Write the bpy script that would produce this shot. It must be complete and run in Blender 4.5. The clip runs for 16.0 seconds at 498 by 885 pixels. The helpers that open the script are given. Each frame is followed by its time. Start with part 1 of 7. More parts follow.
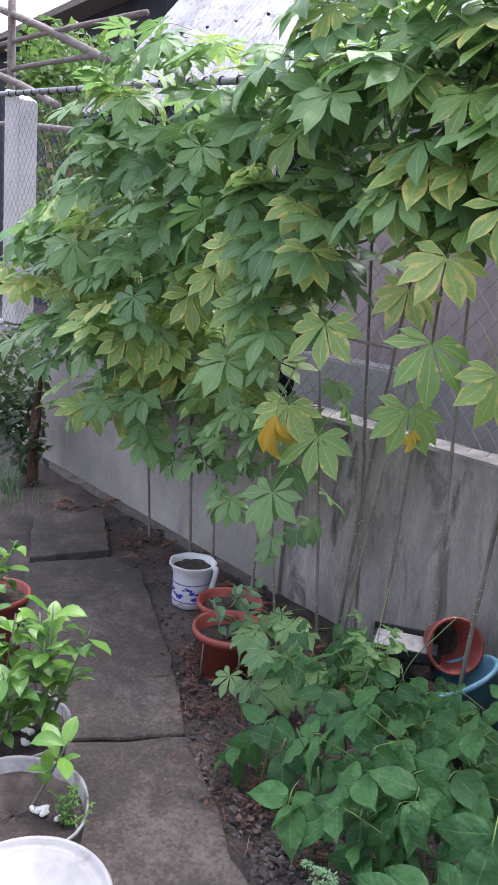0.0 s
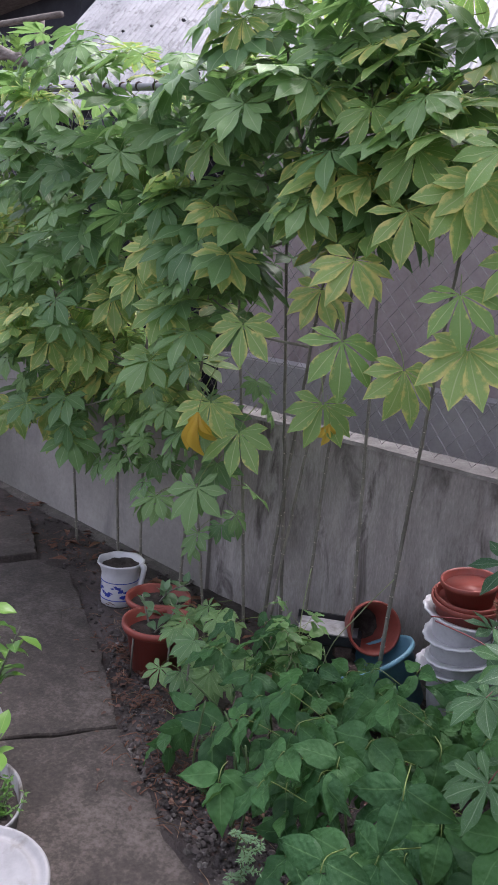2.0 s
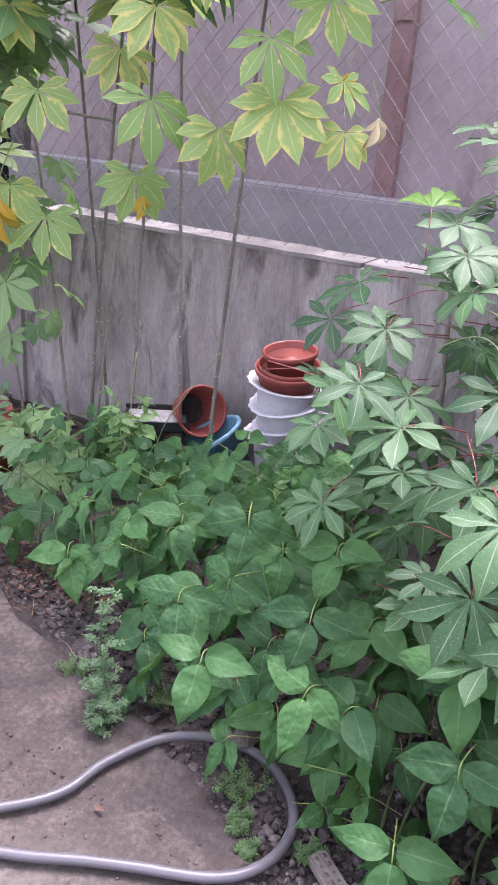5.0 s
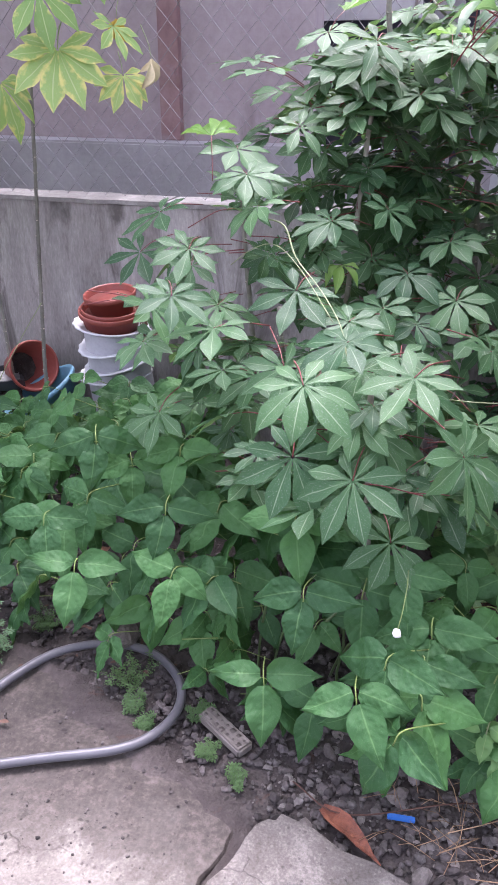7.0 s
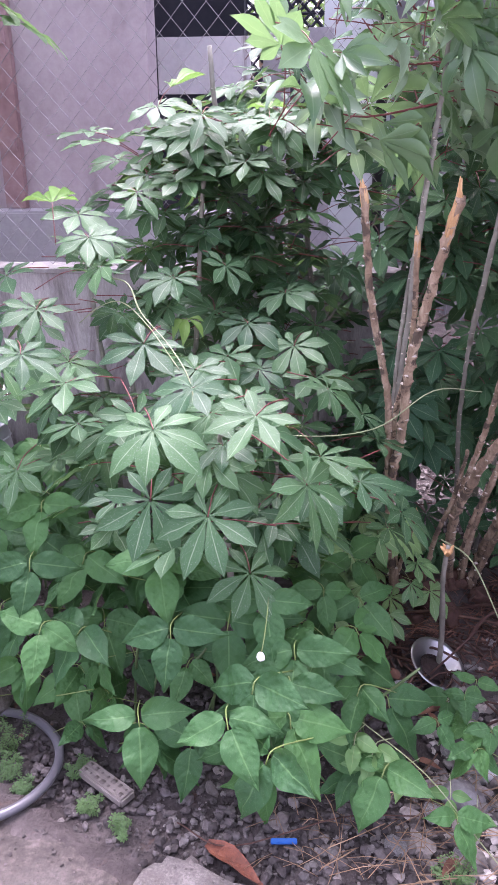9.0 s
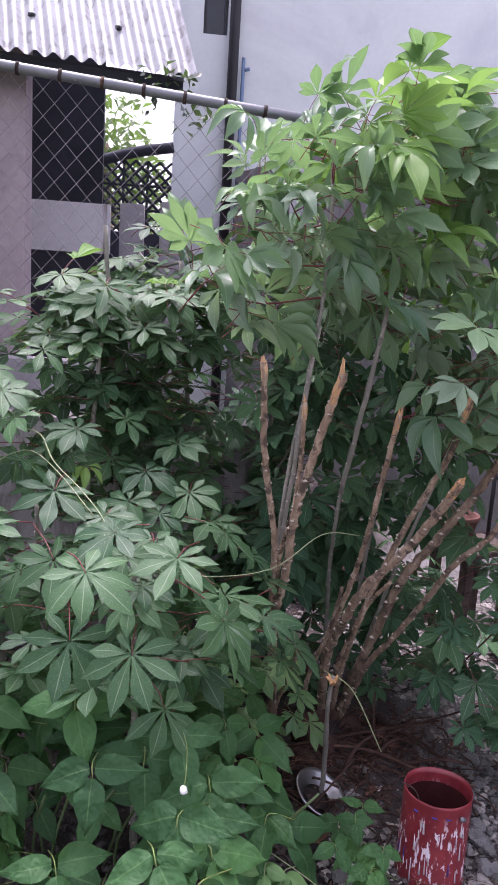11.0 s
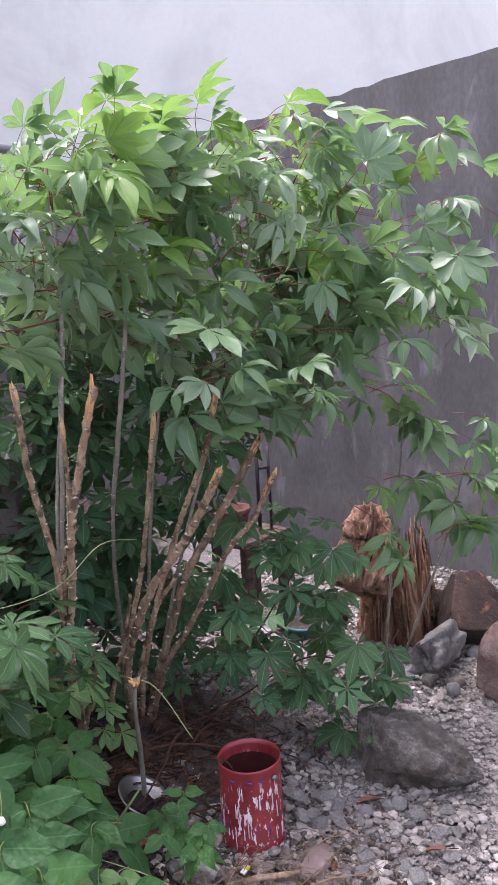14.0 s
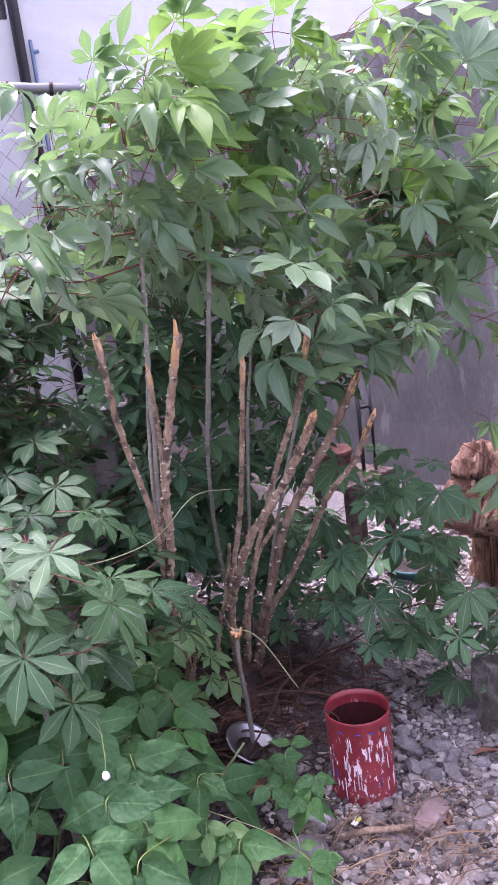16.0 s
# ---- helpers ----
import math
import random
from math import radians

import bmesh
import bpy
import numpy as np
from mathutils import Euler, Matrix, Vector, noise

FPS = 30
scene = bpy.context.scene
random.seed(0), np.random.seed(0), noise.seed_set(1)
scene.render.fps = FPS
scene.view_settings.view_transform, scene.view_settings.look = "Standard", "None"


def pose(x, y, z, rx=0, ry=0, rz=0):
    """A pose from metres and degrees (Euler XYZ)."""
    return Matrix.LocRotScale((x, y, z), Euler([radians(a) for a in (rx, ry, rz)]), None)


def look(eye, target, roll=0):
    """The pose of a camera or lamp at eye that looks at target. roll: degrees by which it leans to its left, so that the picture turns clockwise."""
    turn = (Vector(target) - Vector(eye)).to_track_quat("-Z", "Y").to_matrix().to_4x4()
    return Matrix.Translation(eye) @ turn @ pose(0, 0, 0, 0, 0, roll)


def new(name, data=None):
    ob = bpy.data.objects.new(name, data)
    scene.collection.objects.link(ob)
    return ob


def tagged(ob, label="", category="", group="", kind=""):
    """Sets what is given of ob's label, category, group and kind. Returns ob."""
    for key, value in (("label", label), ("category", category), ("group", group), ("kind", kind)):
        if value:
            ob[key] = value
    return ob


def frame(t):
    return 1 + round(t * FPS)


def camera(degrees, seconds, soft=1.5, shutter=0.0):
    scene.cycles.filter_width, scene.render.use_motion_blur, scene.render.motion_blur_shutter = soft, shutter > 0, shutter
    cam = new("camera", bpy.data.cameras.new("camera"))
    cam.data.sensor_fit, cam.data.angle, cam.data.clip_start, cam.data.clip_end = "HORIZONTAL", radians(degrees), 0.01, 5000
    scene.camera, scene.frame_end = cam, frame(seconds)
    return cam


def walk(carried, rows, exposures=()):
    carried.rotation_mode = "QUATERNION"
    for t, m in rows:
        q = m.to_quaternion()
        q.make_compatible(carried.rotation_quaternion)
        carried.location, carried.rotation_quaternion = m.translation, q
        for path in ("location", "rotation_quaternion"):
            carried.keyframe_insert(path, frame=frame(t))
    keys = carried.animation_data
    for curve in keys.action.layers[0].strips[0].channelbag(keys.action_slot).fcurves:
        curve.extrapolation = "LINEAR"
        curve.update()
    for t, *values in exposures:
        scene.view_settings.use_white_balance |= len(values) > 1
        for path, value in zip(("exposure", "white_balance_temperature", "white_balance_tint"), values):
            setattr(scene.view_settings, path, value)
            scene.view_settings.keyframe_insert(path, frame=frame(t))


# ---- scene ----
cam = camera(35.7, 16.0, soft=1.6)
PATH = [
    (0, (0.048, -0.014, 1.524), (-1.461, 1.221, 1.081), 4.9),
    (0.5, (0.072, -0.022, 1.53), (-1.404, 1.246, 1.067), 4.4),
    (1, (0.098, -0.032, 1.538), (-1.346, 1.275, 1.081), 4.5),
    (1.5, (0.125, -0.046, 1.528), (-1.302, 1.282, 1.082), 4.8),
    (2, (0.128, -0.064, 1.527), (-1.259, 1.313, 1.104), 4.7),
    (2.5, (0.123, -0.072, 1.509), (-1.175, 1.375, 1.036), 4.2),
    (3, (0.119, -0.08, 1.514), (-1.098, 1.391, 0.918), 3.6),
    (3.2, (0.121, -0.09, 1.51), (-1.06, 1.395, 0.876), 3.7),
    (5.3, (0.129, -0.129, 1.346), (-0.7, 1.505, 0.544), 3.8),
    (5.5, (0.146, -0.139, 1.335), (-0.626, 1.52, 0.528), 3.0),
    (6, (0.163, -0.187, 1.329), (-0.535, 1.498, 0.508), 1.3),
    (6.5, (0.21, -0.262, 1.34), (-0.391, 1.445, 0.488), 0.2),
    (7, (0.238, -0.314, 1.343), (-0.282, 1.412, 0.475), 0.2),
    (7.5, (0.264, -0.345, 1.343), (-0.192, 1.393, 0.464), -0.8),
    (8, (0.274, -0.345, 1.339), (-0.072, 1.419, 0.462), -1.1),
    (8.5, (0.296, -0.363, 1.339), (0.026, 1.428, 0.491), -1.0),
    (8.7, (0.296, -0.374, 1.34), (0.048, 1.441, 0.536), -0.8),
    (10.8, (0.128, -0.52, 1.402), (0.293, 1.434, 1.009), 3.4),
    (11, (0.108, -0.554, 1.406), (0.333, 1.397, 1.031), 3.6),
    (11.5, (0.084, -0.592, 1.407), (0.451, 1.342, 1.052), 3.4),
    (12, (0.105, -0.61, 1.403), (0.581, 1.303, 1.063), 2.3),
    (12.5, (0.108, -0.623, 1.396), (0.674, 1.267, 1.066), 1.4),
    (13, (0.093, -0.633, 1.395), (0.721, 1.239, 1.074), -0.1),
    (13.5, (0.106, -0.639, 1.402), (0.821, 1.199, 1.072), -1.7),
    (14, (0.114, -0.663, 1.384), (0.899, 1.149, 1.068), -3.4),
    (14.5, (0.11, -0.669, 1.373), (0.9, 1.141, 1.055), -5.3),
    (15, (0.113, -0.642, 1.362), (0.867, 1.167, 0.966), -7.2),
    (15.5, (0.133, -0.626, 1.352), (0.772, 1.224, 0.942), -8.1),
    (16, (0.179, -0.576, 1.378), (0.685, 1.306, 0.931), -7.4),
]
walk(cam, [(r[0], look(r[1], r[2], r[3])) for r in PATH],
     [(0, 1.93, 6000, 20), (1.5, 1.36, 6150, 20), (2.0, 1.46, 6150, 22), (2.4, 1.76, 6000, 27), (3.0, 2.40, 6060, 37), (5.5, 2.54, 6180, 31), (7.0, 2.42, 6020, 29), (8.7, 2.70, 5980, 40),
      (10.8, 1.84, 6100, 34), (12.5, 1.98, 6300, 30), (14.5, 2.14, 6350, 27), (15.3, 2.32, 6160, 34), (16, 2.42, 5980, 45)])


# ---- light: bright hazy sky, a soft veiled sun high behind the house ----
SUN_EL, SUN_AZ = radians(68), radians(-12)
world = bpy.data.worlds.new("sky")
world.use_nodes = True
scene.world = world
wn = world.node_tree.nodes
sky = wn.new("ShaderNodeTexSky")
sky.sky_type, sky.sun_disc = "NISHITA", False
sky.sun_elevation, sky.sun_rotation = SUN_EL, SUN_AZ
sky.dust_density, sky.air_density = 4.0, 1.0
soft_sky = wn.new("ShaderNodeHueSaturation")
soft_sky.inputs["Saturation"].default_value = 0.35
world.node_tree.links.new(sky.outputs[0], soft_sky.inputs["Color"])
world.node_tree.links.new(soft_sky.outputs[0], wn["Background"].inputs["Color"])
wn["Background"].inputs["Strength"].default_value = 0.15
sun = new("sun", bpy.data.lights.new("sun", "SUN"))
sun.data.energy, sun.data.angle, sun.data.color = 1.3, radians(40), (1.0, 0.96, 0.9)
sun_from = Vector((math.sin(SUN_AZ) * math.cos(SUN_EL), math.cos(SUN_AZ) * math.cos(SUN_EL), math.sin(SUN_EL)))
sun.matrix_world = look(sun_from * 30, (0, 0, 0))


# ---- material tools ----
def start(name):
    m = bpy.data.materials.new(name)
    m.use_nodes = True
    return m, m.node_tree, m.node_tree.nodes["Principled BSDF"]


def link(nt, a, b):
    nt.links.new(a, b)


def coords(nt, stretch=(1, 1, 1), loose=False, uv=False):
    """Object coordinates, scaled; loose shifts them from object to object."""
    tc = nt.nodes.new("ShaderNodeTexCoord")
    mp = nt.nodes.new("ShaderNodeMapping")
    mp.inputs["Scale"].default_value = stretch
    link(nt, tc.outputs["UV" if uv else "Object"], mp.inputs["Vector"])
    if loose:
        info = nt.nodes.new("ShaderNodeObjectInfo")
        sc = nt.nodes.new("ShaderNodeVectorMath")
        sc.operation = "SCALE"
        sc.inputs[0].default_value = (7.3, 3.1, 5.7)
        link(nt, info.outputs["Random"], sc.inputs["Scale"])
        link(nt, sc.outputs[0], mp.inputs["Location"])
    return mp.outputs[0]


def fuzz(nt, vec, scale, detail=6.0, rough=0.6, distort=0.0):
    n = nt.nodes.new("ShaderNodeTexNoise")
    n.inputs["Scale"].default_value, n.inputs["Detail"].default_value = scale, detail
    n.inputs["Roughness"].default_value, n.inputs["Distortion"].default_value = rough, distort
    link(nt, vec, n.inputs["Vector"])
    return n.outputs["Fac"]


def ramp(nt, fac, *stops):
    r = nt.nodes.new("ShaderNodeValToRGB")
    els = r.color_ramp.elements
    while len(els) < len(stops):
        els.new(0.5)
    for e, (p, c) in zip(els, stops):
        e.position = p
        e.color = (*c, 1) if isinstance(c, tuple) else (c, c, c, 1)
    link(nt, fac, r.inputs["Fac"])
    return r.outputs["Color"]


def plug(nt, sock, v):
    if isinstance(v, tuple):
        sock.default_value = (*v, 1)
    elif isinstance(v, (int, float)):
        sock.default_value = v
    else:
        link(nt, v, sock)


def blend(nt, fac, a, b, how="MIX"):
    m = nt.nodes.new("ShaderNodeMix")
    m.data_type, m.blend_type = "RGBA", how
    plug(nt, m.inputs[0], fac), plug(nt, m.inputs[6], a), plug(nt, m.inputs[7], b)
    return m.outputs[2]


def calc(nt, op, a, b=0.0, clamp=False):
    m = nt.nodes.new("ShaderNodeMath")
    m.operation, m.use_clamp = op, clamp
    plug(nt, m.inputs[0], a), plug(nt, m.inputs[1], b)
    return m.outputs[0]


def relief(nt, height, strength, dist, normal=None):
    b = nt.nodes.new("ShaderNodeBump")
    b.inputs["Strength"].default_value, b.inputs["Distance"].default_value = strength, dist
    link(nt, height, b.inputs["Height"])
    if normal is not None:
        link(nt, normal, b.inputs["Normal"])
    return b.outputs[0]


def surface(name, dark, mid, light, big=2.0, fine=40.0, rough=0.8, bump=0.4, dist=0.004, stretch=(1, 1, 1), loose=False,
            stain=None, stain_scale=3.0, stain_at=(0.55, 0.7), stain_stretch=(1, 1, 1), metal=0.0, island=False, spec=0.35):
    """A rough surface in three tones, large patches and fine grain, with stains of their own shape over them."""
    m, nt, p = start(name)
    v = coords(nt, stretch, loose)
    a, b = fuzz(nt, v, big, 5, 0.6, 0.4), fuzz(nt, v, fine, 5, 0.7)
    f = calc(nt, "ADD", calc(nt, "MULTIPLY", a, 0.65), calc(nt, "MULTIPLY", b, 0.35))
    c = ramp(nt, f, (0.3, dark), (0.5, mid), (0.7, light))
    if island:
        g = nt.nodes.new("ShaderNodeNewGeometry")
        c = blend(nt, 0.75, c, ramp(nt, g.outputs["Random Per Island"], (0.0, 0.45), (0.5, 0.85), (1.0, 1.35)), "MULTIPLY")
    if loose:
        info = nt.nodes.new("ShaderNodeObjectInfo")
        c = blend(nt, 0.6, c, ramp(nt, info.outputs["Random"], (0.0, 0.55), (0.5, 0.95), (1.0, 1.3)), "MULTIPLY")
    if stain:
        s = ramp(nt, fuzz(nt, coords(nt, stain_stretch, loose), stain_scale, 6, 0.65, 0.6), (stain_at[0], 0.0), (stain_at[1], 1.0))
        c = blend(nt, s, c, stain)
    link(nt, c, p.inputs["Base Color"])
    r = calc(nt, "ADD", calc(nt, "MULTIPLY", b, 0.3), rough - 0.15, True)
    link(nt, r, p.inputs["Roughness"])
    p.inputs["Metallic"].default_value = metal
    p.inputs["Specular IOR Level"].default_value = spec
    link(nt, relief(nt, b, bump, dist, relief(nt, a, bump * 0.6, dist * 4)), p.inputs["Normal"])
    return m


def leaf_surface(name, deep, fresh, vein, yellow=None, yellow_amount=0.5, dust=0.0, ribs=9.0, gloss=0.4, see=0.28, side_vein=0.07, crinkle=0.04, quilt=0.0, shine=0.42):
    """A leaf: tone shifts from leaf to leaf, pale midrib and side veins, thin enough to let light through."""
    m, nt, p = start(name)
    info = nt.nodes.new("ShaderNodeObjectInfo")
    tc = nt.nodes.new("ShaderNodeTexCoord")
    sep = nt.nodes.new("ShaderNodeSeparateXYZ")
    link(nt, tc.outputs["UV"], sep.inputs[0])
    across = calc(nt, "ABSOLUTE", calc(nt, "SUBTRACT", sep.outputs["X"], 0.5))
    v = coords(nt, (1, 1, 1), True)
    tone = calc(nt, "ADD", calc(nt, "MULTIPLY", info.outputs["Random"], 0.6), calc(nt, "MULTIPLY", fuzz(nt, v, 14, 4), 0.4))
    c = ramp(nt, tone, (0.2, deep), (0.8, fresh))
    if yellow:
        rim = calc(nt, "ADD", calc(nt, "MULTIPLY", across, 0.75), calc(nt, "MULTIPLY", info.outputs["Random"], 0.2))
        y = ramp(nt, calc(nt, "ADD", fuzz(nt, v, 30, 5, 0.7), rim), (0.92 - 0.3 * yellow_amount, 0.0), (1.1 - 0.3 * yellow_amount, 1.0))
        c = blend(nt, y, c, yellow)
    side = calc(nt, "SINE", calc(nt, "MULTIPLY", calc(nt, "SUBTRACT", sep.outputs["Y"], calc(nt, "MULTIPLY", across, 0.55)), ribs * 6.283))
    sidef = calc(nt, "MULTIPLY", ramp(nt, side, (0.9, 0.0), (1.0, 1.0)), side_vein)
    midf = ramp(nt, across, (0.010, 1.0), (0.034, 0.0))
    veins = calc(nt, "MAXIMUM", sidef, midf)
    c = blend(nt, calc(nt, "MULTIPLY", veins, 0.55), c, vein)
    if dust:
        d = ramp(nt, fuzz(nt, v, 420, 3, 0.65), (0.58, 0.0), (0.7, 1.0))
        c = blend(nt, calc(nt, "MULTIPLY", d, dust), c, (0.55, 0.58, 0.5))
    link(nt, c, p.inputs["Base Color"])
    link(nt, calc(nt, "ADD", calc(nt, "MULTIPLY", fuzz(nt, v, 60, 3), 0.25), gloss - 0.12), p.inputs["Roughness"])
    p.inputs["Specular IOR Level"].default_value = shine
    link(nt, relief(nt, calc(nt, "ADD", calc(nt, "MULTIPLY", side, -crinkle), fuzz(nt, v, 75, 5, 0.65)), 0.5, 0.0022), p.inputs["Normal"])
    if quilt:
        vo = nt.nodes.new("ShaderNodeTexVoronoi")
        vo.feature = "SMOOTH_F1"
        vo.inputs["Scale"].default_value = 95
        link(nt, v, vo.inputs["Vector"])
        was = p.inputs["Normal"].links[0].from_socket
        link(nt, relief(nt, calc(nt, "MULTIPLY", vo.outputs["Distance"], -1.0), quilt, 0.004, was), p.inputs["Normal"])
    t = nt.nodes.new("ShaderNodeBsdfTranslucent")
    link(nt, blend(nt, 0.5, c, (0.22, 0.38, 0.09)), t.inputs["Color"])
    mx = nt.nodes.new("ShaderNodeMixShader")
    mx.inputs[0].default_value = see
    link(nt, p.outputs[0], mx.inputs[1]), link(nt, t.outputs[0], mx.inputs[2])
    link(nt, mx.outputs[0], nt.nodes["Material Output"].inputs["Surface"])
    return m


def plain(name, colour, rough=0.5, metal=0.0, vary=0.25, scale=30.0, bump=0.15):
    d = tuple(c * (1 - vary) for c in colour)
    l = tuple(min(1.0, c * (1 + vary)) for c in colour)
    return surface(name, d, colour, l, big=6.0, fine=scale * 4, rough=rough, bump=bump, dist=0.001, metal=metal, spec=0.4)


M_SOIL = surface("dark_soil", (0.026, 0.021, 0.02), (0.064, 0.053, 0.05), (0.13, 0.112, 0.106), big=5, fine=48, rough=0.95, bump=0.9, dist=0.012,
                 stain=(0.085, 0.045, 0.03), stain_scale=9, stain_at=(0.62, 0.72))


def grit_over(m):
    """Grey grit trodden into the soil where the gravel lies."""
    nt = m.node_tree
    p = nt.nodes["Principled BSDF"]
    v = coords(nt)
    sep = nt.nodes.new("ShaderNodeSeparateXYZ")
    link(nt, v, sep.inputs[0])
    at = calc(nt, "ADD", calc(nt, "SUBTRACT", sep.outputs["X"], calc(nt, "MULTIPLY", sep.outputs["Y"], 0.25)), calc(nt, "MULTIPLY", fuzz(nt, v, 4, 5), 0.7))
    grit = ramp(nt, fuzz(nt, v, 150, 4, 0.7), (0.35, (0.08, 0.073, 0.07)), (0.5, (0.19, 0.178, 0.172)), (0.68, (0.38, 0.362, 0.352)))
    was = p.inputs["Base Color"].links[0].from_socket
    link(nt, blend(nt, ramp(nt, at, (0.78, 0.0), (0.98, 0.85)), was, grit), p.inputs["Base Color"])


grit_over(M_SOIL)
M_STONE = surface("grey_stone", (0.09, 0.087, 0.085), (0.21, 0.204, 0.2), (0.4, 0.388, 0.38), big=12, fine=70, rough=0.9, bump=0.7, loose=True)
M_GRAVEL = surface("gravel", (0.122, 0.11, 0.1), (0.28, 0.257, 0.237), (0.52, 0.485, 0.454), big=9, fine=80, rough=0.92, bump=0.6, island=True)
M_CLOD = surface("soil_clods", (0.03, 0.025, 0.024), (0.075, 0.064, 0.061), (0.17, 0.152, 0.147), big=8, fine=70, rough=0.95, bump=0.8, island=True)
M_BOULDER = surface("boulder_stone", (0.06, 0.052, 0.044), (0.165, 0.15, 0.134), (0.46, 0.435, 0.405), big=16, fine=120, rough=0.92, bump=1.0, dist=0.02,
                    stain=(0.085, 0.068, 0.05), stain_scale=5, stain_at=(0.5, 0.62))
def speckled(nt, v, dark, mid, light, pit):
    """Cast concrete worn down to its grains: specks, pits and hair cracks over soft patches."""
    patch, grain = fuzz(nt, v, 9, 8, 0.72, 0.6), fuzz(nt, v, 190, 3, 0.6)
    tone = calc(nt, "ADD", calc(nt, "MULTIPLY", patch, 0.65), calc(nt, "MULTIPLY", grain, 0.35))
    c = ramp(nt, tone, (0.36, dark), (0.5, mid), (0.64, light))
    vo = nt.nodes.new("ShaderNodeTexVoronoi")
    vo.inputs["Scale"].default_value = 120
    link(nt, v, vo.inputs["Vector"])
    sep = nt.nodes.new("ShaderNodeSeparateColor")
    link(nt, vo.outputs["Color"], sep.inputs[0])
    near = ramp(nt, vo.outputs["Distance"], (0.28, 1.0), (0.42, 0.0))
    c = blend(nt, calc(nt, "MULTIPLY", near, ramp(nt, sep.outputs[0], (0.86, 0.0), (0.9, 0.4))), c, light)
    hole = calc(nt, "MULTIPLY", near, ramp(nt, sep.outputs[1], (0.86, 0.0), (0.9, 1.0)))
    c = blend(nt, calc(nt, "MULTIPLY", hole, 0.6), c, pit)
    cr = nt.nodes.new("ShaderNodeTexVoronoi")
    cr.feature = "DISTANCE_TO_EDGE"
    cr.inputs["Scale"].default_value = 2.6
    bent = nt.nodes.new("ShaderNodeVectorMath")
    bent.operation = "ADD"
    link(nt, v, bent.inputs[0])
    no = nt.nodes.new("ShaderNodeTexNoise")
    no.inputs["Scale"].default_value, no.inputs["Detail"].default_value = 5.0, 6.0
    link(nt, v, no.inputs["Vector"])
    sc = nt.nodes.new("ShaderNodeVectorMath")
    sc.operation = "SCALE"
    sc.inputs["Scale"].default_value = 0.35
    link(nt, no.outputs["Color"], sc.inputs[0])
    link(nt, sc.outputs[0], bent.inputs[1])
    link(nt, bent.outputs[0], cr.inputs["Vector"])
    crack = calc(nt, "MULTIPLY", ramp(nt, cr.outputs["Distance"], (0.003, 1.0), (0.008, 0.0)), ramp(nt, fuzz(nt, v, 3.3, 3), (0.44, 0.0), (0.5, 0.9)))
    c = blend(nt, crack, c, pit)
    return c, calc(nt, "SUBTRACT", grain, calc(nt, "ADD", hole, crack))


def worn_concrete():
    m, nt, p = start("worn_concrete")
    v = coords(nt)
    c, h = speckled(nt, v, (0.066, 0.057, 0.05), (0.122, 0.108, 0.097), (0.225, 0.204, 0.187), (0.06, 0.053, 0.048))
    stain = ramp(nt, fuzz(nt, v, 6.5, 6, 0.65, 0.6), (0.5, 0.0), (0.68, 0.8))
    link(nt, blend(nt, stain, c, (0.1, 0.089, 0.082)), p.inputs["Base Color"])
    p.inputs["Roughness"].default_value = 0.85
    link(nt, relief(nt, h, 0.6, 0.003, relief(nt, fuzz(nt, v, 22, 5), 0.4, 0.008)), p.inputs["Normal"])
    return m


M_SLAB = worn_concrete()


def mud_shade_slab():
    """Worn concrete, muddied less and raggedly away from the bed; painted shade also darkens it towards -x."""
    m, nt, p = start("muddy_shaded_concrete")
    v = coords(nt)
    sep = nt.nodes.new("ShaderNodeSeparateXYZ")
    link(nt, v, sep.inputs[0])
    # Darkening towards -x: brown dirt plus the hedge's shade put into colour.
    ax = calc(nt, "MULTIPLY", calc(nt, "ADD", sep.outputs["X"], 0.62), -0.85)
    ay = calc(nt, "MULTIPLY", calc(nt, "SUBTRACT", sep.outputs["Y"], 0.45), 2.0)
    reach = calc(nt, "MAXIMUM", ax, ay)
    big, mid, fine = fuzz(nt, v, 3.2, 6, 0.65, 0.5), fuzz(nt, v, 14, 6, 0.7, 0.3), fuzz(nt, v, 75, 5, 0.7)
    edge = calc(nt, "ADD", reach, calc(nt, "MULTIPLY", calc(nt, "SUBTRACT", calc(nt, "ADD", big, calc(nt, "MULTIPLY", mid, 0.5)), 0.75), 1.5))
    mud_shade = ramp(nt, edge, (0.0, 0.1), (0.16, 0.7), (0.42, 1.0))
    tone = calc(nt, "ADD", calc(nt, "MULTIPLY", mid, 0.42), calc(nt, "MULTIPLY", fine, 0.58))
    clean, holes = speckled(nt, v, (0.105, 0.09, 0.077), (0.175, 0.155, 0.136), (0.275, 0.249, 0.224), (0.06, 0.049, 0.042))
    dirt = ramp(nt, calc(nt, "ADD", calc(nt, "MULTIPLY", tone, 0.6), calc(nt, "MULTIPLY", big, 0.4)), (0.38, (0.02, 0.0158, 0.014)), (0.5, (0.053, 0.043, 0.037)), (0.62, (0.128, 0.108, 0.095)))
    link(nt, blend(nt, mud_shade, clean, dirt), p.inputs["Base Color"])
    p.inputs["Roughness"].default_value = 0.8
    link(nt, relief(nt, holes, 0.5, 0.0025, relief(nt, fine, 0.45, 0.003, relief(nt, mid, 0.6, 0.008))), p.inputs["Normal"])
    return m


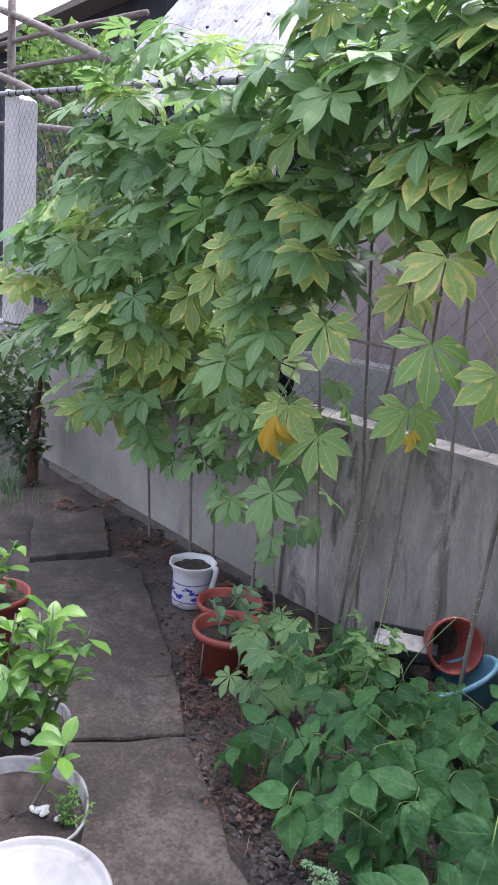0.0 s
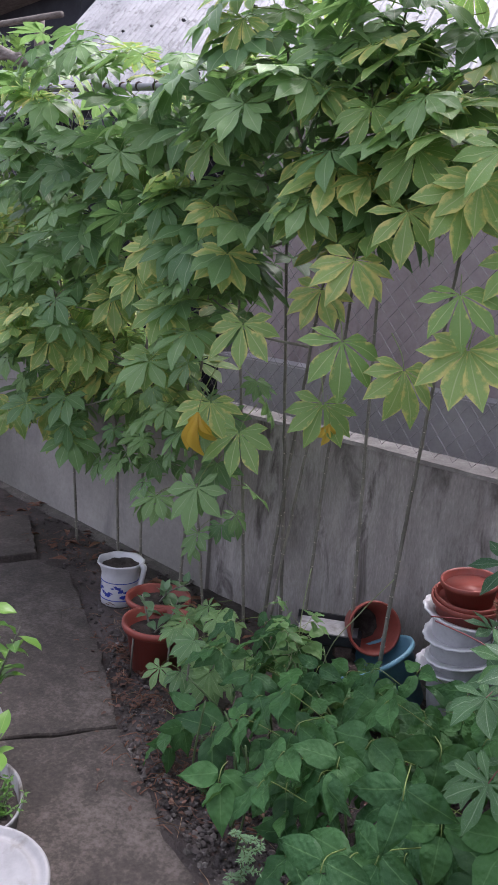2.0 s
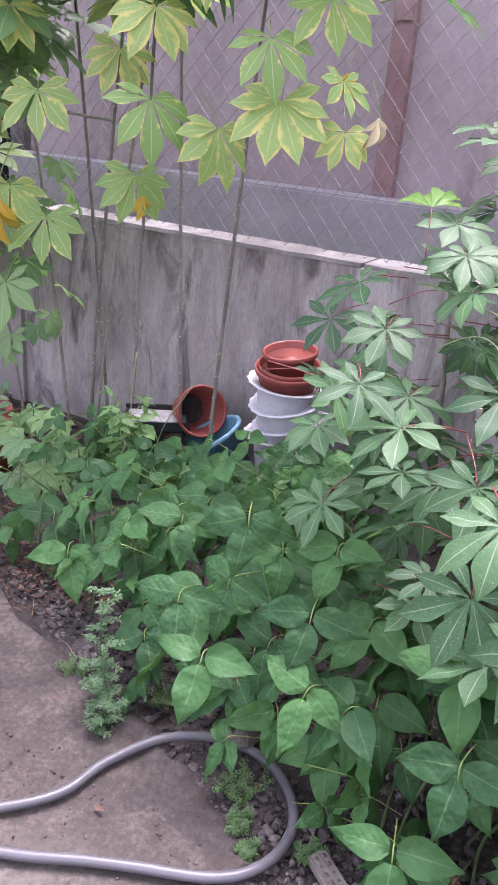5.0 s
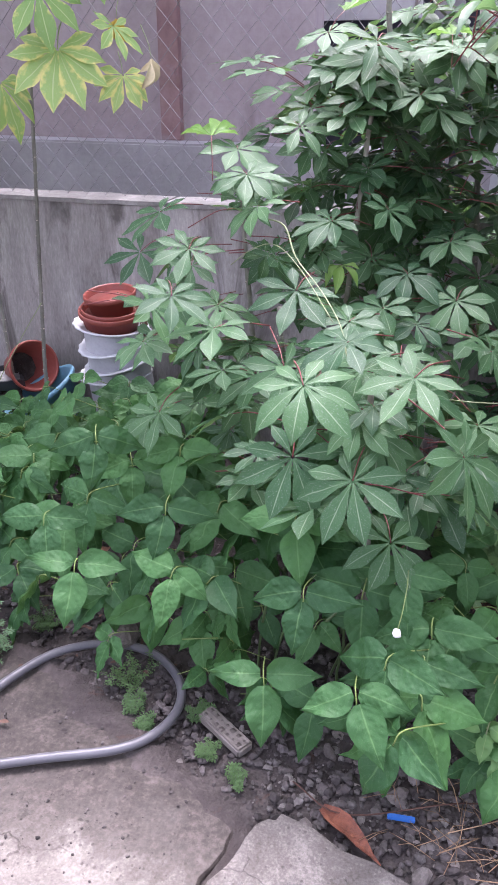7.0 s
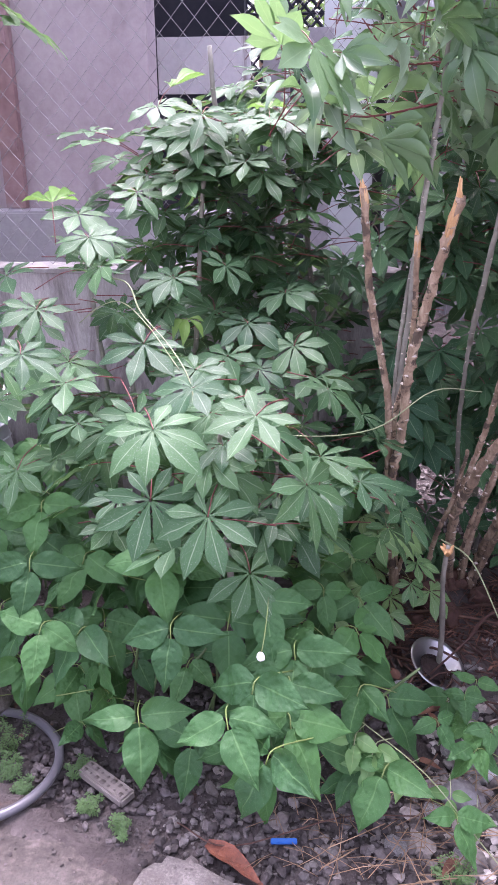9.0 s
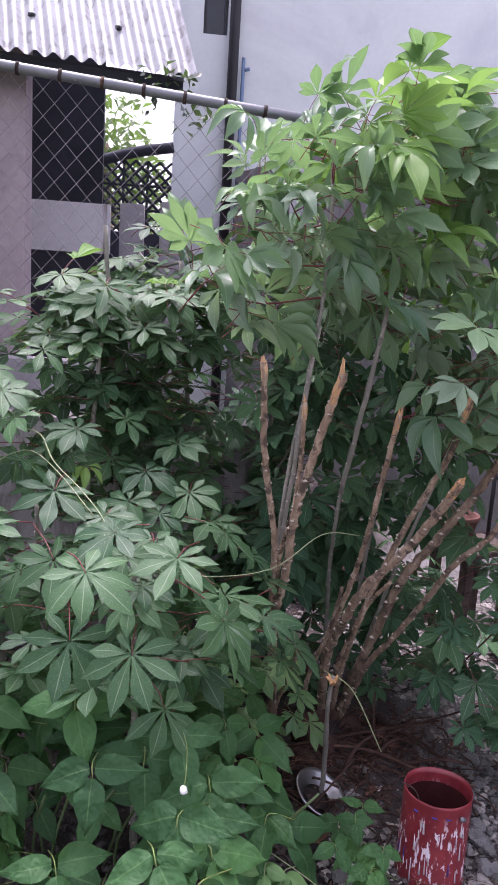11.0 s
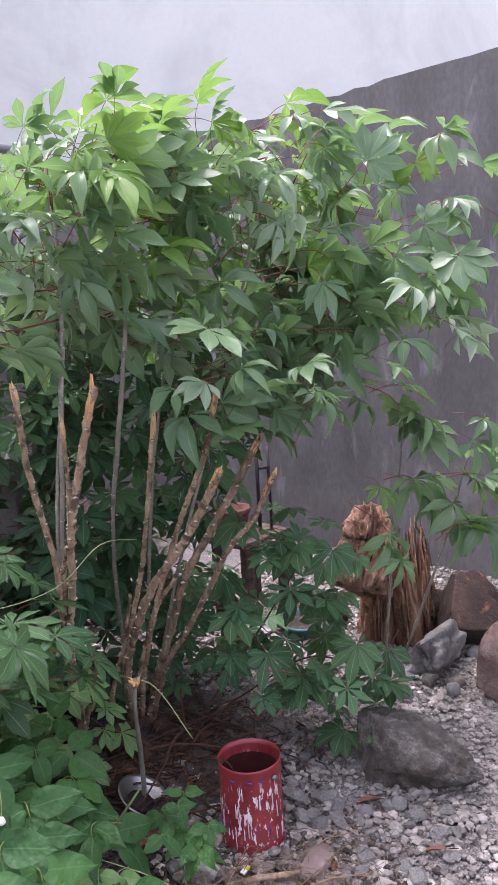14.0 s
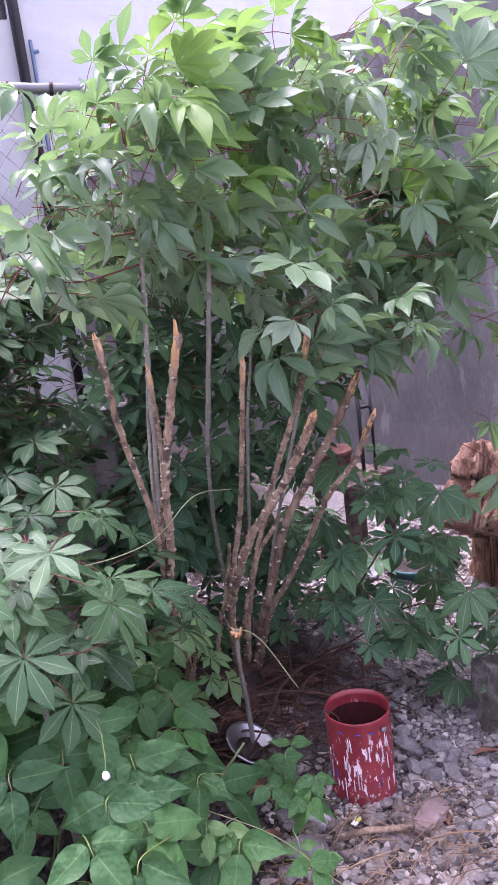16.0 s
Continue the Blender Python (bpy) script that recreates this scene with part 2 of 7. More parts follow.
M_MUD_SHADE = mud_shade_slab()
M_WALL_L = surface("smooth_render", (0.21, 0.195, 0.182), (0.315, 0.295, 0.277), (0.42, 0.395, 0.372), big=1.3, fine=45, rough=0.85, bump=0.25,
                   stain=(0.17, 0.165, 0.165), stain_scale=2.5, stain_stretch=(1, 1, 0.4), stain_at=(0.55, 0.8))
M_WALL_R = surface("board_marked_concrete", (0.17, 0.154, 0.146), (0.335, 0.308, 0.294), (0.56, 0.525, 0.506), big=3.2, fine=60, rough=0.85, bump=0.8,
                   stretch=(2.2, 2.2, 0.6), stain=(0.13, 0.115, 0.108), stain_scale=6, stain_stretch=(1.5, 1.5, 0.45), stain_at=(0.52, 0.66))
M_CAP = surface("pale_mortar", (0.07, 0.066, 0.062), (0.15, 0.143, 0.138), (0.3, 0.29, 0.28), big=6, fine=60, rough=0.9, bump=0.6)
M_POST = surface("whitewashed_concrete", (0.36, 0.35, 0.35), (0.52, 0.51, 0.5), (0.64, 0.63, 0.62), big=3, fine=40, rough=0.9, bump=0.4)
M_HOUSE = surface("mauve_block_wall", (0.255, 0.205, 0.214), (0.36, 0.298, 0.31), (0.45, 0.39, 0.402), big=1.6, fine=30, rough=0.9, bump=0.35,
                  stain=(0.15, 0.115, 0.12), stain_scale=2.0, stain_stretch=(1, 1, 0.4), stain_at=(0.55, 0.75))
M_PLINTH = surface("grey_render", (0.24, 0.228, 0.236), (0.34, 0.325, 0.336), (0.43, 0.412, 0.425), big=1.5, fine=40, rough=0.88, bump=0.25)
M_RED_STEEL = surface("red_oxide_steel", (0.18, 0.1, 0.1), (0.27, 0.165, 0.163), (0.36, 0.255, 0.258), big=3, fine=30, rough=0.7, bump=0.2,
                      stain=(0.3, 0.25, 0.27), stain_scale=5, stain_at=(0.55, 0.7))
M_TIN = surface("galvanised_sheet", (0.15, 0.155, 0.165), (0.255, 0.262, 0.275), (0.37, 0.377, 0.39), big=2, fine=50, rough=0.55, bump=0.15, metal=0.25,
                stain=(0.12, 0.12, 0.125), stain_scale=22, stain_at=(0.53, 0.66), stain_stretch=(1, 0.5, 0.5))
M_GALV = plain("galvanised_pipe", (0.2, 0.205, 0.215), 0.5, 0.5)
M_WIRE = plain("fence_wire", (0.17, 0.16, 0.168), 0.65, 0.15)
M_PALE = surface("pale_painted_wall", (0.53, 0.57, 0.555), (0.61, 0.65, 0.632), (0.67, 0.71, 0.692), big=0.5, fine=20, rough=0.8, bump=0.1,
                 stain=(0.46, 0.475, 0.5), stain_scale=0.6, stain_at=(0.5, 0.8))
M_GREYWALL = surface("unpainted_cement_wall", (0.07, 0.069, 0.071), (0.122, 0.12, 0.122), (0.2, 0.197, 0.199), big=1.4, fine=34, rough=0.88, bump=0.45,
                     stretch=(1.5, 1.5, 0.7), stain=(0.3, 0.295, 0.31), stain_scale=6, stain_stretch=(1, 1, 0.3), stain_at=(0.56, 0.78))
# Dark boards; also stands in for shade inside the open porch.
M_DARK = surface("dark_board_and_shade", (0.015, 0.016, 0.022), (0.03, 0.032, 0.042), (0.05, 0.05, 0.062), big=2, fine=20, rough=0.9, bump=0.2)
M_BOARD = surface("weathered_white_board", (0.55, 0.54, 0.545), (0.7, 0.69, 0.7), (0.78, 0.77, 0.78), big=2, fine=30, rough=0.75, bump=0.2,
                  stain=(0.2, 0.15, 0.13), stain_scale=6, stain_stretch=(1, 1, 0.2), stain_at=(0.62, 0.7))
M_TERRA = surface("terracotta_plastic", (0.15, 0.03, 0.022), (0.23, 0.048, 0.034), (0.3, 0.08, 0.058), big=4, fine=60, rough=0.5, bump=0.12, spec=0.5)
M_WHITE = surface("white_plastic", (0.46, 0.46, 0.48), (0.58, 0.58, 0.6), (0.66, 0.66, 0.68), big=4, fine=50, rough=0.42, bump=0.08, spec=0.5,
                  stain=(0.42, 0.4, 0.38), stain_scale=7, stain_at=(0.6, 0.75))
M_GREYPLASTIC = surface("grey_plastic", (0.3, 0.3, 0.318), (0.39, 0.39, 0.41), (0.46, 0.46, 0.48), big=9, fine=70, rough=0.5, bump=0.1)
M_TUB = surface("tub_plastic", (0.17, 0.17, 0.175), (0.27, 0.27, 0.275), (0.4, 0.4, 0.4), big=5, fine=50, rough=0.6, bump=0.2,
                stain=(0.09, 0.075, 0.065), stain_scale=6, stain_at=(0.5, 0.65))
M_BLUE = plain("blue_basin_plastic", (0.12, 0.26, 0.35), 0.45)
M_BLUE_PAINT = plain("cobalt_print", (0.03, 0.05, 0.3), 0.4)
M_BLUE_BIT = plain("bright_blue_plastic", (0.03, 0.13, 0.42), 0.4)
M_BLACK = plain("black_plastic", (0.02, 0.02, 0.023), 0.45)
M_HOSE = plain("grey_hose", (0.105, 0.103, 0.113), 0.33, 0.0, 0.2, 40)
M_WOOD = surface("weathered_wood", (0.075, 0.062, 0.054), (0.17, 0.148, 0.132), (0.27, 0.243, 0.222), big=6, fine=30, rough=0.85, bump=0.5, stretch=(1, 6, 6))
M_STUMP = surface("split_log_wood", (0.07, 0.036, 0.024), (0.235, 0.125, 0.078), (0.45, 0.3, 0.2), big=4, fine=16, rough=0.85, bump=0.9, dist=0.012, stretch=(5, 5, 0.8))
M_STEM = surface("cassava_stem_bark", (0.105, 0.07, 0.048), (0.3, 0.212, 0.142), (0.56, 0.44, 0.32), big=26, fine=95, rough=0.85, bump=0.9, dist=0.006, stretch=(1, 1, 0.35), loose=True,
                 stain=(0.1, 0.075, 0.055), stain_scale=20, stain_at=(0.52, 0.6))
M_SCAR = plain("pale_leaf_scar", (0.46, 0.4, 0.33), 0.85)
M_STALK = plain("bean_stalk_green", (0.075, 0.12, 0.045), 0.6)
M_TENDRIL = plain("pale_tendril", (0.25, 0.29, 0.15), 0.6)
M_REDLEAF = surface("red_brown_leaf", (0.06, 0.022, 0.015), (0.16, 0.055, 0.033), (0.3, 0.115, 0.06), big=30, fine=140, rough=0.6, bump=0.7)
M_STEM_GREEN = surface("young_cassava_stem", (0.115, 0.108, 0.088), (0.215, 0.205, 0.17), (0.34, 0.325, 0.275), big=6, fine=50, rough=0.75, bump=0.5, loose=True)
M_CUT = surface("fresh_cut_wood", (0.3, 0.15, 0.06), (0.5, 0.29, 0.13), (0.66, 0.46, 0.26), big=6, fine=40, rough=0.75, bump=0.6, stretch=(4, 4, 0.6))
M_PETIOLE = plain("red_petiole", (0.15, 0.036, 0.034), 0.5)
M_PETIOLE_G = plain("green_petiole", (0.16, 0.22, 0.06), 0.5)
M_DRY = surface("dry_leaf", (0.07, 0.032, 0.022), (0.16, 0.075, 0.048), (0.28, 0.15, 0.09), big=10, fine=80, rough=0.75, bump=0.4, loose=True)
M_OLDPOT = surface("dusty_terracotta", (0.07, 0.035, 0.03), (0.14, 0.064, 0.052), (0.21, 0.115, 0.098), big=9, fine=70, rough=0.85)
M_STRAW = surface("straw", (0.105, 0.062, 0.037), (0.225, 0.145, 0.085), (0.38, 0.275, 0.175), big=8, fine=60, rough=0.85, bump=0.3, island=True)
M_STEEL = plain("stainless_steel", (0.42, 0.42, 0.43), 0.36, 1.0, 0.2)
M_BROWNROCK = surface("rusty_rock", (0.06, 0.04, 0.034), (0.15, 0.105, 0.09), (0.3, 0.235, 0.21), big=7, fine=50, rough=0.9, bump=0.8, dist=0.008)
M_RUST = surface("rusty_iron", (0.018, 0.013, 0.012), (0.042, 0.028, 0.024), (0.1, 0.062, 0.048), big=7, fine=60, rough=0.9, bump=0.9, dist=0.01,
                 stain=(0.17, 0.085, 0.05), stain_scale=12, stain_at=(0.58, 0.66))
M_ROOT = surface("dead_root_bark", (0.026, 0.014, 0.011), (0.066, 0.034, 0.026), (0.14, 0.08, 0.058), big=6, fine=50, rough=0.9, bump=0.7)
M_POTSOIL = surface("potting_soil", (0.018, 0.014, 0.012), (0.045, 0.036, 0.032), (0.1, 0.085, 0.078), big=20, fine=90, rough=0.95, bump=0.9, dist=0.006)
M_LIME = plain("white_lime", (0.7, 0.69, 0.66), 0.9)
M_CHUNK = surface("whitewashed_rubble", (0.2, 0.19, 0.185), (0.36, 0.35, 0.34), (0.55, 0.54, 0.53), big=18, fine=90, rough=0.9, bump=0.7)
M_LID = surface("scuffed_white_plastic", (0.19, 0.19, 0.195), (0.25, 0.25, 0.255), (0.3, 0.3, 0.305), big=5, fine=50, rough=0.5, bump=0.1, stain=(0.16, 0.152, 0.145), stain_scale=9, stain_at=(0.58, 0.72))
M_GLASS_DARK = plain("dark_window_glass", (0.02, 0.025, 0.03), 0.12)

LEAF_A = leaf_surface("cassava_leaf_green", (0.1, 0.215, 0.085), (0.215, 0.365, 0.135), (0.46, 0.57, 0.31), dust=0.3, gloss=0.4, see=0.42)
LEAF_Y = leaf_surface("cassava_leaf_yellowing", (0.19, 0.335, 0.09), (0.35, 0.5, 0.15), (0.66, 0.7, 0.36), (0.68, 0.63, 0.2), 0.26, dust=0.35, see=0.42)
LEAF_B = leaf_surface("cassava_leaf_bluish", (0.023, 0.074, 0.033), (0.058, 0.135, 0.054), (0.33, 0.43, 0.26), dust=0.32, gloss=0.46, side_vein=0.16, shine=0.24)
# Old leaves; shade under the crowns is put into their dim, dull tone.
LEAF_C = leaf_surface("cassava_leaf_old_shaded", (0.026, 0.08, 0.04), (0.066, 0.148, 0.062), (0.2, 0.29, 0.15), dust=0.2, gloss=0.58, see=0.12, shine=0.2)
LEAF_D = leaf_surface("cassava_leaf_fresh", (0.09, 0.178, 0.1), (0.19, 0.315, 0.155), (0.28, 0.4, 0.23), see=0.42, gloss=0.34, side_vein=0.12, shine=0.5)
LEAF_NEW = leaf_surface("cassava_leaf_new", (0.12, 0.255, 0.05), (0.19, 0.345, 0.075), (0.35, 0.48, 0.15), see=0.42)
LEAF_PALE = leaf_surface("cassava_leaf_underside", (0.2, 0.295, 0.2), (0.31, 0.42, 0.29), (0.43, 0.52, 0.38), see=0.33)
LEAF_DEAD = leaf_surface("cassava_leaf_dead_yellow", (0.68, 0.42, 0.05), (0.82, 0.58, 0.1), (0.45, 0.28, 0.08), see=0.45)
LEAF_BEAN = leaf_surface("bean_leaf_green", (0.022, 0.081, 0.026), (0.058, 0.165, 0.046), (0.13, 0.26, 0.09), dust=0.08, ribs=6.5, gloss=0.52, side_vein=0.2, crinkle=0.16, quilt=0.75, shine=0.3)
LEAF_CITRUS = leaf_surface("citrus_leaf", (0.06, 0.16, 0.03), (0.16, 0.32, 0.05), (0.25, 0.38, 0.1), ribs=7, gloss=0.35)
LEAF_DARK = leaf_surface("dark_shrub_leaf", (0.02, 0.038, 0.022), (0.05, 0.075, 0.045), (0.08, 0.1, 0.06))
LEAF_TREE = leaf_surface("far_tree_leaf", (0.07, 0.14, 0.03), (0.16, 0.25, 0.05), (0.2, 0.28, 0.1), see=0.4)
LEAF_WEED = leaf_surface("weed_leaf", (0.07, 0.15, 0.075), (0.15, 0.26, 0.135), (0.2, 0.3, 0.16))
LEAF_FERN = leaf_surface("ferny_weed_leaf", (0.042, 0.105, 0.038), (0.1, 0.185, 0.068), (0.17, 0.27, 0.1))


# ---- mesh tools ----
def obj(name, bm, mats, smooth=True):
    me = bpy.data.meshes.new(name)
    if smooth:
        for f in bm.faces:
            f.smooth = True
    bm.to_mesh(me)
    bm.free()
    for m in (mats if isinstance(mats, (list, tuple)) else [mats]):
        me.materials.append(m)
    return new(name, me)


def part(name, bm, mats, parent, label="", smooth=True):
    ob = obj(name, bm, mats, smooth)
    ob.parent = parent
    if label:
        ob["label"] = label
    return ob


def thing(name, place, label, category, group="", kind="", turn=0.0):
    e = new(name)
    e.empty_display_size = 0.05
    e.matrix_basis = pose(*place, 0, 0, turn)
    return tagged(e, label, category, group, kind)


def face(bm, vs, mi=0):
    f = bm.faces.new(vs)
    f.material_index = mi
    return f


def box(bm, x0, x1, y0, y1, z0, z1, mi=0, bevel=0.0):
    b = bmesh.new()
    bmesh.ops.create_cube(b, size=1)
    for v in b.verts:
        v.co = (x0 + (v.co.x + 0.5) * (x1 - x0), y0 + (v.co.y + 0.5) * (y1 - y0), z0 + (v.co.z + 0.5) * (z1 - z0))
    if bevel:
        bmesh.ops.bevel(b, geom=list(b.edges), offset=bevel, segments=2, affect="EDGES")
    for f in b.faces:
        f.material_index = mi
    me = bpy.data.meshes.new("t")
    b.to_mesh(me)
    b.free()
    bm.from_mesh(me)
    bpy.data.meshes.remove(me)
    return bm


def tube(bm, pts, radii, sides=7, mi=0, cap=True, jitter=0.0):
    pts = [Vector(p) for p in pts]
    if isinstance(radii, (int, float)):
        radii = [radii] * len(pts)
    rings = []
    ref = Vector((0.31, 0.17, 0.93))
    for i, p in enumerate(pts):
        d = (pts[min(i + 1, len(pts) - 1)] - pts[max(i - 1, 0)]).normalized()
        a = d.cross(ref)
        if a.length < 0.1:
            a = d.cross(Vector((1, 0, 0)))
        a.normalize()
        b = d.cross(a)
        ring = []
        for k in range(sides):
            t = 2 * math.pi * k / sides
            r = radii[i] * (1 + random.uniform(-jitter, jitter))
            ring.append(bm.verts.new(p + (a * math.cos(t) + b * math.sin(t)) * r))
        rings.append(ring)
    for r0, r1 in zip(rings, rings[1:]):
        for k in range(sides):
            face(bm, (r0[k], r0[(k + 1) % sides], r1[(k + 1) % sides], r1[k]), mi)
    if cap:
        face(bm, rings[0][::-1], mi), face(bm, rings[-1], mi)
    return bm


def curve(pts, n=8):
    """A smooth line through the points."""
    P = [Vector(p) for p in pts]
    P = [P[0] * 2 - P[1]] + P + [P[-1] * 2 - P[-2]]
    out = []
    for i in range(1, len(P) - 2):
        a, b, c, d = P[i - 1:i + 3]
        for k in range(n):
            t = k / n
            out.append(0.5 * ((2 * b) + (c - a) * t + (2 * a - 5 * b + 4 * c - d) * t * t + (3 * b - a - 3 * c + d) * t ** 3))
    out.append(P[-2])
    return out


def lathe(bm, profile, segs=40, wave=0.0, waves=0, wave_from=9.0, mi=0, dent=0.0, seed=0):
    """Turns (radius, height) rows round z. wave scallops all that lies higher than wave_from."""
    rings = []
    for r, z in profile:
        ring = []
        for k in range(segs):
            t = 2 * math.pi * k / segs
            q = r * (1 + (wave * math.cos(waves * t) if z >= wave_from else 0.0))
            q *= 1 + dent * noise.noise((math.cos(t) * 1.5 + seed, math.sin(t) * 1.5, z * 8))
            ring.append(bm.verts.new((q * math.cos(t), q * math.sin(t), z + (wave * 0.25 * math.cos(waves * t) * r if z >= wave_from else 0))))
        rings.append(ring)
    for a, b in zip(rings, rings[1:]):
        for k in range(segs):
            face(bm, (a[k], a[(k + 1) % segs], b[(k + 1) % segs], b[k]), mi)
    face(bm, rings[0][::-1], mi)
    face(bm, rings[-1], mi)
    return bm


def pot_profile(r0, r1, h, t=0.004, rim=0.012, rim_h=0.025, depth=None):
    """An open pot: outside up, rolled rim, inside down to its floor."""
    d = h * 0.94 if depth is None else depth
    return [(r0 * 0.9, 0), (r0, 0.004), (r1 - (r1 - r0) * rim_h / h, h - rim_h), (r1 + rim * 0.5, h - rim_h + 0.002), (r1 + rim, h - rim_h * 0.5), (r1 + rim * 0.9, h),
            (r1 + rim * 0.2, h + 0.002), (r1 - t, h - 0.004), (r1 - t - (r1 - r0) * d / h, h - d), (0.002, h - d)]


def lump(bm, centre, size, seed=0.0, sub=2, rough=0.35, mi=0, flat=1.0, angular=1.0):
    """A stone: a ball pushed about by noise and cut by flats."""
    b = bmesh.new()
    bmesh.ops.create_icosphere(b, subdivisions=sub, radius=1)
    rnd = random.Random(seed)
    cuts = [(Vector((rnd.uniform(-1, 1), rnd.uniform(-1, 1), rnd.uniform(-1, 1))).normalized(), rnd.uniform(0.55, 0.9)) for _ in range(int(7 * angular))]
    for v in b.verts:
        n = v.co.normalized()
        r = 1 + rough * noise.noise(n * 1.3 + Vector((seed * 3.7, seed, 0))) + rough * 0.35 * noise.noise(n * 4 + Vector((seed, 0, seed)))
        q = n * r
        for c, d in cuts:
            k = q.dot(c)
            if k > d:
                q -= c * (k - d) * 0.9
        v.co = Vector((q.x * size[0], q.y * size[1], q.z * size[2] * flat)) + Vector(centre)
    for f in b.faces:
        f.material_index = mi
    me = bpy.data.meshes.new("t")
    b.to_mesh(me)
    b.free()
    bm.from_mesh(me)
    bpy.data.meshes.remove(me)
    return bm


LOBE = (0.10, 0.20, 0.40, 0.64, 0.87, 1.0, 0.95, 0.66, 0.3, 0.0)


def blade(bm, uv, length, width, angle, droop, fold, rows=9, shape=LOBE, start_r=0.004, twist=0.0, lift=0.0, pucker=0.0, seed=0, mi=0, across=2, bow=0.0, sway=0.0):
    """One lobe or leaflet from the hub outwards, folded along its midrib; bow bends its edges down, sway its tip sideways."""
    ca, sa = math.cos(angle), math.sin(angle)
    prev = None
    for i in range(rows + 1):
        s = i / rows
        r = start_r + s * length
        u = s * (len(shape) - 1)
        a = min(int(u), len(shape) - 2)
        w = width * 0.5 * (shape[a] + (shape[a + 1] - shape[a]) * (u - a))
        z = lift * s * length - droop * length * s * s
        y = r * (1 - 0.35 * min(1.0, abs(droop)) * s * s)
        row = []
        for j in range(across + 1):
            k = 2 * j / across - 1
            zz = z + fold * w * abs(k) - bow * w * k * k + twist * w * k * s
            if pucker:
                zz += pucker * noise.noise((k * 1.7 + seed, s * 5, seed * 0.7))
            x = k * w + sway * length * s * s
            row.append(bm.verts.new((x * ca - y * sa, x * sa + y * ca, zz)))
        if prev:
            for j in range(across):
                f = face(bm, (prev[j], prev[j + 1], row[j + 1], row[j]), mi)
                u0, u1, v0 = j / across, (j + 1) / across, (i - 1) / rows
                for lp, q in zip(f.loops, ((u0, v0), (u1, v0), (u1, s), (u0, s))):
                    lp[uv].uv = q
        prev = row


def cassava_leaf(seed, size=0.13, lobes=7, droop=0.35, spread=125, stalk=0.16, fold=0.25, limp=0.0, wide=0.34):
    """A palmate leaf; its hub lies at the origin, its middle lobe along +y, its stalk goes back and down."""
    rnd = random.Random(seed)
    bm = bmesh.new()
    uv = bm.loops.layers.uv.new("UVMap")
    for i in range(lobes):
        q = (i / (lobes - 1)) * 2 - 1
        ln = size * (1 - 0.42 * abs(q) ** 1.6) * rnd.uniform(0.9, 1.08)
        blade(bm, uv, ln, ln * wide * rnd.uniform(0.9, 1.12), radians(q * spread + rnd.uniform(-5, 5)), droop * rnd.uniform(0.6, 1.4) + limp * rnd.uniform(0, 1),
              fold * rnd.uniform(0.5, 1.5), twist=rnd.uniform(-0.4, 0.4) * (1 + 2 * limp), lift=rnd.uniform(0.0, 0.12), pucker=size * 0.03, seed=seed + i, sway=rnd.uniform(-0.09, 0.09))
    if stalk:
        p = curve([(0, 0, 0), (0, -stalk * 0.35, -stalk * 0.12), (0, -stalk * 0.85, -stalk * 0.5)], 4)
        tube(bm, p, [0.0012 + 0.0006 * k / len(p) for k in range(len(p))], 5, 1)
    me = bpy.data.meshes.new("leaf")
    for f in bm.faces:
        f.smooth = True
    bm.to_mesh(me)
    bm.free()
    return me


OVATE = (0.32, 0.78, 0.97, 1.0, 0.93, 0.78, 0.57, 0.35, 0.15, 0.0)


def bean_leaf(seed, size=0.1, stalk=0.14):
    rnd = random.Random(seed)
    bm = bmesh.new()
    uv = bm.loops.layers.uv.new("UVMap")
    for a, off, sc in ((0, 0.022, 1.0), (82, 0.006, 0.92), (-82, 0.006, 0.92)):
        ln = size * sc * rnd.uniform(0.88, 1.1)
        blade(bm, uv, ln, ln * rnd.uniform(0.49, 0.58), radians(a + rnd.uniform(-14, 14)), rnd.uniform(0.05, 0.36), rnd.uniform(0.05, 0.4), 10, OVATE, off,
              rnd.uniform(-0.35, 0.35), rnd.uniform(-0.05, 0.15), size * 0.10, seed + a, across=4, bow=rnd.uniform(0.05, 0.25), sway=rnd.uniform(-0.08, 0.08))
    p = curve([(0, 0.022, 0), (0, -0.01, -0.006), (0, -stalk * 0.3, -stalk * 0.9)], 4)
    tube(bm, p, 0.0014, 5, 1)
    me = bpy.data.meshes.new("leaf")
    for f in bm.faces:
        f.smooth = True
    bm.to_mesh(me)
    bm.free()
    return me


def with_mats(me, *mats):
    me = me.copy()
    for m in mats:
        me.materials.append(m)
    return me


def put_leaf(parent, me, hub, yaw, down, roll=0.0, scale=1.0):
    """yaw: the way that the middle lobe points, degrees from +x; down: how far it tips below level."""
    ob = new("leaf", me)
    ob.parent = parent
    ob.matrix_basis = (Matrix.Translation(hub) @ pose(0, 0, 0, 0, 0, yaw - 90) @ pose(0, 0, 0, -down, 0, 0) @ pose(0, 0, 0, 0, roll, 0) @ Matrix.Scale(scale, 4))
    return ob


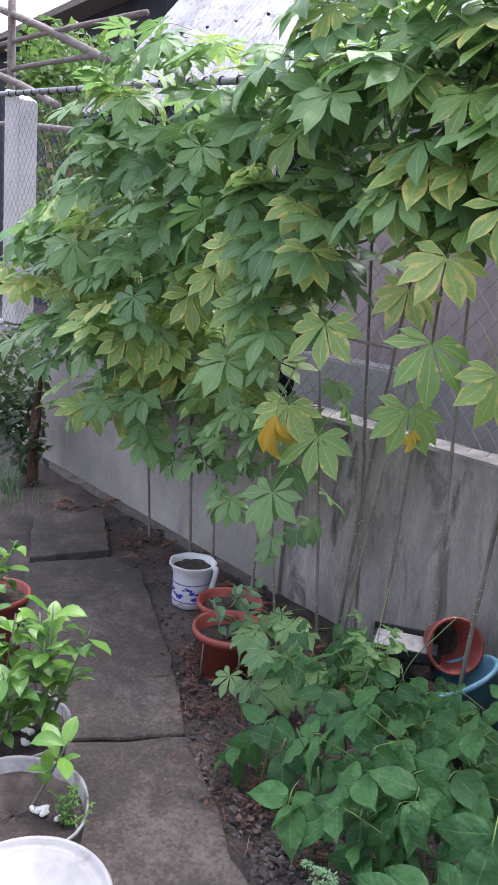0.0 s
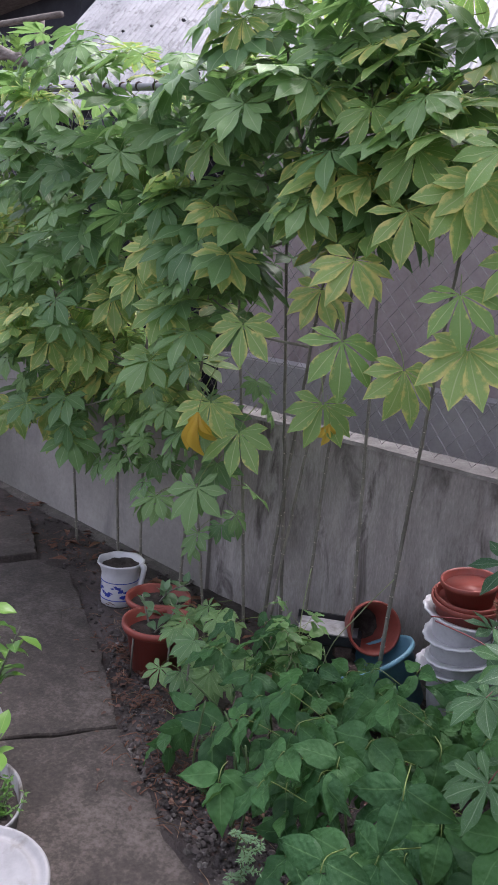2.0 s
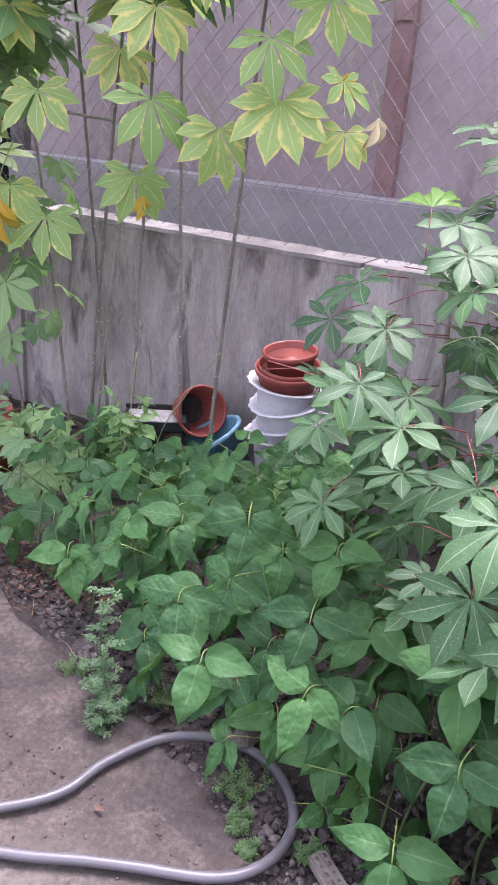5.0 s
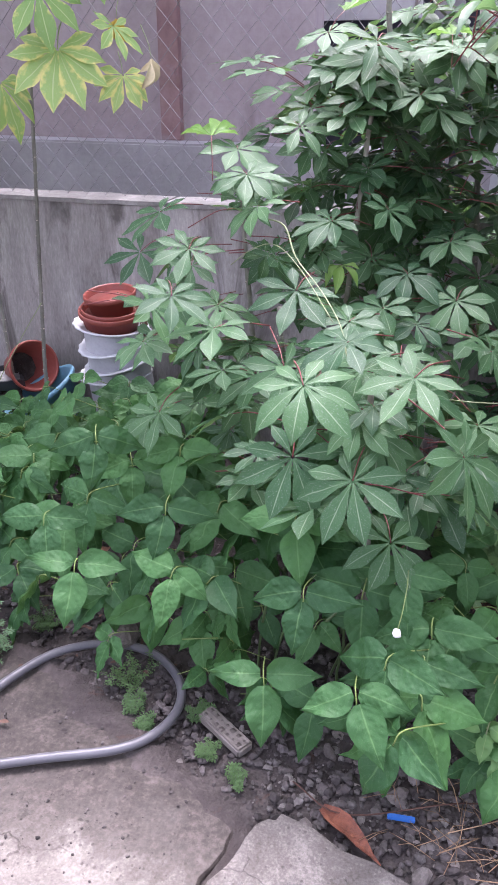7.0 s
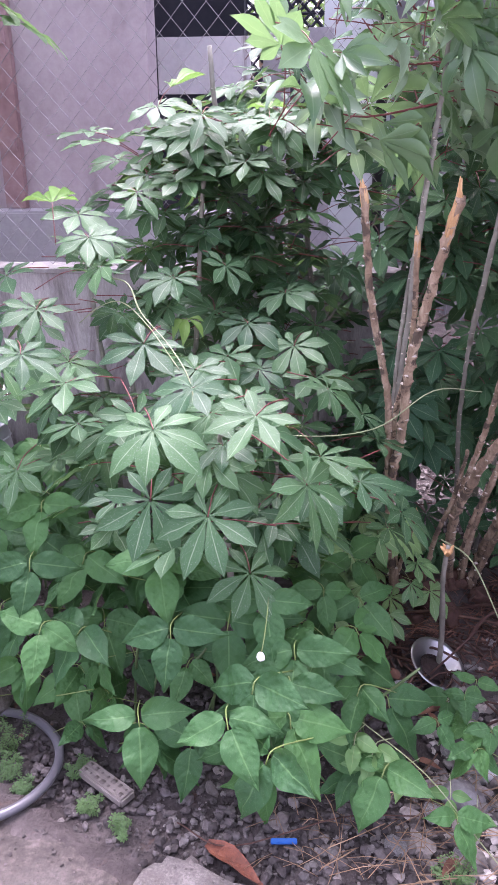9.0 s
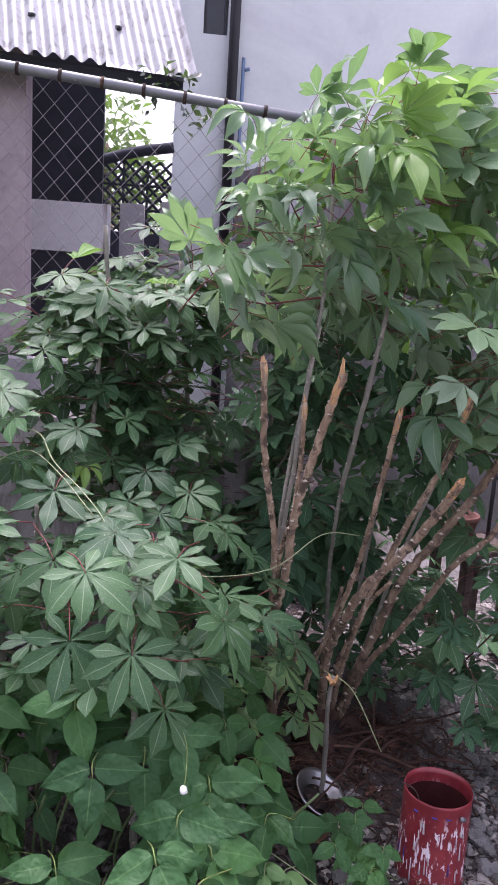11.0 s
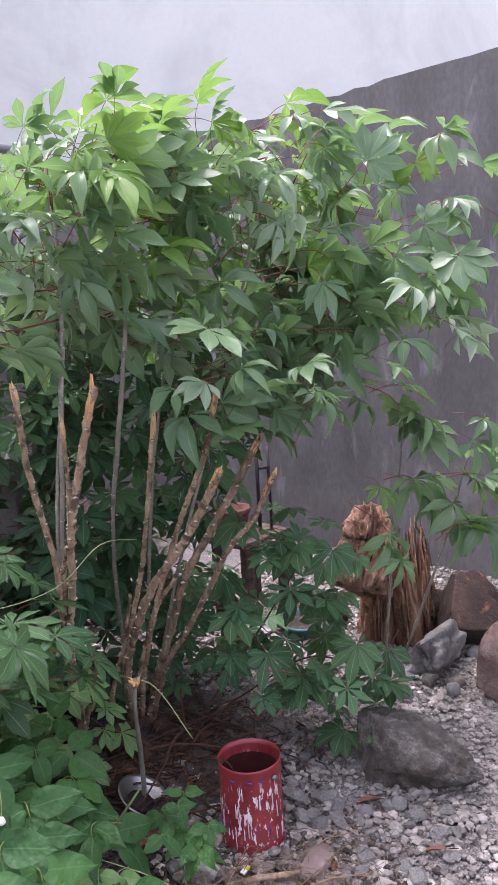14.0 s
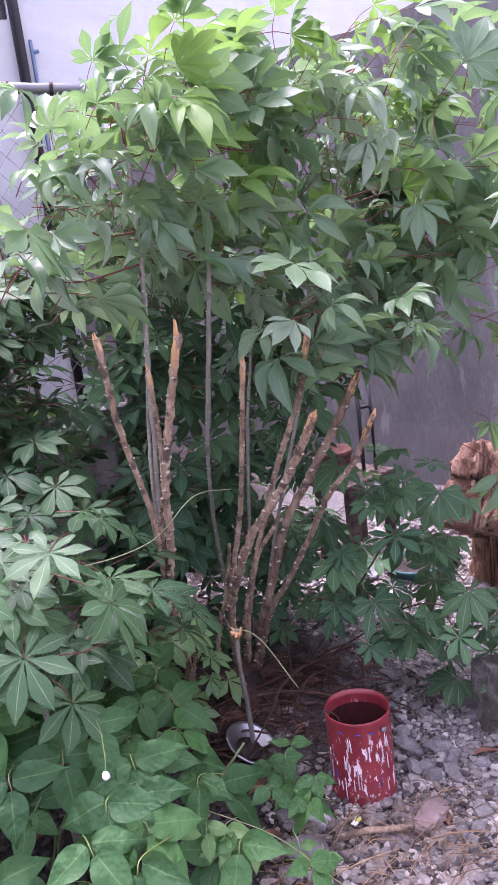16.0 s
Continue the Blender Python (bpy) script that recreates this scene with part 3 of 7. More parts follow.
# ---- outlines and top heights of the path's slabs ----
SLABS = (([(-3.97, 1.73), (-3.38, 1.46), (-3.3, 1.86), (-3.88, 2.12)], 0.035),
         ([(-3.36, 1.42), (-1.98, 0.90), (-1.775, 1.32), (-2.27, 1.57), (-3.03, 1.88), (-3.25, 1.82)], 0.02),
         ([(-1.972, 0.892), (-1.8, 0.2), (-1.6, -0.9), (-0.185, -1.1), (-0.131, 0.494), (-0.118, 0.53), (-0.099, 0.583), (-0.083, 0.641), (-0.095, 0.668), (-0.43, 0.86), (-0.80, 1.02), (-1.24, 1.12), (-1.5, 1.22), (-1.768, 1.313)], 0.016),
         ([(-0.111, 0.484), (-0.088, 0.54), (-0.068, 0.605), (-0.05, 0.65), (-0.03, 0.69), (0.0, 0.712), (0.12, 0.675), (0.25, 0.645), (0.42, 0.6), (0.6, 0.575), (1.1, 0.5), (1.1, -1.2), (-0.16, -1.1)], 0.032))


def within(x, y, outline):
    """Signed distance to a slab's edge, positive inside."""
    inside, near = False, 9.0
    for (ax, ay), (bx, by) in zip(outline, outline[1:] + outline[:1]):
        if (ay > y) != (by > y) and x < (bx - ax) * (y - ay) / (by - ay) + ax:
            inside = not inside
        t = max(0.0, min(1.0, ((x - ax) * (bx - ax) + (y - ay) * (by - ay)) / ((bx - ax) ** 2 + (by - ay) ** 2)))
        near = min(near, math.hypot(x - ax - t * (bx - ax), y - ay - t * (by - ay)))
    return near if inside else -near


# ---- ground: one sheet, dense in the garden and wide beyond ----
def build_ground():
    xs = [-300, -80, -30, -14, -9] + [-7 + 0.08 * i for i in range(61)] + [-2.16 + 0.03 * i for i in range(121)] + [1.5 + 0.08 * i for i in range(45)] + [6, 10, 16, 30, 80, 300]
    ys = [-300, -80, -30, -10, -4] + [-1.5 + 0.1 * i for i in range(20)] + [0.5 + 0.03 * i for i in range(64)] + [2.45 + 0.1 * i for i in range(26)] + [5.5, 7, 10, 16, 30, 80, 300]
    bm = bmesh.new()
    grid = []
    for x in xs:
        col = []
        for y in ys:
            z = 0.012 * noise.noise((x * 3, y * 3, 0)) + 0.008 * noise.noise((x * 11, y * 11, 4)) - 0.004
            z += 0.05 * math.exp(-((x - 0.62) ** 2 + (y - 1.75) ** 2) / 0.12)
            k = min(1.0, max(0.0, (x + 1.3) / 1.2))
            off = (y - (1.13 - 0.47 * k)) if -1.5 < x < -0.05 else 9
            z += (0.02 + 0.02 * noise.noise((x * 9, y * 9, 2))) * math.exp(-(off / 0.06) ** 2)
            if -4.1 < x < 1.2 and -1.3 < y < 2.2:
                ds = [within(x, y, o) for o, _ in SLABS]
                d = max(ds)
                if ds[2] == d and y > 0.45 and -0.8 < x < -0.2 and -0.03 < d < 0.3:
                    d -= 0.055 + 0.06 * noise.noise((x * 7, y * 7, 6))
                    z = 0.024 - 0.05 * max(0.0, d + 0.1) + 0.006 * noise.noise((x * 9, y * 9, 1)) + 0.004 * noise.noise((x * 31, y * 31, 1))
                k = min(1.0, max(0.0, (d + 0.01) / 0.12))
                z = z * (1 - k) - 0.035 * k
            col.append(bm.verts.new((x, y, z)))
        grid.append(col)
    for a, b in zip(grid, grid[1:]):
        for k in range(len(ys) - 1):
            bm.faces.new((a[k], b[k], b[k + 1], a[k + 1]))
    return tagged(obj("ground", bm, M_SOIL), "dark moist garden soil with crumbs and litter", "ground", kind="structure")


build_ground()


# ---- path of cast concrete slabs ----
def slab(parent, outline, top=0.024, thick=0.09, seed=0):
    rnd = random.Random(seed)
    pts = []
    for a, b in zip(outline, outline[1:] + outline[:1]):
        a, b = Vector(a), Vector(b)
        n = max(2, int((b - a).length / 0.06))
        for k in range(n):
            p = a.lerp(b, k / n)
            pts.append((p.x + rnd.uniform(-0.008, 0.008), p.y + rnd.uniform(-0.008, 0.008)))
    cx, cy = sum(p[0] for p in pts) / len(pts), sum(p[1] for p in pts) / len(pts)
    bm = bmesh.new()
    rings = []
    for inset, z in ((0.0, top - thick), (0.0, top - 0.008), (0.004, top - 0.001), (0.014, top), (0.12, top + 0.002)):
        ring = []
        for x, y in pts:
            d = Vector((cx - x, cy - y)).normalized() * inset
            ring.append(bm.verts.new((x + d.x, y + d.y, z + 0.003 * noise.noise((x * 6, y * 6, seed)))))
        rings.append(ring)
    for a, b in zip(rings, rings[1:]):
        for k in range(len(pts)):
            bm.faces.new((a[k], a[(k + 1) % len(pts)], b[(k + 1) % len(pts)], b[k]))
    bm.faces.new(rings[-1])
    return part("slab", bm, M_SLAB if seed == 4 else M_MUD_SHADE, parent, smooth=False)


path = thing("pavement", (0, 0, 0), "worn grey concrete slab path with soil-stained edges", "path", kind="structure")
for k, (outline, top) in enumerate(SLABS):
    slab(path, outline, top, seed=k + 1)


# ---- the low garden wall with its mortar cap ----
def wavy_wall(name, x0, x1, y0, y1, z0, z1, mat, label, tilt=0.0):
    bm = bmesh.new()
    nx, nz = max(4, int((x1 - x0) / 0.12)), 8
    rows = []
    for j in range(nz + 1):
        row = []
        for i in range(nx + 1):
            x, z = x0 + (x1 - x0) * i / nx, z0 + (z1 - z0) * j / nz
            row.append(bm.verts.new((x, y0 + 0.007 * noise.noise((x * 1.5, z * 2, 3)), z + (0.006 * noise.noise((x * 4, 0, 1)) if j == nz else 0))))
        rows.append(row)
    for a, b in zip(rows, rows[1:]):
        for i in range(nx):
            bm.faces.new((a[i], a[i + 1], b[i + 1], b[i]))
    back = [[bm.verts.new((x0 + (x1 - x0) * i / nx, y1, z)) for i in range(nx + 1)] for z in (z0, z1)]
    for i in range(nx):
        bm.faces.new((rows[-1][i], rows[-1][i + 1], back[1][i + 1], back[1][i]))
        bm.faces.new((back[0][i + 1], back[0][i], back[1][i], back[1][i + 1]))
    for k in (0, nx):
        bm.faces.new([r[k] for r in rows] + [back[1][k], back[0][k]])
    bmesh.ops.recalc_face_normals(bm, faces=bm.faces)
    return tagged(obj(name, bm, mat, False), label, "wall", kind="structure")


wavy_wall("wall_north", -8.5, -2.522, 2.345, 2.50, -0.3, 0.895, M_WALL_L, "low rendered garden wall, smooth pale grey")
wavy_wall("wall_middle", -2.52, 0.62, 2.365, 2.50, -0.3, 0.895, M_WALL_R, "low concrete garden wall with streaked board marks")
bm = bmesh.new()
for x0, x1, y0 in ((-8.5, -5.0, 2.335), (-4.99, -2.53, 2.335), (-2.515, -0.9, 2.352), (-0.89, 0.63, 2.352)):
    b = bmesh.new()
    n = int((x1 - x0) / 0.09)
    rings = []
    for i in range(n + 1):
        x = x0 + (x1 - x0) * i / n
        w = 0.008 * noise.noise((x * 7, 2, 0))
        rings.append([b.verts.new((x, y0 + 0.005 + w, 0.897 + 0.6 * w)), b.verts.new((x, y0 + 0.012 + w, 0.911 + 0.6 * w)), b.verts.new((x, 2.505, 0.914 - w)), b.verts.new((x, 2.505, 0.894))])
    for p, q in zip(rings, rings[1:]):
        for k in range(4):
            b.faces.new((p[k], q[k], q[(k + 1) % 4], p[(k + 1) % 4]))
    b.faces.new(rings[0]), b.faces.new(rings[-1][::-1])
    me = bpy.data.meshes.new("t")
    b.to_mesh(me)
    b.free()
    bm.from_mesh(me)
tagged(obj("trim", bm, M_CAP, False), "chipped pale mortar cap on the garden wall", "wall cap", kind="structure")
# footing that shows along the smooth wall
bm = bmesh.new()
n = 30
rings = []
for i in range(n + 1):
    x = -5.3 + 2.7 * i / n
    w = 0.02 * noise.noise((x * 5, 0, 7))
    rings.append([bm.verts.new((x, 2.27 + w, -0.1)), bm.verts.new((x, 2.275 + w, 0.0 + 0.3 * w)), bm.verts.new((x, 2.35, 0.012)), bm.verts.new((x, 2.35, -0.1))])
for p, q in zip(rings, rings[1:]):
    for k in range(4):
        bm.faces.new((p[k], q[k], q[(k + 1) % 4], p[(k + 1) % 4]))
tagged(obj("baseboard", bm, M_SLAB, False), "dark rough concrete footing along the wall", "footing", kind="structure")


# ---- chain-link fence on the wall ----
def rail_z(x):
    return 2.09 - 0.093 * x


def chain_link(x0, x1, y, pitch=0.039, r=0.0012):
    vs, fs = [], []
    n = int((x1 - x0) / pitch)
    for i in range(n):
        xc = x0 + (i + 0.5) * pitch
        top = rail_z(xc) - 0.01
        steps = int((top - 0.92) / (pitch * 1.12))
        base = len(vs)
        for k in range(steps + 1):
            side = 1 if (k + i) % 2 else -1
            px, pz = xc + side * pitch * 0.5, 0.925 + k * pitch * 1.12
            px += 0.006 * noise.noise((px * 2, pz * 2, 5))
            py = y + (0.0015 if side > 0 else -0.0015) + 0.012 * noise.noise((px, pz, 9))
            for a in range(3):
                t = 2.094 * a + 0.5
                vs.append((px + r * 1.3 * math.cos(t), py + r * math.sin(t), pz))
        for k in range(steps):
            for a in range(3):
                p, q = base + k * 3 + a, base + k * 3 + (a + 1) % 3
                fs.append((p, q, q + 3, p + 3))
    me = bpy.data.meshes.new("wire_mesh")
    me.from_pydata(vs, [], fs)
    me.materials.append(M_WIRE)
    return me


fence = thing("chain_link_fence", (-3, 2.4, 0.915), "galvanised chain-link fence on top of the low wall", "fence", turn=0)
wire = new("wire_mesh", chain_link(-6.2, 0.56, 2.375))
wire.parent = fence
wire.matrix_parent_inverse = fence.matrix_basis.inverted()


def fence_part(name, bm, mat, label=""):
    ob = part(name, bm, mat, fence, label)
    ob.matrix_parent_inverse = fence.matrix_basis.inverted()
    return ob


bm = bmesh.new()
tube(bm, curve([(x, 2.39, rail_z(x) + 0.01 * math.sin(x * 1.3)) for x in (-6.3, -4.5, -2.8, -1.2, 0.58)], 6), 0.0185, 12)
fence_part("top_rail", bm, M_GALV)
for k in range(46):
    x = -6.1 + k * 0.145
    bm = bmesh.new()
    tube(bm, [(x, 2.39, rail_z(x) + 0.01 * math.sin(x * 1.3)), (x + 0.012, 2.39, rail_z(x) + 0.01 * math.sin(x * 1.3) - 0.001)], 0.0225, 10)
    fence_part("tie", bm, M_RUST)
for x in (-2.95, 0.575):
    bm = bmesh.new()
    tube(bm, [(x, 2.43, 0.915), (x, 2.43, rail_z(x) + 0.03)], 0.025, 12)
    fence_part("post", bm, M_GALV)
post = thing("concrete_post", (-6.12, 2.46, 0.92), "weathered whitish concrete fence post on the wall", "fence post")
bm = bmesh.new()
box(bm, -0.12, 0.17, -0.06, 0.09, 0.0, 1.72, bevel=0.008)
for v in bm.verts:
    if v.co.z > 1.6:
        v.co.z += -0.35 * v.co.x + 0.02
part("shaft", bm, M_POST, post, smooth=False)

# ---- house of the neighbour behind the fence ----
house = thing("neighbour_house", (-2.0, 3.4, 0), "mauve-grey block house with corrugated metal roof behind the fence", "house")


def house_part(name, bm, mat, label="", smooth=False):
    ob = part(name, bm, mat, house, label, smooth)
    ob.matrix_parent_inverse = house.matrix_basis.inverted()
    return ob


bm = bmesh.new()
box(bm, -3.5, -0.585, 3.39, 3.56, 0, 2.52)
house_part("wall", bm, M_HOUSE, "mauve-grey plastered wall")
bm = bmesh.new()
box(bm, -3.5, -0.2, 3.2, 3.385, 0, 1.04, bevel=0.01)
house_part("plinth", bm, M_PLINTH, "smooth blue-grey plinth")
bm = bmesh.new()
box(bm, -1.305, -1.205, 3.345, 3.388, 1.042, 2.5, bevel=0.003)
for z in (1.3, 1.75, 2.2):
    box(bm, -1.29, -1.22, 3.335, 3.344, z, z + 0.05)
house_part("steel_post", bm, M_RED_STEEL, "flaking red-oxide steel post")
bm = bmesh.new()
box(bm, -3.62, -3.5, 3.34, 3.5, 0, 2.56, bevel=0.006)
house_part("column", bm, M_CAP, "pale concrete corner column")


SKEW = -0.17


def corrugated(x0, x1, y0, z_at, length, slope, wave=0.078, amp=0.015):
    nx = int((x1 - x0) / wave * 8)
    ns = 10
    ca, sa = math.cos(slope), math.sin(slope)
    bm = bmesh.new()
    for side in (0, 1):
        rows = []
        for j in range(ns + 1):
            s = length * j / ns
            row = []
            for i in range(nx + 1):
                x = x0 + (x1 - x0) * i / nx
                h = amp * math.cos(2 * math.pi * (x - x0) / wave) - 0.002 * side + 0.012 * noise.noise((x * 1.2, s, 2))
                row.append(bm.verts.new((x + SKEW * s, y0 + s * ca - h * sa, z_at(x) + s * sa + h * ca)))
            rows.append(row)
        for a, b in zip(rows, rows[1:]):
            for i in range(nx):
                bm.faces.new((a[i], a[i + 1], b[i + 1], b[i]) if not side else (a[i + 1], a[i], b[i], b[i + 1]))
    return bm


def eave_z(x):
    return 2.345 - 0.050 * x


SLOPE = radians(48)
house_part("roof", corrugated(-6.35, 0.2, 3.12, eave_z, 3.4, SLOPE), M_TIN, "light galvanised corrugated roof sheet", True)
bm = bmesh.new()
b0 = [(-6.45, 3.2), (0.14, 3.2)]
tube(bm, [(x, y, eave_z(x) - 0.02) for x, y in b0], 0.032, 4)
house_part("purlin", bm, M_DARK, "dark timber purlin under the eave")
for k in range(18):
    for s in (0.25, 0.95, 1.75):
        x = -6.2 + k * 0.38 + (0.1 if s == 0.95 else 0)
        if x < 0.15:
            bm = bmesh.new()
            lump(bm, (x + SKEW * s, 3.12 + s * math.cos(SLOPE) - 0.01, eave_z(x) + s * math.sin(SLOPE) + 0.014), (0.022, 0.022, 0.014), k, 1, 0.1)
            house_part("roof_screw", bm, M_BLACK)
# The dark inside of the open porch is painted into near-black walls.
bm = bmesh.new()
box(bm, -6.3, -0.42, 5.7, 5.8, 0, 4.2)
house_part("back_wall", bm, M_DARK, "back wall of the open porch, its shade toned near black")
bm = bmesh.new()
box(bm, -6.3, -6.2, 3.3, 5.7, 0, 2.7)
house_part("side_wall", bm, M_DARK, "side wall of the open porch, shade toned near black")
board = thing("white_board", (-0.6, 5.02, 1.62), "weathered white painted board leaning on a dark shelf", "board")
bm = bmesh.new()
box(bm, -0.30, 0.30, -0.01, 0.01, 0, 0.33, bevel=0.004)
part("panel", bm, M_BOARD, board, smooth=False)
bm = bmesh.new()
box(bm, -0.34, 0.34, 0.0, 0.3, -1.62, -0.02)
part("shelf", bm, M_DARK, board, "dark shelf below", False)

ruin = thing("breeze_block_wall", (-0.25, 7.0, 0), "dark ruined garden wall of pierced breeze blocks", "wall")
bm = bmesh.new()
box(bm, -0.75, 0.36, 0.0, 0.12, 0, 1.9)
part("base", bm, M_DARK, ruin, smooth=False)
for i in range(5):
    for j in range(3):
        bm = bmesh.new()
        x0, z0 = -0.75 + i * 0.22, 1.9 + j * 0.22
        for a, b in (((0, 0), (1, 1)), ((1, 0), (0, 1)), ((0, 0.5), (0.5, 1)), ((0.5, 1), (1, 0.5)), ((1, 0.5), (0.5, 0)), ((0.5, 0), (0, 0.5)), ((0, 0), (1, 0)), ((0, 0), (0, 1))):
            tube(bm, [(x0 + a[0] * 0.22, 0.06, z0 + a[1] * 0.22), (x0 + b[0] * 0.22, 0.06, z0 + b[1] * 0.22)], 0.014, 4)
        part("block", bm, M_DARK, ruin, smooth=False)
bm = bmesh.new()
tube(bm, curve([(-0.85, 0.05, 2.62), (-0.5, 0.05, 2.5), (0.0, 0.05, 2.63), (0.36, 0.05, 2.7)], 5), 0.05, 6)
part("coping", bm, M_DARK, ruin)
for x, h in ((-0.18, 2.02), (0.12, 2.05)):
    s = thing("concrete_stub", (x, 5.6, 0), "short bare grey concrete column", "column")
    bm = bmesh.new()
    box(bm, -0.09, 0.09, -0.09, 0.09, 0, h, bevel=0.01)
    part("shaft", bm, M_PLINTH, s, smooth=False)

# ---- tall pale building far behind ----
pale = thing("apartment_building", (4.5, 7.6, 0), "tall pale blue-grey painted building", "building")
for x0, x1, z0, z1 in ((-4.4, -4.16, 0, 9), (-4.16, -3.93, 0, 3.78), (-4.16, -3.93, 5.2, 9), (-3.93, 9, 0, 9)):
    part("wall", box(bmesh.new(), x0, x1, -0.3, -0.05, z0, z1), M_PALE, pale, smooth=False)
part("wall", box(bmesh.new(), -4.4, 9, -0.046, 4, 0, 9), M_PALE, pale, smooth=False)
window = part("window", box(bmesh.new(), -4.155, -3.935, -0.14, -0.12, 3.78, 5.2), M_GLASS_DARK, pale, "dark window pane", False)
bm = bmesh.new()
for z in (3.79, 4.25, 4.7, 5.17):
    box(bm, -4.155, -3.935, -0.17, -0.15, z, z + 0.025)
box(bm, -4.155, -4.13, -0.17, -0.145, 3.78, 5.2), box(bm, -3.96, -3.935, -0.17, -0.145, 3.78, 5.2)
part("window_frame", bm, M_BLACK, window, smooth=False)
bm = bmesh.new()
tube(bm, [(-3.87, -0.38, 0), (-3.87, -0.38, 9)], 0.05, 10)
part("downpipe", bm, M_BLACK, pale, "dark downpipe")
bm = bmesh.new()
tube(bm, curve([(-3.77, -0.36, 1.2), (-3.77, -0.36, 3.4), (-3.765, -0.36, 3.47), (-3.71, -0.36, 3.49)], 5), 0.018, 8)
part("water_pipe", bm, plain("faded_blue_pipe", (0.13, 0.2, 0.31), 0.5), pale, "thin blue water pipe")

# ---- unpainted cement wall on the open side ----
def cement_wall():
    a, b = Vector((0.72, 7.15, 0)), Vector((4.37, -1.62, 0))
    d = (b - a).normalized()
    out = Vector((-d.y, d.x, 0)) * 0.16
    n, rows, back = 100, 10, []
    bm = bmesh.new()
    front = []
    for j in range(rows + 1):
        row = []
        for i in range(n + 1):
            p = a.lerp(b, i / n)
            z = -0.2 + 2.74 * j / rows
            if j == rows:
                z += 0.02 * noise.noise((p.y * 3, 0, 0)) + 0.02 * noise.noise((p.y * 13, 3, 0))
            w = 0.012 * noise.noise((p.x * 2, p.y * 2, z * 2))
            row.append(bm.verts.new((p.x - out.x * w / 0.16, p.y - out.y * w / 0.16, z)))
        front.append(row)
    for p, q in zip(front, front[1:]):
        for i in range(n):
            bm.faces.new((p[i], p[i + 1], q[i + 1], q[i]))
    back = [[bm.verts.new(v.co + out) for v in front[k]] for k in (0, -1)]
    for i in range(n):
        bm.faces.new((front[-1][i], front[-1][i + 1], back[1][i + 1], back[1][i]))
        bm.faces.new((back[0][i], back[0][i + 1], back[1][i + 1], back[1][i]))
    bmesh.ops.recalc_face_normals(bm, faces=bm.faces)
    return tagged(obj("wall_east", bm, M_GREYWALL, False), "unpainted dark grey cement wall with ragged top", "wall", kind="structure")


cement_wall()


# ---- pots and tubs ----
def vessel(name, place, label, category, profile, mat, body="body", turn=0.0, tilt=None, group="", **kw):
    t = thing(name, place, label, category, group, turn=turn)
    if tilt:
        t.matrix_basis = pose(*place, *tilt)
    bm = bmesh.new()
    lathe(bm, profile, **kw)
    return t, part(body, bm, mat, t)


def fill(parent, r, z, label="dark potting soil", mat=None):
    bm = bmesh.new()
    rings = []
    for q in (0.02, 0.3, 0.6, 0.85, 1.0):
        rings.append([bm.verts.new((q * r * math.cos(k * 0.2618), q * r * math.sin(k * 0.2618), z + 0.012 * noise.noise((q * 4, k, r * 9)))) for k in range(24)])
    for a, b in zip(rings, rings[1:]):
        for k in range(24):
            bm.faces.new((a[k], a[(k + 1) % 24], b[(k + 1) % 24], b[k]))
    bm.faces.new(rings[0])
    return part("soil", bm, mat or M_POTSOIL, parent, label)


pot, body = vessel("ceramic_pot", (-2.63, 1.91, 0.0), "white ceramic pot with blue landscape print, filled with soil", "pot",
                   [(0.07, 0), (0.082, 0.004), (0.084, 0.03), (0.086, 0.15), (0.095, 0.18), (0.108, 0.20), (0.108, 0.205), (0.098, 0.204), (0.084, 0.18), (0.08, 0.15), (0.002, 0.15)],
                   M_WHITE, wave=0.022, waves=7, wave_from=0.195, dent=0.03)
fill(pot, 0.092, 0.183)
rnd = random.Random(5)


def print_patch(angle, z, w, h, seed):
    """A ragged blot of paint that follows the pot's round wall."""
    q = random.Random(seed)
    bm = bmesh.new()
    edge = []
    for k in range(14):
        t = 2 * math.pi * k / 14
        r = q.uniform(0.55, 1.1)
        a, zz = angle + w * r * math.cos(t) / 0.0865, z + h * r * math.sin(t)
        edge.append((a, zz))
    outer = [bm.verts.new((0.0868 * math.cos(a), 0.0868 * math.sin(a), zz)) for a, zz in edge]
    inner = [bm.verts.new((0.0872 * math.cos(angle + (a - angle) * 0.5), 0.0872 * math.sin(angle + (a - angle) * 0.5), z + (zz - z) * 0.5)) for a, zz in edge]
    for k in range(14):
        bm.faces.new((outer[k], outer[(k + 1) % 14], inner[(k + 1) % 14], inner[k]))
    bm.faces.new(inner)
    part("print_patch", bm, M_BLUE_PAINT, pot)


for k in range(22):
    print_patch(radians(-125 + k * 8.5), 0.078 + 0.016 * math.sin(k * 0.9) + rnd.uniform(-0.012, 0.012), rnd.uniform(0.009, 0.02), rnd.uniform(0.005, 0.014), k)
for z in (0.035, 0.118):
    bm = bmesh.new()
    tube(bm, [(0.0858 * math.cos(t * 0.2618), 0.0858 * math.sin(t * 0.2618), z) for t in range(25)], 0.0022, 5, cap=False)
    part("blue_band", bm, M_BLUE_PAINT, pot)
bm = bmesh.new()
tube(bm, curve([(0.098, 0.045, 0.2), (0.112, 0.05, 0.19), (0.104, 0.045, 0.13), (0.096, 0.038, 0.075)], 5), [0.013] * 16, 8)
part("handle", bm, M_WHITE, pot, "white strap hanging over the rim")

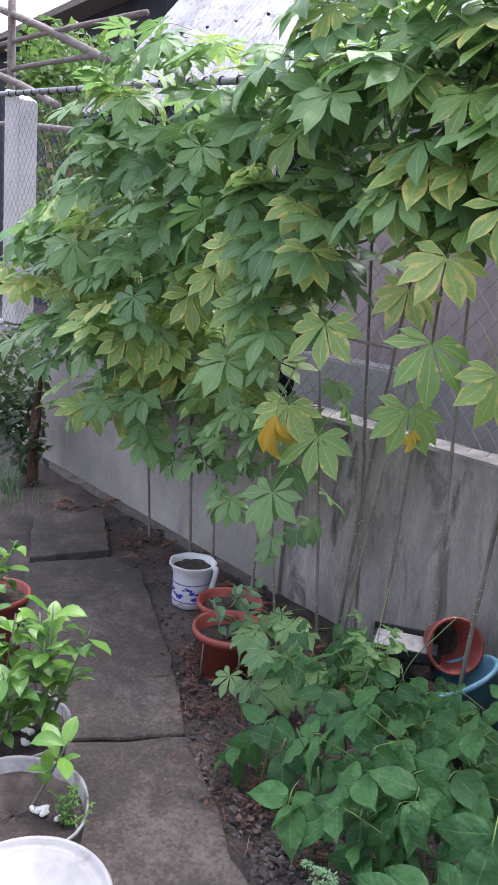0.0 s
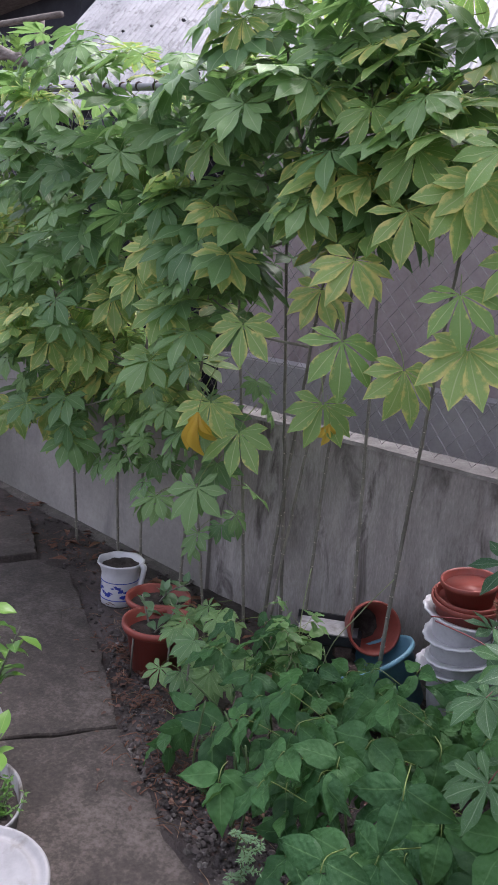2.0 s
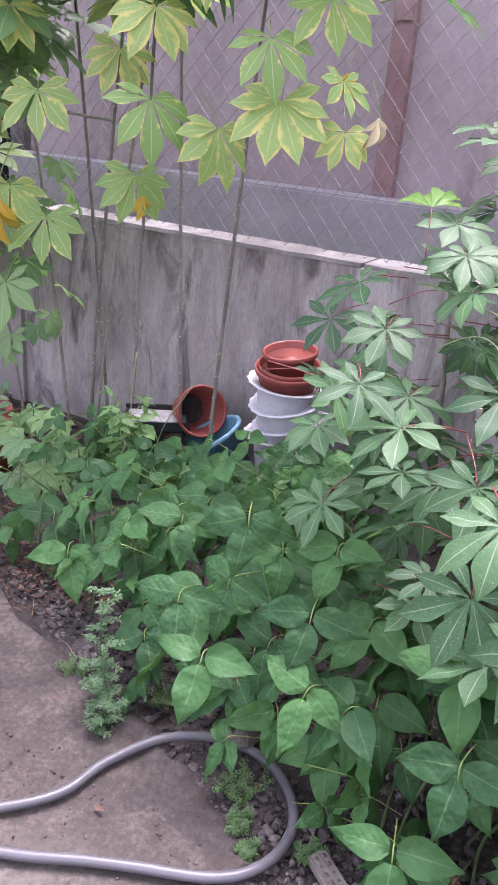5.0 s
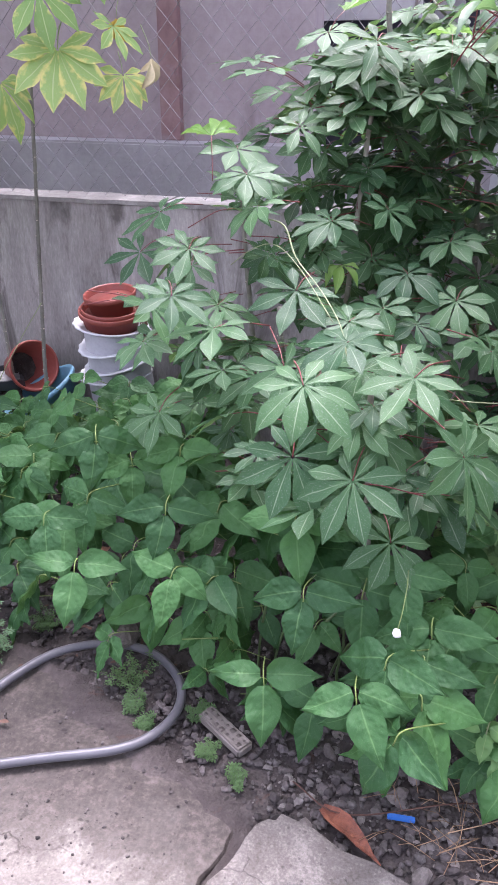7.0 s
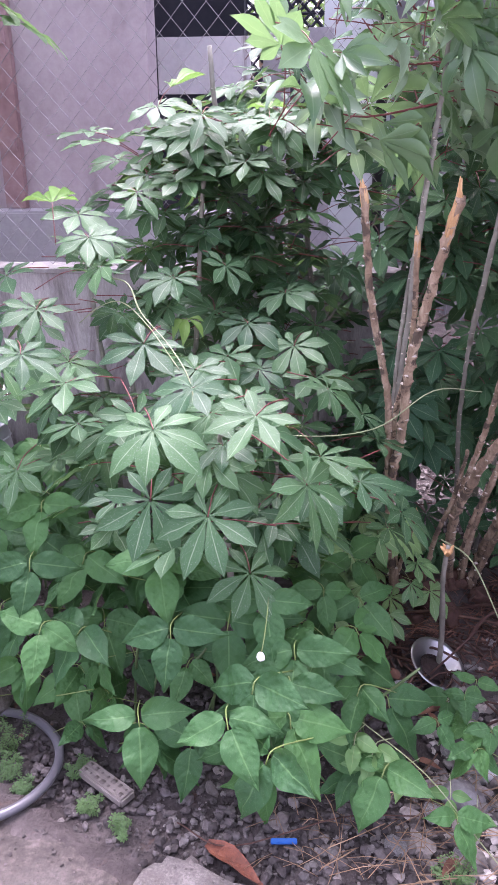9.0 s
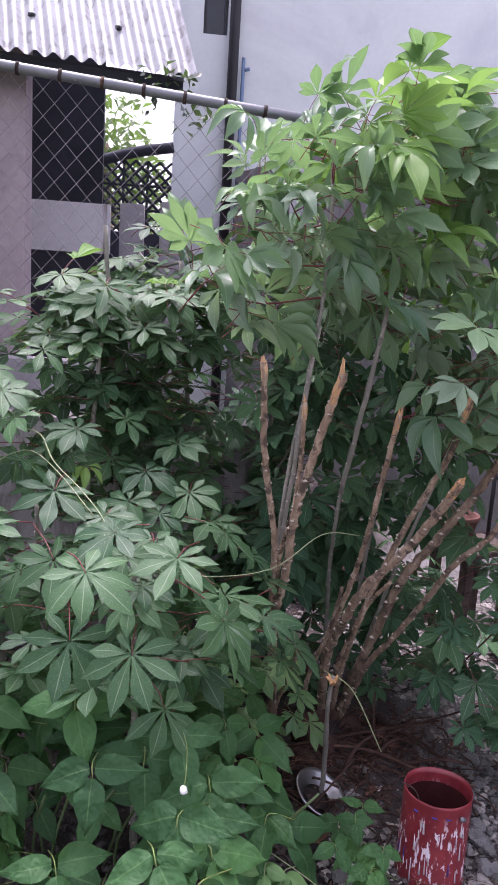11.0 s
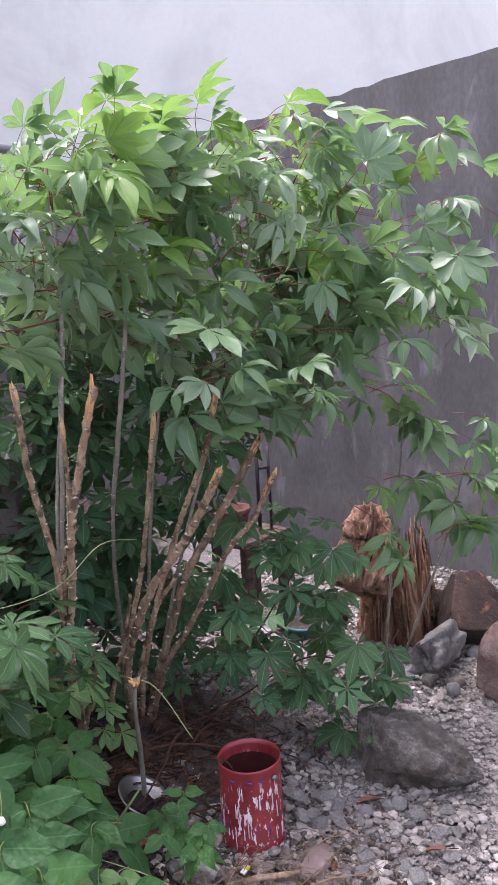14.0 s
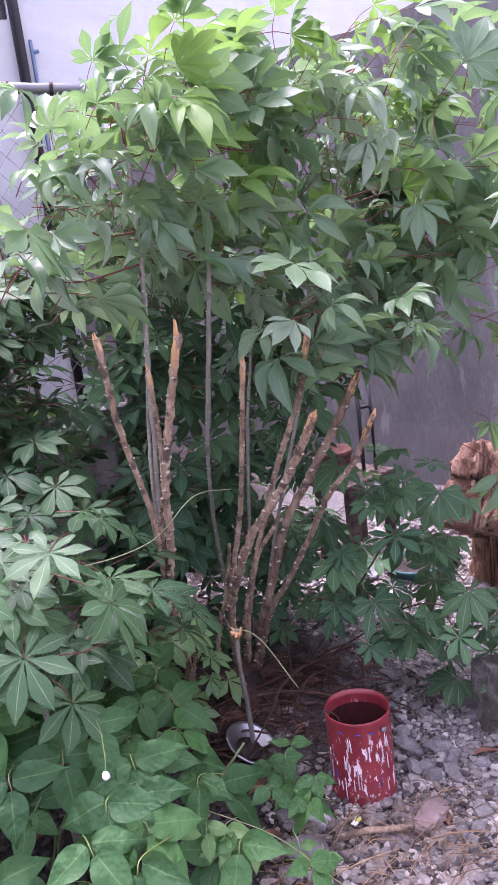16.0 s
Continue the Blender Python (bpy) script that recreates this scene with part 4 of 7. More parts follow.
pot, body = vessel("terracotta_pot", (-2.24, 1.83, 0.0), "round terracotta plastic pot with seedlings", "pot", pot_profile(0.085, 0.125, 0.19, rim=0.012, rim_h=0.03), M_TERRA, group="terracotta pots")
fill(pot, 0.117, 0.155)
pot, body = vessel("terracotta_pot", (-2.04, 1.68, 0.0), "round terracotta plastic pot with wide rim", "pot", pot_profile(0.095, 0.13, 0.2, rim=0.013, rim_h=0.032), M_TERRA, group="terracotta pots")
fill(pot, 0.12, 0.15)

stand = thing("planter_stack", (-0.99, 2.1, 0.0), "stack of grey planters with scalloped white rims, terracotta pots on top", "planters")
# rim height, shift and tilt of each planter; each sits askew in the one below
for k, (z, dx, tip) in enumerate(((0.338, -0.012, -3), (0.395, 0.014, -14), (0.462, -0.002, -12), (0.525, -0.012, 2))):
    h = 0.338 if k == 0 else 0.24
    bm = bmesh.new()
    lathe(bm, [(0.07, -h), (0.075, 0.004 - h), (0.1, -0.02), (0.098, -0.01), (0.09, -0.02), (0.066, 0.02 - h), (0.002, 0.02 - h)], 48)
    planter = part("planter", bm, M_GREYPLASTIC, stand)
    planter.matrix_basis = pose(dx, 0, z, 4 if k else 0, tip, 17 * k)
    bm = bmesh.new()
    lathe(bm, [(0.094, -0.014), (0.124, -0.004), (0.136, 0.002), (0.134, 0.007), (0.12, 0.003), (0.1, -0.004), (0.09, -0.01)], 84, 0.018, 18, -0.005)
    part("rim", bm, M_WHITE, planter, "scalloped white rim")
for z, r, dx, tip in ((0.475, 0.110, -0.012, 4), (0.487, 0.103, -0.008, 3), (0.535, 0.088, 0.0, -3)):
    bm = bmesh.new()
    lathe(bm, pot_profile(r * 0.74, r, 0.11, rim=0.005, rim_h=0.02), 48)
    ob = part("small_pot", bm, M_TERRA, stand, "thin terracotta nursery pot")
    ob.matrix_basis = pose(dx, 0, z, 7, tip, 0)
    bm = bmesh.new()
    lathe(bm, [(r * 0.93, 0.088), (r * 0.9, 0.084), (r * 0.3, 0.082), (0.001, 0.082)], 40)
    part("inner_pot", bm, M_TERRA, ob)
for k in range(22):
    bm = bmesh.new()
    tube(bm, curve([(0.088 + 0.0015 * k, -0.04 + 0.003 * k, 0.60 + rnd.uniform(-0.02, 0.02)), (0.115, -0.02 + rnd.uniform(-0.03, 0.03), 0.58), (0.12 + rnd.uniform(-0.01, 0.02), rnd.uniform(-0.06, 0.02), 0.52 + rnd.uniform(-0.05, 0.06))], 4), 0.0016, 4)
    part("straw", bm, M_STRAW, stand, "dry straw")

basin, body = vessel("blue_basin", (-1.21, 2.09, 0.085), "faded blue plastic basin tilted against the wall on the soil", "basin", pot_profile(0.11, 0.145, 0.2, rim=0.012, rim_h=0.02), M_BLUE, tilt=(12, -28, 0))
fill(basin, 0.125, 0.1, "grey debris inside", M_CLOD)
lean, body = vessel("fallen_pot", (-1.477, 2.2, 0.275), "terracotta nursery pot tipped on its side in the basin", "pot", pot_profile(0.062, 0.092, 0.17, rim=0.007, rim_h=0.025), M_TERRA,
                    tilt=(72, 0, 55))
fill(lean, 0.058, 0.025)
tray = thing("black_tray", (-1.53, 2.08, 0.13), "black plastic tray with pale liner leaning by the wall", "tray", turn=35)
bm = bmesh.new()
box(bm, -0.11, 0.11, -0.08, 0.08, -0.12, 0.11, bevel=0.008)
part("crate", bm, M_BLACK, tray, smooth=False)
bm = bmesh.new()
box(bm, -0.125, 0.125, -0.095, 0.095, 0.112, 0.125, bevel=0.004), box(bm, -0.125, 0.125, -0.095, -0.085, 0.12, 0.15), box(bm, -0.125, 0.125, 0.085, 0.095, 0.12, 0.15)
part("tray_rim", bm, M_BLACK, tray, smooth=False)
bm = bmesh.new()
box(bm, -0.11, 0.11, -0.08, 0.075, 0.128, 0.134)
part("liner", bm, M_TUB, tray, "pale folded liner", False)

tub1, body = vessel("grey_tub", (-1.86, 0.75, 0.0), "cut grey plastic tub planter with soil and white lime lumps", "planter", pot_profile(0.15, 0.175, 0.2, rim=0.005, rim_h=0.012), M_TUB, dent=0.05, group="tub planters")
fill(tub1, 0.165, 0.165)
tub2, body = vessel("grey_tub", (-1.5, 0.62, 0.0), "cut grey plastic tub planter with soil and white lime lumps", "planter", pot_profile(0.15, 0.18, 0.23, rim=0.005, rim_h=0.012), M_TUB, dent=0.05, seed=3, group="tub planters")
fill(tub2, 0.168, 0.195)
for tub, z in ((tub1, 0.175), (tub2, 0.205)):
    for k in range(7):
        bm = bmesh.new()
        a, q = rnd.uniform(0.3, 1.6), rnd.uniform(0.02, 0.1)
        lump(bm, (q * math.cos(a), q * math.sin(a) + (0.03 if tub is tub2 else -0.02), z), (rnd.uniform(0.008, 0.02), rnd.uniform(0.008, 0.02), 0.008), k, 1, 0.5)
        part("lime_lump", bm, M_LIME, tub)
bm = bmesh.new()
lathe(bm, [(0.13, 0.352), (0.154, 0.352), (0.16, 0.356), (0.161, 0.37), (0.157, 0.376), (0.15, 0.374), (0.146, 0.366), (0.132, 0.364), (0.128, 0.368), (0.122, 0.368), (0.118, 0.364), (0.002, 0.363)], 56)
bucket_lid = bm
bucket, body = vessel("white_bucket", (-1.085, 0.477, -0.008), "white plastic bucket with rolled rim and dark bands", "bucket", pot_profile(0.125, 0.148, 0.36, rim=0.008, rim_h=0.02), M_LID, segs=56)
part("lid", bucket_lid, M_LID, bucket, "scuffed white snap-on lid")
for z in (0.22, 0.26):
    bm = bmesh.new()
    tube(bm, [(0.1435 * math.cos(t * 0.2618), 0.1435 * math.sin(t * 0.2618), z) for t in range(25)], 0.004, 5, cap=False)
    part("band", bm, M_BLACK, bucket)
redpot, body = vessel("red_pot", (-2.56, 0.97, 0.0), "red plastic pot beside the path", "pot", pot_profile(0.09, 0.125, 0.28, rim=0.01), M_TERRA)
fill(redpot, 0.115, 0.25)


# ---- red paint can ----
def paint_can():
    m, nt, p = start("chipped_red_paint")
    v = coords(nt, (1, 1, 0.3))
    chips = ramp(nt, fuzz(nt, v, 75, 5, 0.65, 0.5), (0.575, 0.0), (0.60, 1.0))
    tc = nt.nodes.new("ShaderNodeTexCoord")
    sep = nt.nodes.new("ShaderNodeSeparateXYZ")
    link(nt, tc.outputs["Object"], sep.inputs[0])
    low = ramp(nt, sep.outputs["Z"], (0.17, 1.0), (0.21, 0.0))
    red = ramp(nt, fuzz(nt, coords(nt), 18, 5), (0.3, (0.13, 0.012, 0.018)), (0.7, (0.24, 0.03, 0.035)))
    link(nt, blend(nt, calc(nt, "MULTIPLY", chips, low), red, (0.62, 0.55, 0.58)), p.inputs["Base Color"])
    p.inputs["Roughness"].default_value = 0.42
    link(nt, relief(nt, fuzz(nt, coords(nt), 50, 4), 0.3, 0.002), p.inputs["Normal"])
    can, body = vessel("paint_can", (0.826, 1.105, 0.0), "dented red-painted tin can with white and blue drips", "can",
                       [(0.08, 0), (0.0855, 0.002), (0.0865, 0.008), (0.084, 0.012), (0.084, 0.225), (0.0846, 0.231), (0.0846, 0.236), (0.082, 0.237), (0.081, 0.22), (0.081, 0.012), (0.002, 0.012)], m,
                       dent=0.03, segs=56)
    r = random.Random(4)
    for k in range(26):
        a = radians(-125 + r.uniform(-60, 75))
        bm = bmesh.new()
        z1 = r.uniform(0.05, 0.2)
        z0 = z1 - r.uniform(0.008, 0.05)
        tube(bm, [(0.0842 * math.cos(a), 0.0842 * math.sin(a), z1), (0.0846 * math.cos(a + 0.02), 0.0846 * math.sin(a + 0.02), z0)], [0.0008, 0.0018 + 0.0012 * r.random()], 5)
        part("drip", bm, M_BLUE_PAINT if k % 9 == 2 else M_WHITE, can, "blue paint drip" if k % 9 == 2 else "white paint drip")
    for a0 in (-150, -118, -95):
        bm = bmesh.new()
        tube(bm, [(0.0855 * math.cos(radians(a0 + q)), 0.0855 * math.sin(radians(a0 + q)), 0.208) for q in (0, 4, 8)], 0.002, 5)
        part("rim_mark", bm, M_BLUE_PAINT, can, "smear of blue paint")
    bm = bmesh.new()
    box(bm, -0.009, 0.009, -0.006, 0.002, -0.006, 0.006, bevel=0.002)
    lug = part("lug", bm, M_GALV, can, "small bent metal handle lug")
    lug.matrix_basis = pose(0.0862 * math.cos(radians(-66)), 0.0862 * math.sin(radians(-66)), 0.205, 0, 28, 24)
    # Lining: shade inside the can is put into a near-black red.
    bm = bmesh.new()
    lathe(bm, [(0.0785, 0.0135), (0.0792, 0.05), (0.0785, 0.2), (0.078, 0.2), (0.0775, 0.05), (0.05, 0.03), (0.002, 0.028)], 40)
    part("lining", bm, surface("shaded_can_inside", (0.014, 0.004, 0.004), (0.028, 0.008, 0.008), (0.05, 0.016, 0.016), rough=0.95, spec=0.05), can, "dark red lining with the can's inner shade in its colour")
    bm = bmesh.new()
    tube(bm, curve([(-0.02, 0.0, 0.1), (-0.07, -0.045, 0.25), (-0.12, -0.07, 0.30)], 5), 0.0018, 5)
    part("wire", bm, M_RUST, can, "thin rusty wire sticking out")


paint_can()
bowl, body = vessel("steel_bowl", (0.575, 1.36, 0.016), "stainless steel bowl half sunk and tilted, rusty water inside", "bowl",
                    [(0.02, 0), (0.05, 0.012), (0.072, 0.04), (0.079, 0.042), (0.079, 0.044), (0.069, 0.041), (0.048, 0.016), (0.002, 0.006)], M_STEEL, tilt=(16, 24, 0))
bm = bmesh.new()
lathe(bm, [(0.03, 0.018), (0.04, 0.022), (0.002, 0.022)], 24)
part("water", bm, M_RUST, bowl, "rusty brown residue")

# ---- hose ----
hose = thing("garden_hose", (-0.5, 0.85, 0.02), "grey plastic garden hose lying in a loop on the path", "hose")
bm = bmesh.new()
loop = [(-2.1, -0.6, 0.04), (-1.3, 0.1, 0.037), (-0.95, 0.5, 0.037), (-0.755, 0.712, 0.037), (-0.718, 0.857, 0.037), (-0.656, 0.991, 0.034), (-0.549, 1.07, 0.026), (-0.431, 1.073, 0.022), (-0.338, 1.01, 0.022),
        (-0.30, 0.923, 0.026), (-0.313, 0.825, 0.037), (-0.378, 0.755, 0.037), (-0.527, 0.683, 0.037), (-0.668, 0.606, 0.037), (-1.0, 0.4, 0.037), (-1.5, -0.2, 0.037), (-2.2, -1.1, 0.037)]
tube(bm, [p - Vector((-0.5, 0.85, 0.02)) for p in curve(loop, 8)], 0.0108, 12)
part("tube", bm, M_HOSE, hose)

# ---- litter by the path ----
M_PIT_SHADE = plain("pit_shade", (0.12, 0.102, 0.09), 0.9, vary=0.5)
b = thing("wood_offcut", (-0.178, 0.888, 0.02), "weathered grey wood offcut with nail holes", "wood", turn=-33)
bm = bmesh.new()
box(bm, -0.072, 0.072, -0.021, 0.021, -0.012, 0.010, bevel=0.004)
for v in bm.verts:
    v.co += Vector((noise.noise((v.co.x * 90, v.co.y * 90, 1)), noise.noise((v.co.x * 90, v.co.y * 90, 5)), 0.4 * noise.noise((v.co.x * 60, v.co.y * 60, 9)))) * 0.003
part("plank", bm, M_WOOD, b, smooth=False)
# Slightly raised dark squares; the pits' shade is painted, not cut in.
for k in range(14):
    bm = bmesh.new()
    x, y = -0.058 + 0.0193 * (k // 2), -0.0085 + 0.017 * (k % 2)
    w = 0.0048 + 0.002 * math.sin(k * 2.3)
    box(bm, x - w, x + w, y - w, y + w, 0.0085, 0.0107, bevel=0.0015)
    part("pit", bm, M_PIT_SHADE, b, "dark square patch painting a shallow pit's shade")
b = thing("broken_brick", (-0.525, 1.1, 0.03), "broken grey cement block piece", "brick", turn=20)
bm = bmesh.new()
lump(bm, (0, 0, 0.015), (0.05, 0.06, 0.035), 3, 2, 0.2)
part("block", bm, M_SLAB, b, smooth=False)
b = thing("plastic_strip", (0.224, 0.782, 0.014), "bright blue plastic strip on the gravel", "litter", turn=6)
bm = bmesh.new()
box(bm, -0.027, 0.027, -0.006, 0.006, -0.003, 0.004, bevel=0.0015)
part("strip", bm, M_BLUE_BIT, b, smooth=False)


def dry_leaf(place, length, width, turn, k, mat=None):
    t = thing("dry_leaf", place, "curled brown dry leaf", "leaf litter", "fallen leaves", turn=turn)
    bm = bmesh.new()
    uv = bm.loops.layers.uv.new("UVMap")
    blade(bm, uv, length, width, 0, 0.1, 0.6 + 0.1 * (k % 4), 6, OVATE, 0, 0.4, 0.1, length * 0.06, k)
    part("blade", bm, mat or M_DRY, t)


dry_leaf((0.07, 0.755, 0.02), 0.165, 0.046, -125, 0, M_REDLEAF)
rl = random.Random(12)
for k in range(150):
    q = k % 5
    if q == 0:
        p = (rl.uniform(-2.7, -1.6), rl.uniform(1.85, 2.25))
    elif q == 1:
        p = (rl.uniform(-4.3, -3.8), rl.uniform(1.9, 2.3))
    elif q == 2:
        p = (rl.uniform(-1.7, -0.6), rl.uniform(1.3, 2.1))
    elif q == 3:
        p = (rl.uniform(0.0, 1.3), rl.uniform(0.75, 1.9))
    else:
        p = (rl.uniform(-3.6, -2.2), rl.uniform(1.95, 2.28))
    dry_leaf((p[0], p[1], 0.016), rl.uniform(0.04, 0.1), rl.uniform(0.015, 0.035), rl.uniform(0, 360), k)

# straw and twigs
bm = bmesh.new()
for k in range(300):
    q = k % 3 if k % 9 else 2
    if q == 2 and k % 9:
        q = 1
    if q == 0:
        x, y = rl.gauss(0.95, 0.16), rl.gauss(0.86, 0.08)
    elif q == 1:
        x, y = rl.uniform(0.2, 1.0), rl.uniform(0.7, 1.0)
    else:
        s = rl.random()
        x, y = -2.6 + 1.6 * s, 1.75 - 0.62 * s + rl.uniform(-0.08, 0.15)
    a, ln = rl.uniform(0, 6.28), rl.uniform(0.02, 0.11)
    d = Vector((math.cos(a), math.sin(a), 0)) * ln
    p = Vector((x, y, 0.018 + rl.uniform(0, 0.012)))
    tube(bm, [p, p + d * 0.5 + Vector((rl.uniform(-0.01, 0.01), rl.uniform(-0.01, 0.01), 0.008)), p + d], 0.0008, 3)
for k in range(85):
    x, y = rl.uniform(0.3, 0.95), rl.uniform(0.66, 0.95)
    a, ln = rl.gauss(0.6, 0.7), rl.uniform(0.05, 0.17)
    d = Vector((math.cos(a), math.sin(a), 0)) * ln
    p = Vector((x, y, 0.026 + rl.uniform(0, 0.014)))
    tube(bm, [p, p + d * 0.5 + Vector((rl.uniform(-0.01, 0.01), rl.uniform(-0.01, 0.01), 0.006)), p + d], rl.uniform(0.0008, 0.0016), 4)
tagged(obj("straw", bm, M_STRAW), "dry straw, twigs and stalks scattered on soil", "straw", kind="stuff")


def stick(pts, r, label, mat=None):
    t = thing("stick", pts[0], label, "stick")
    bm = bmesh.new()
    o = Vector(pts[0])
    tube(bm, [p - o for p in curve(pts, 5)], r, 7, jitter=0.12)
    part("twig", bm, mat or M_STEM, t)


stick([(0.67, 0.925, 0.03), (0.73, 0.915, 0.035), (0.80, 0.893, 0.035), (0.85, 0.88, 0.035)], 0.008, "dry cassava stick lying on the gravel")
stick([(0.95, 1.22, 0.03), (1.0, 1.5, 0.05), (0.86, 1.75, 0.05)], 0.0045, "dark fallen branch lying under the cassava", M_ROOT)
stick([(0.3, 1.55, 0.03), (0.6, 1.6, 0.05), (1.05, 1.72, 0.05)], 0.0045, "dark thick root lying on the ground", M_ROOT)
stick([(0.45, 1.62, 0.02), (0.75, 1.55, 0.06), (0.98, 1.42, 0.03)], 0.0045, "dark fallen branch lying under the cassava", M_ROOT)
stick([(0.0, 0.80, 0.02), (0.12, 0.745, 0.03), (0.34, 0.84, 0.03), (0.5, 0.86, 0.03)], 0.0016, "thin dry twig across the soil", M_ROOT)
stick([(-1.15, 1.32, 0.02), (-1.0, 1.42, 0.03)], 0.004, "thin reddish dry stalk on soil", M_DRY)
stick([(-1.5, 1.45, 0.02), (-1.62, 1.32, 0.03)], 0.004, "thin reddish dry stalk on soil", M_DRY)

for k in range(26):
    a = rl.uniform(0, 6.28)
    p = Vector((0.62 + rl.gauss(0, 0.16), 1.66 + rl.gauss(0, 0.14), 0.03))
    q = p + Vector((math.cos(a) * rl.uniform(0.06, 0.2), math.sin(a) * rl.uniform(0.06, 0.16), rl.uniform(-0.01, 0.1)))
    q.z = max(q.z, 0.02)
    stick([p, (p + q) / 2 + Vector((rl.uniform(-0.02, 0.02), rl.uniform(-0.02, 0.02), 0.02)), q], rl.uniform(0.002, 0.0055), "short dead brown stub at the cassava base", M_ROOT)

# ---- boulder, log, rusty junk by the cement wall ----
def stone(name, centre, size, label, mat, seed, sub=4, rough=0.3, category="rock", group=""):
    t = thing(name, centre, label, category, group)
    bm = bmesh.new()
    lump(bm, (0, 0, 0), size, seed, sub, rough)
    part("rock", bm, mat, t)
    return t


b = stone("boulder", (1.35, 1.13, 0.075), (0.222, 0.112, 0.14), "large worn grey-brown boulder on the gravel", M_BOULDER, 2.3, 6, 0.55)
b.rotation_euler = (0, radians(8), radians(-48))
stone("grey_rock", (1.84, 1.64, 0.08), (0.12, 0.09, 0.1), "angular blue-grey rock by the log", surface("blue_grey_rock", (0.08, 0.078, 0.076), (0.175, 0.171, 0.168), (0.33, 0.324, 0.318), big=10, fine=80, rough=0.9, bump=1.0, dist=0.01), 5.1, 5, 0.75)
stone("brown_rock", (1.92, 1.36, 0.1), (0.12, 0.1, 0.17), "tall rusty brown rock", M_BROWNROCK, 7.7, 4, 0.5)
log = thing("split_log", (1.87, 2.02, 0.0), "split orange-brown log stump with frayed grain", "log", turn=10)
M_ROT = surface("eroded_rotten_wood", (0.12, 0.062, 0.042), (0.3, 0.175, 0.125), (0.5, 0.35, 0.265), big=14, fine=45, rough=0.95, bump=1.0, dist=0.014, stretch=(2, 2, 1.2),
                stain=(0.06, 0.035, 0.028), stain_scale=13, stain_at=(0.58, 0.66))
for i, (pts, r, nm, mat, low) in enumerate((([(0.05, 0.0, -0.03), (0.06, 0.0, 0.15), (0.03, 0.03, 0.36)], 0.15, "trunk", M_STUMP, 0.2), ([(-0.16, -0.02, 0.25), (-0.07, 0.02, 0.39), (0.0, 0.06, 0.56)], 0.098, "broken_limb", M_ROT, 0.45),
                                       ([(0.17, 0.0, -0.03), (0.16, 0.05, 0.3)], 0.1, "broken_limb", M_STUMP, 0.2))):
    c = curve(pts, 9)
    bm = bmesh.new()
    tube(bm, c, [r * (1 - 0.15 * k / len(c) - 0.4 * max(0, k / (len(c) - 1) - 0.72) / 0.28) for k in range(len(c))], 120)
    for v in bm.verts:
        p = min(c, key=lambda q: (q - v.co).length)
        d = v.co - p
        a = math.atan2(d.y, d.x)
        g = noise.noise((math.cos(a) * 2.2, math.sin(a) * 2.2, v.co.z * 1.5 + i)) * 0.05 + noise.noise((math.cos(a) * 9, math.sin(a) * 9, v.co.z * 2 + i)) * 0.03 + noise.noise((math.cos(a) * 26, math.sin(a) * 26, v.co.z * 2.5 + i)) * 0.022
        if mat == M_ROT:
            g += 0.03 * noise.noise(v.co * 14) + 0.018 * noise.noise(v.co * 33)
        v.co += d.normalized() * g if d.length > 1e-4 else Vector((0, 0, g))
        v.co.z += noise.noise((math.cos(a) * 7, math.sin(a) * 7, i)) * 0.05 * max(0, v.co.z - 0.25) / low
    part(nm, bm, mat, log, "pale crumbling rotten wood" if mat == M_ROT else "")
for k in range(110):
    bm = bmesh.new()
    a = rl.uniform(-3.0, 0.3)
    z = rl.uniform(0.1, 0.52)
    w = 0.135 + 0.02 * rl.random()
    p = Vector((w * math.cos(a) + 0.05 - 0.12 * max(0, z - 0.3), w * math.sin(a), z))
    out = Vector((math.cos(a), math.sin(a), 0)) * rl.uniform(0.0, 0.03)
    drop = rl.uniform(0.08, 0.24)
    tube(bm, [p, p + out * 0.4 - Vector((rl.uniform(-0.01, 0.01), 0, drop * 0.5)), p + out - Vector((rl.uniform(-0.015, 0.015), 0, min(drop, z)))], [0.002, rl.uniform(0.003, 0.007), 0.0015], 5)
    part("splinter", bm, M_ROT if k % 4 == 0 else M_ROOT if k % 4 == 1 else M_STUMP, log)
drum = thing("rusty_drum", (2.12, 1.8, 0.0), "crushed rusty iron drum lying by the wall", "drum", turn=30)
bm = bmesh.new()
lump(bm, (0, 0, 0.12), (0.2, 0.14, 0.17), 14, 5, 0.35)
part("shell", bm, M_RUST, drum)
stone("brown_rock", (2.06, 2.0, 0.08), (0.12, 0.1, 0.13), "dark rusty brown rock beside the log", M_RUST, 17.3)
stone("brown_rock", (1.72, 2.28, 0.05), (0.1, 0.08, 0.1), "dark rusty brown rock beside the log", M_RUST, 21.3)
for k in range(9):
    stone("loose_stone", (rl.uniform(1.55, 2.1), rl.uniform(1.35, 1.75), 0.02), (rl.uniform(0.025, 0.05), rl.uniform(0.02, 0.04), rl.uniform(0.02, 0.035)), "pale broken concrete chunk on gravel", M_STONE if k % 3 else M_SLAB, 60 + k, 2, group="concrete chunks")
M_DARKWOOD = surface("dark_weathered_wood", (0.03, 0.022, 0.02), (0.075, 0.055, 0.048), (0.15, 0.118, 0.1), big=6, fine=30, rough=0.85, bump=0.5, stretch=(1, 6, 6))
stool = thing("wooden_stool", (1.5, 2.6, 0.0), "small dark weathered wooden stool with clutter", "stool", turn=25)
bm = bmesh.new()
box(bm, -0.17, 0.17, -0.12, 0.12, 0.36, 0.385, bevel=0.004)
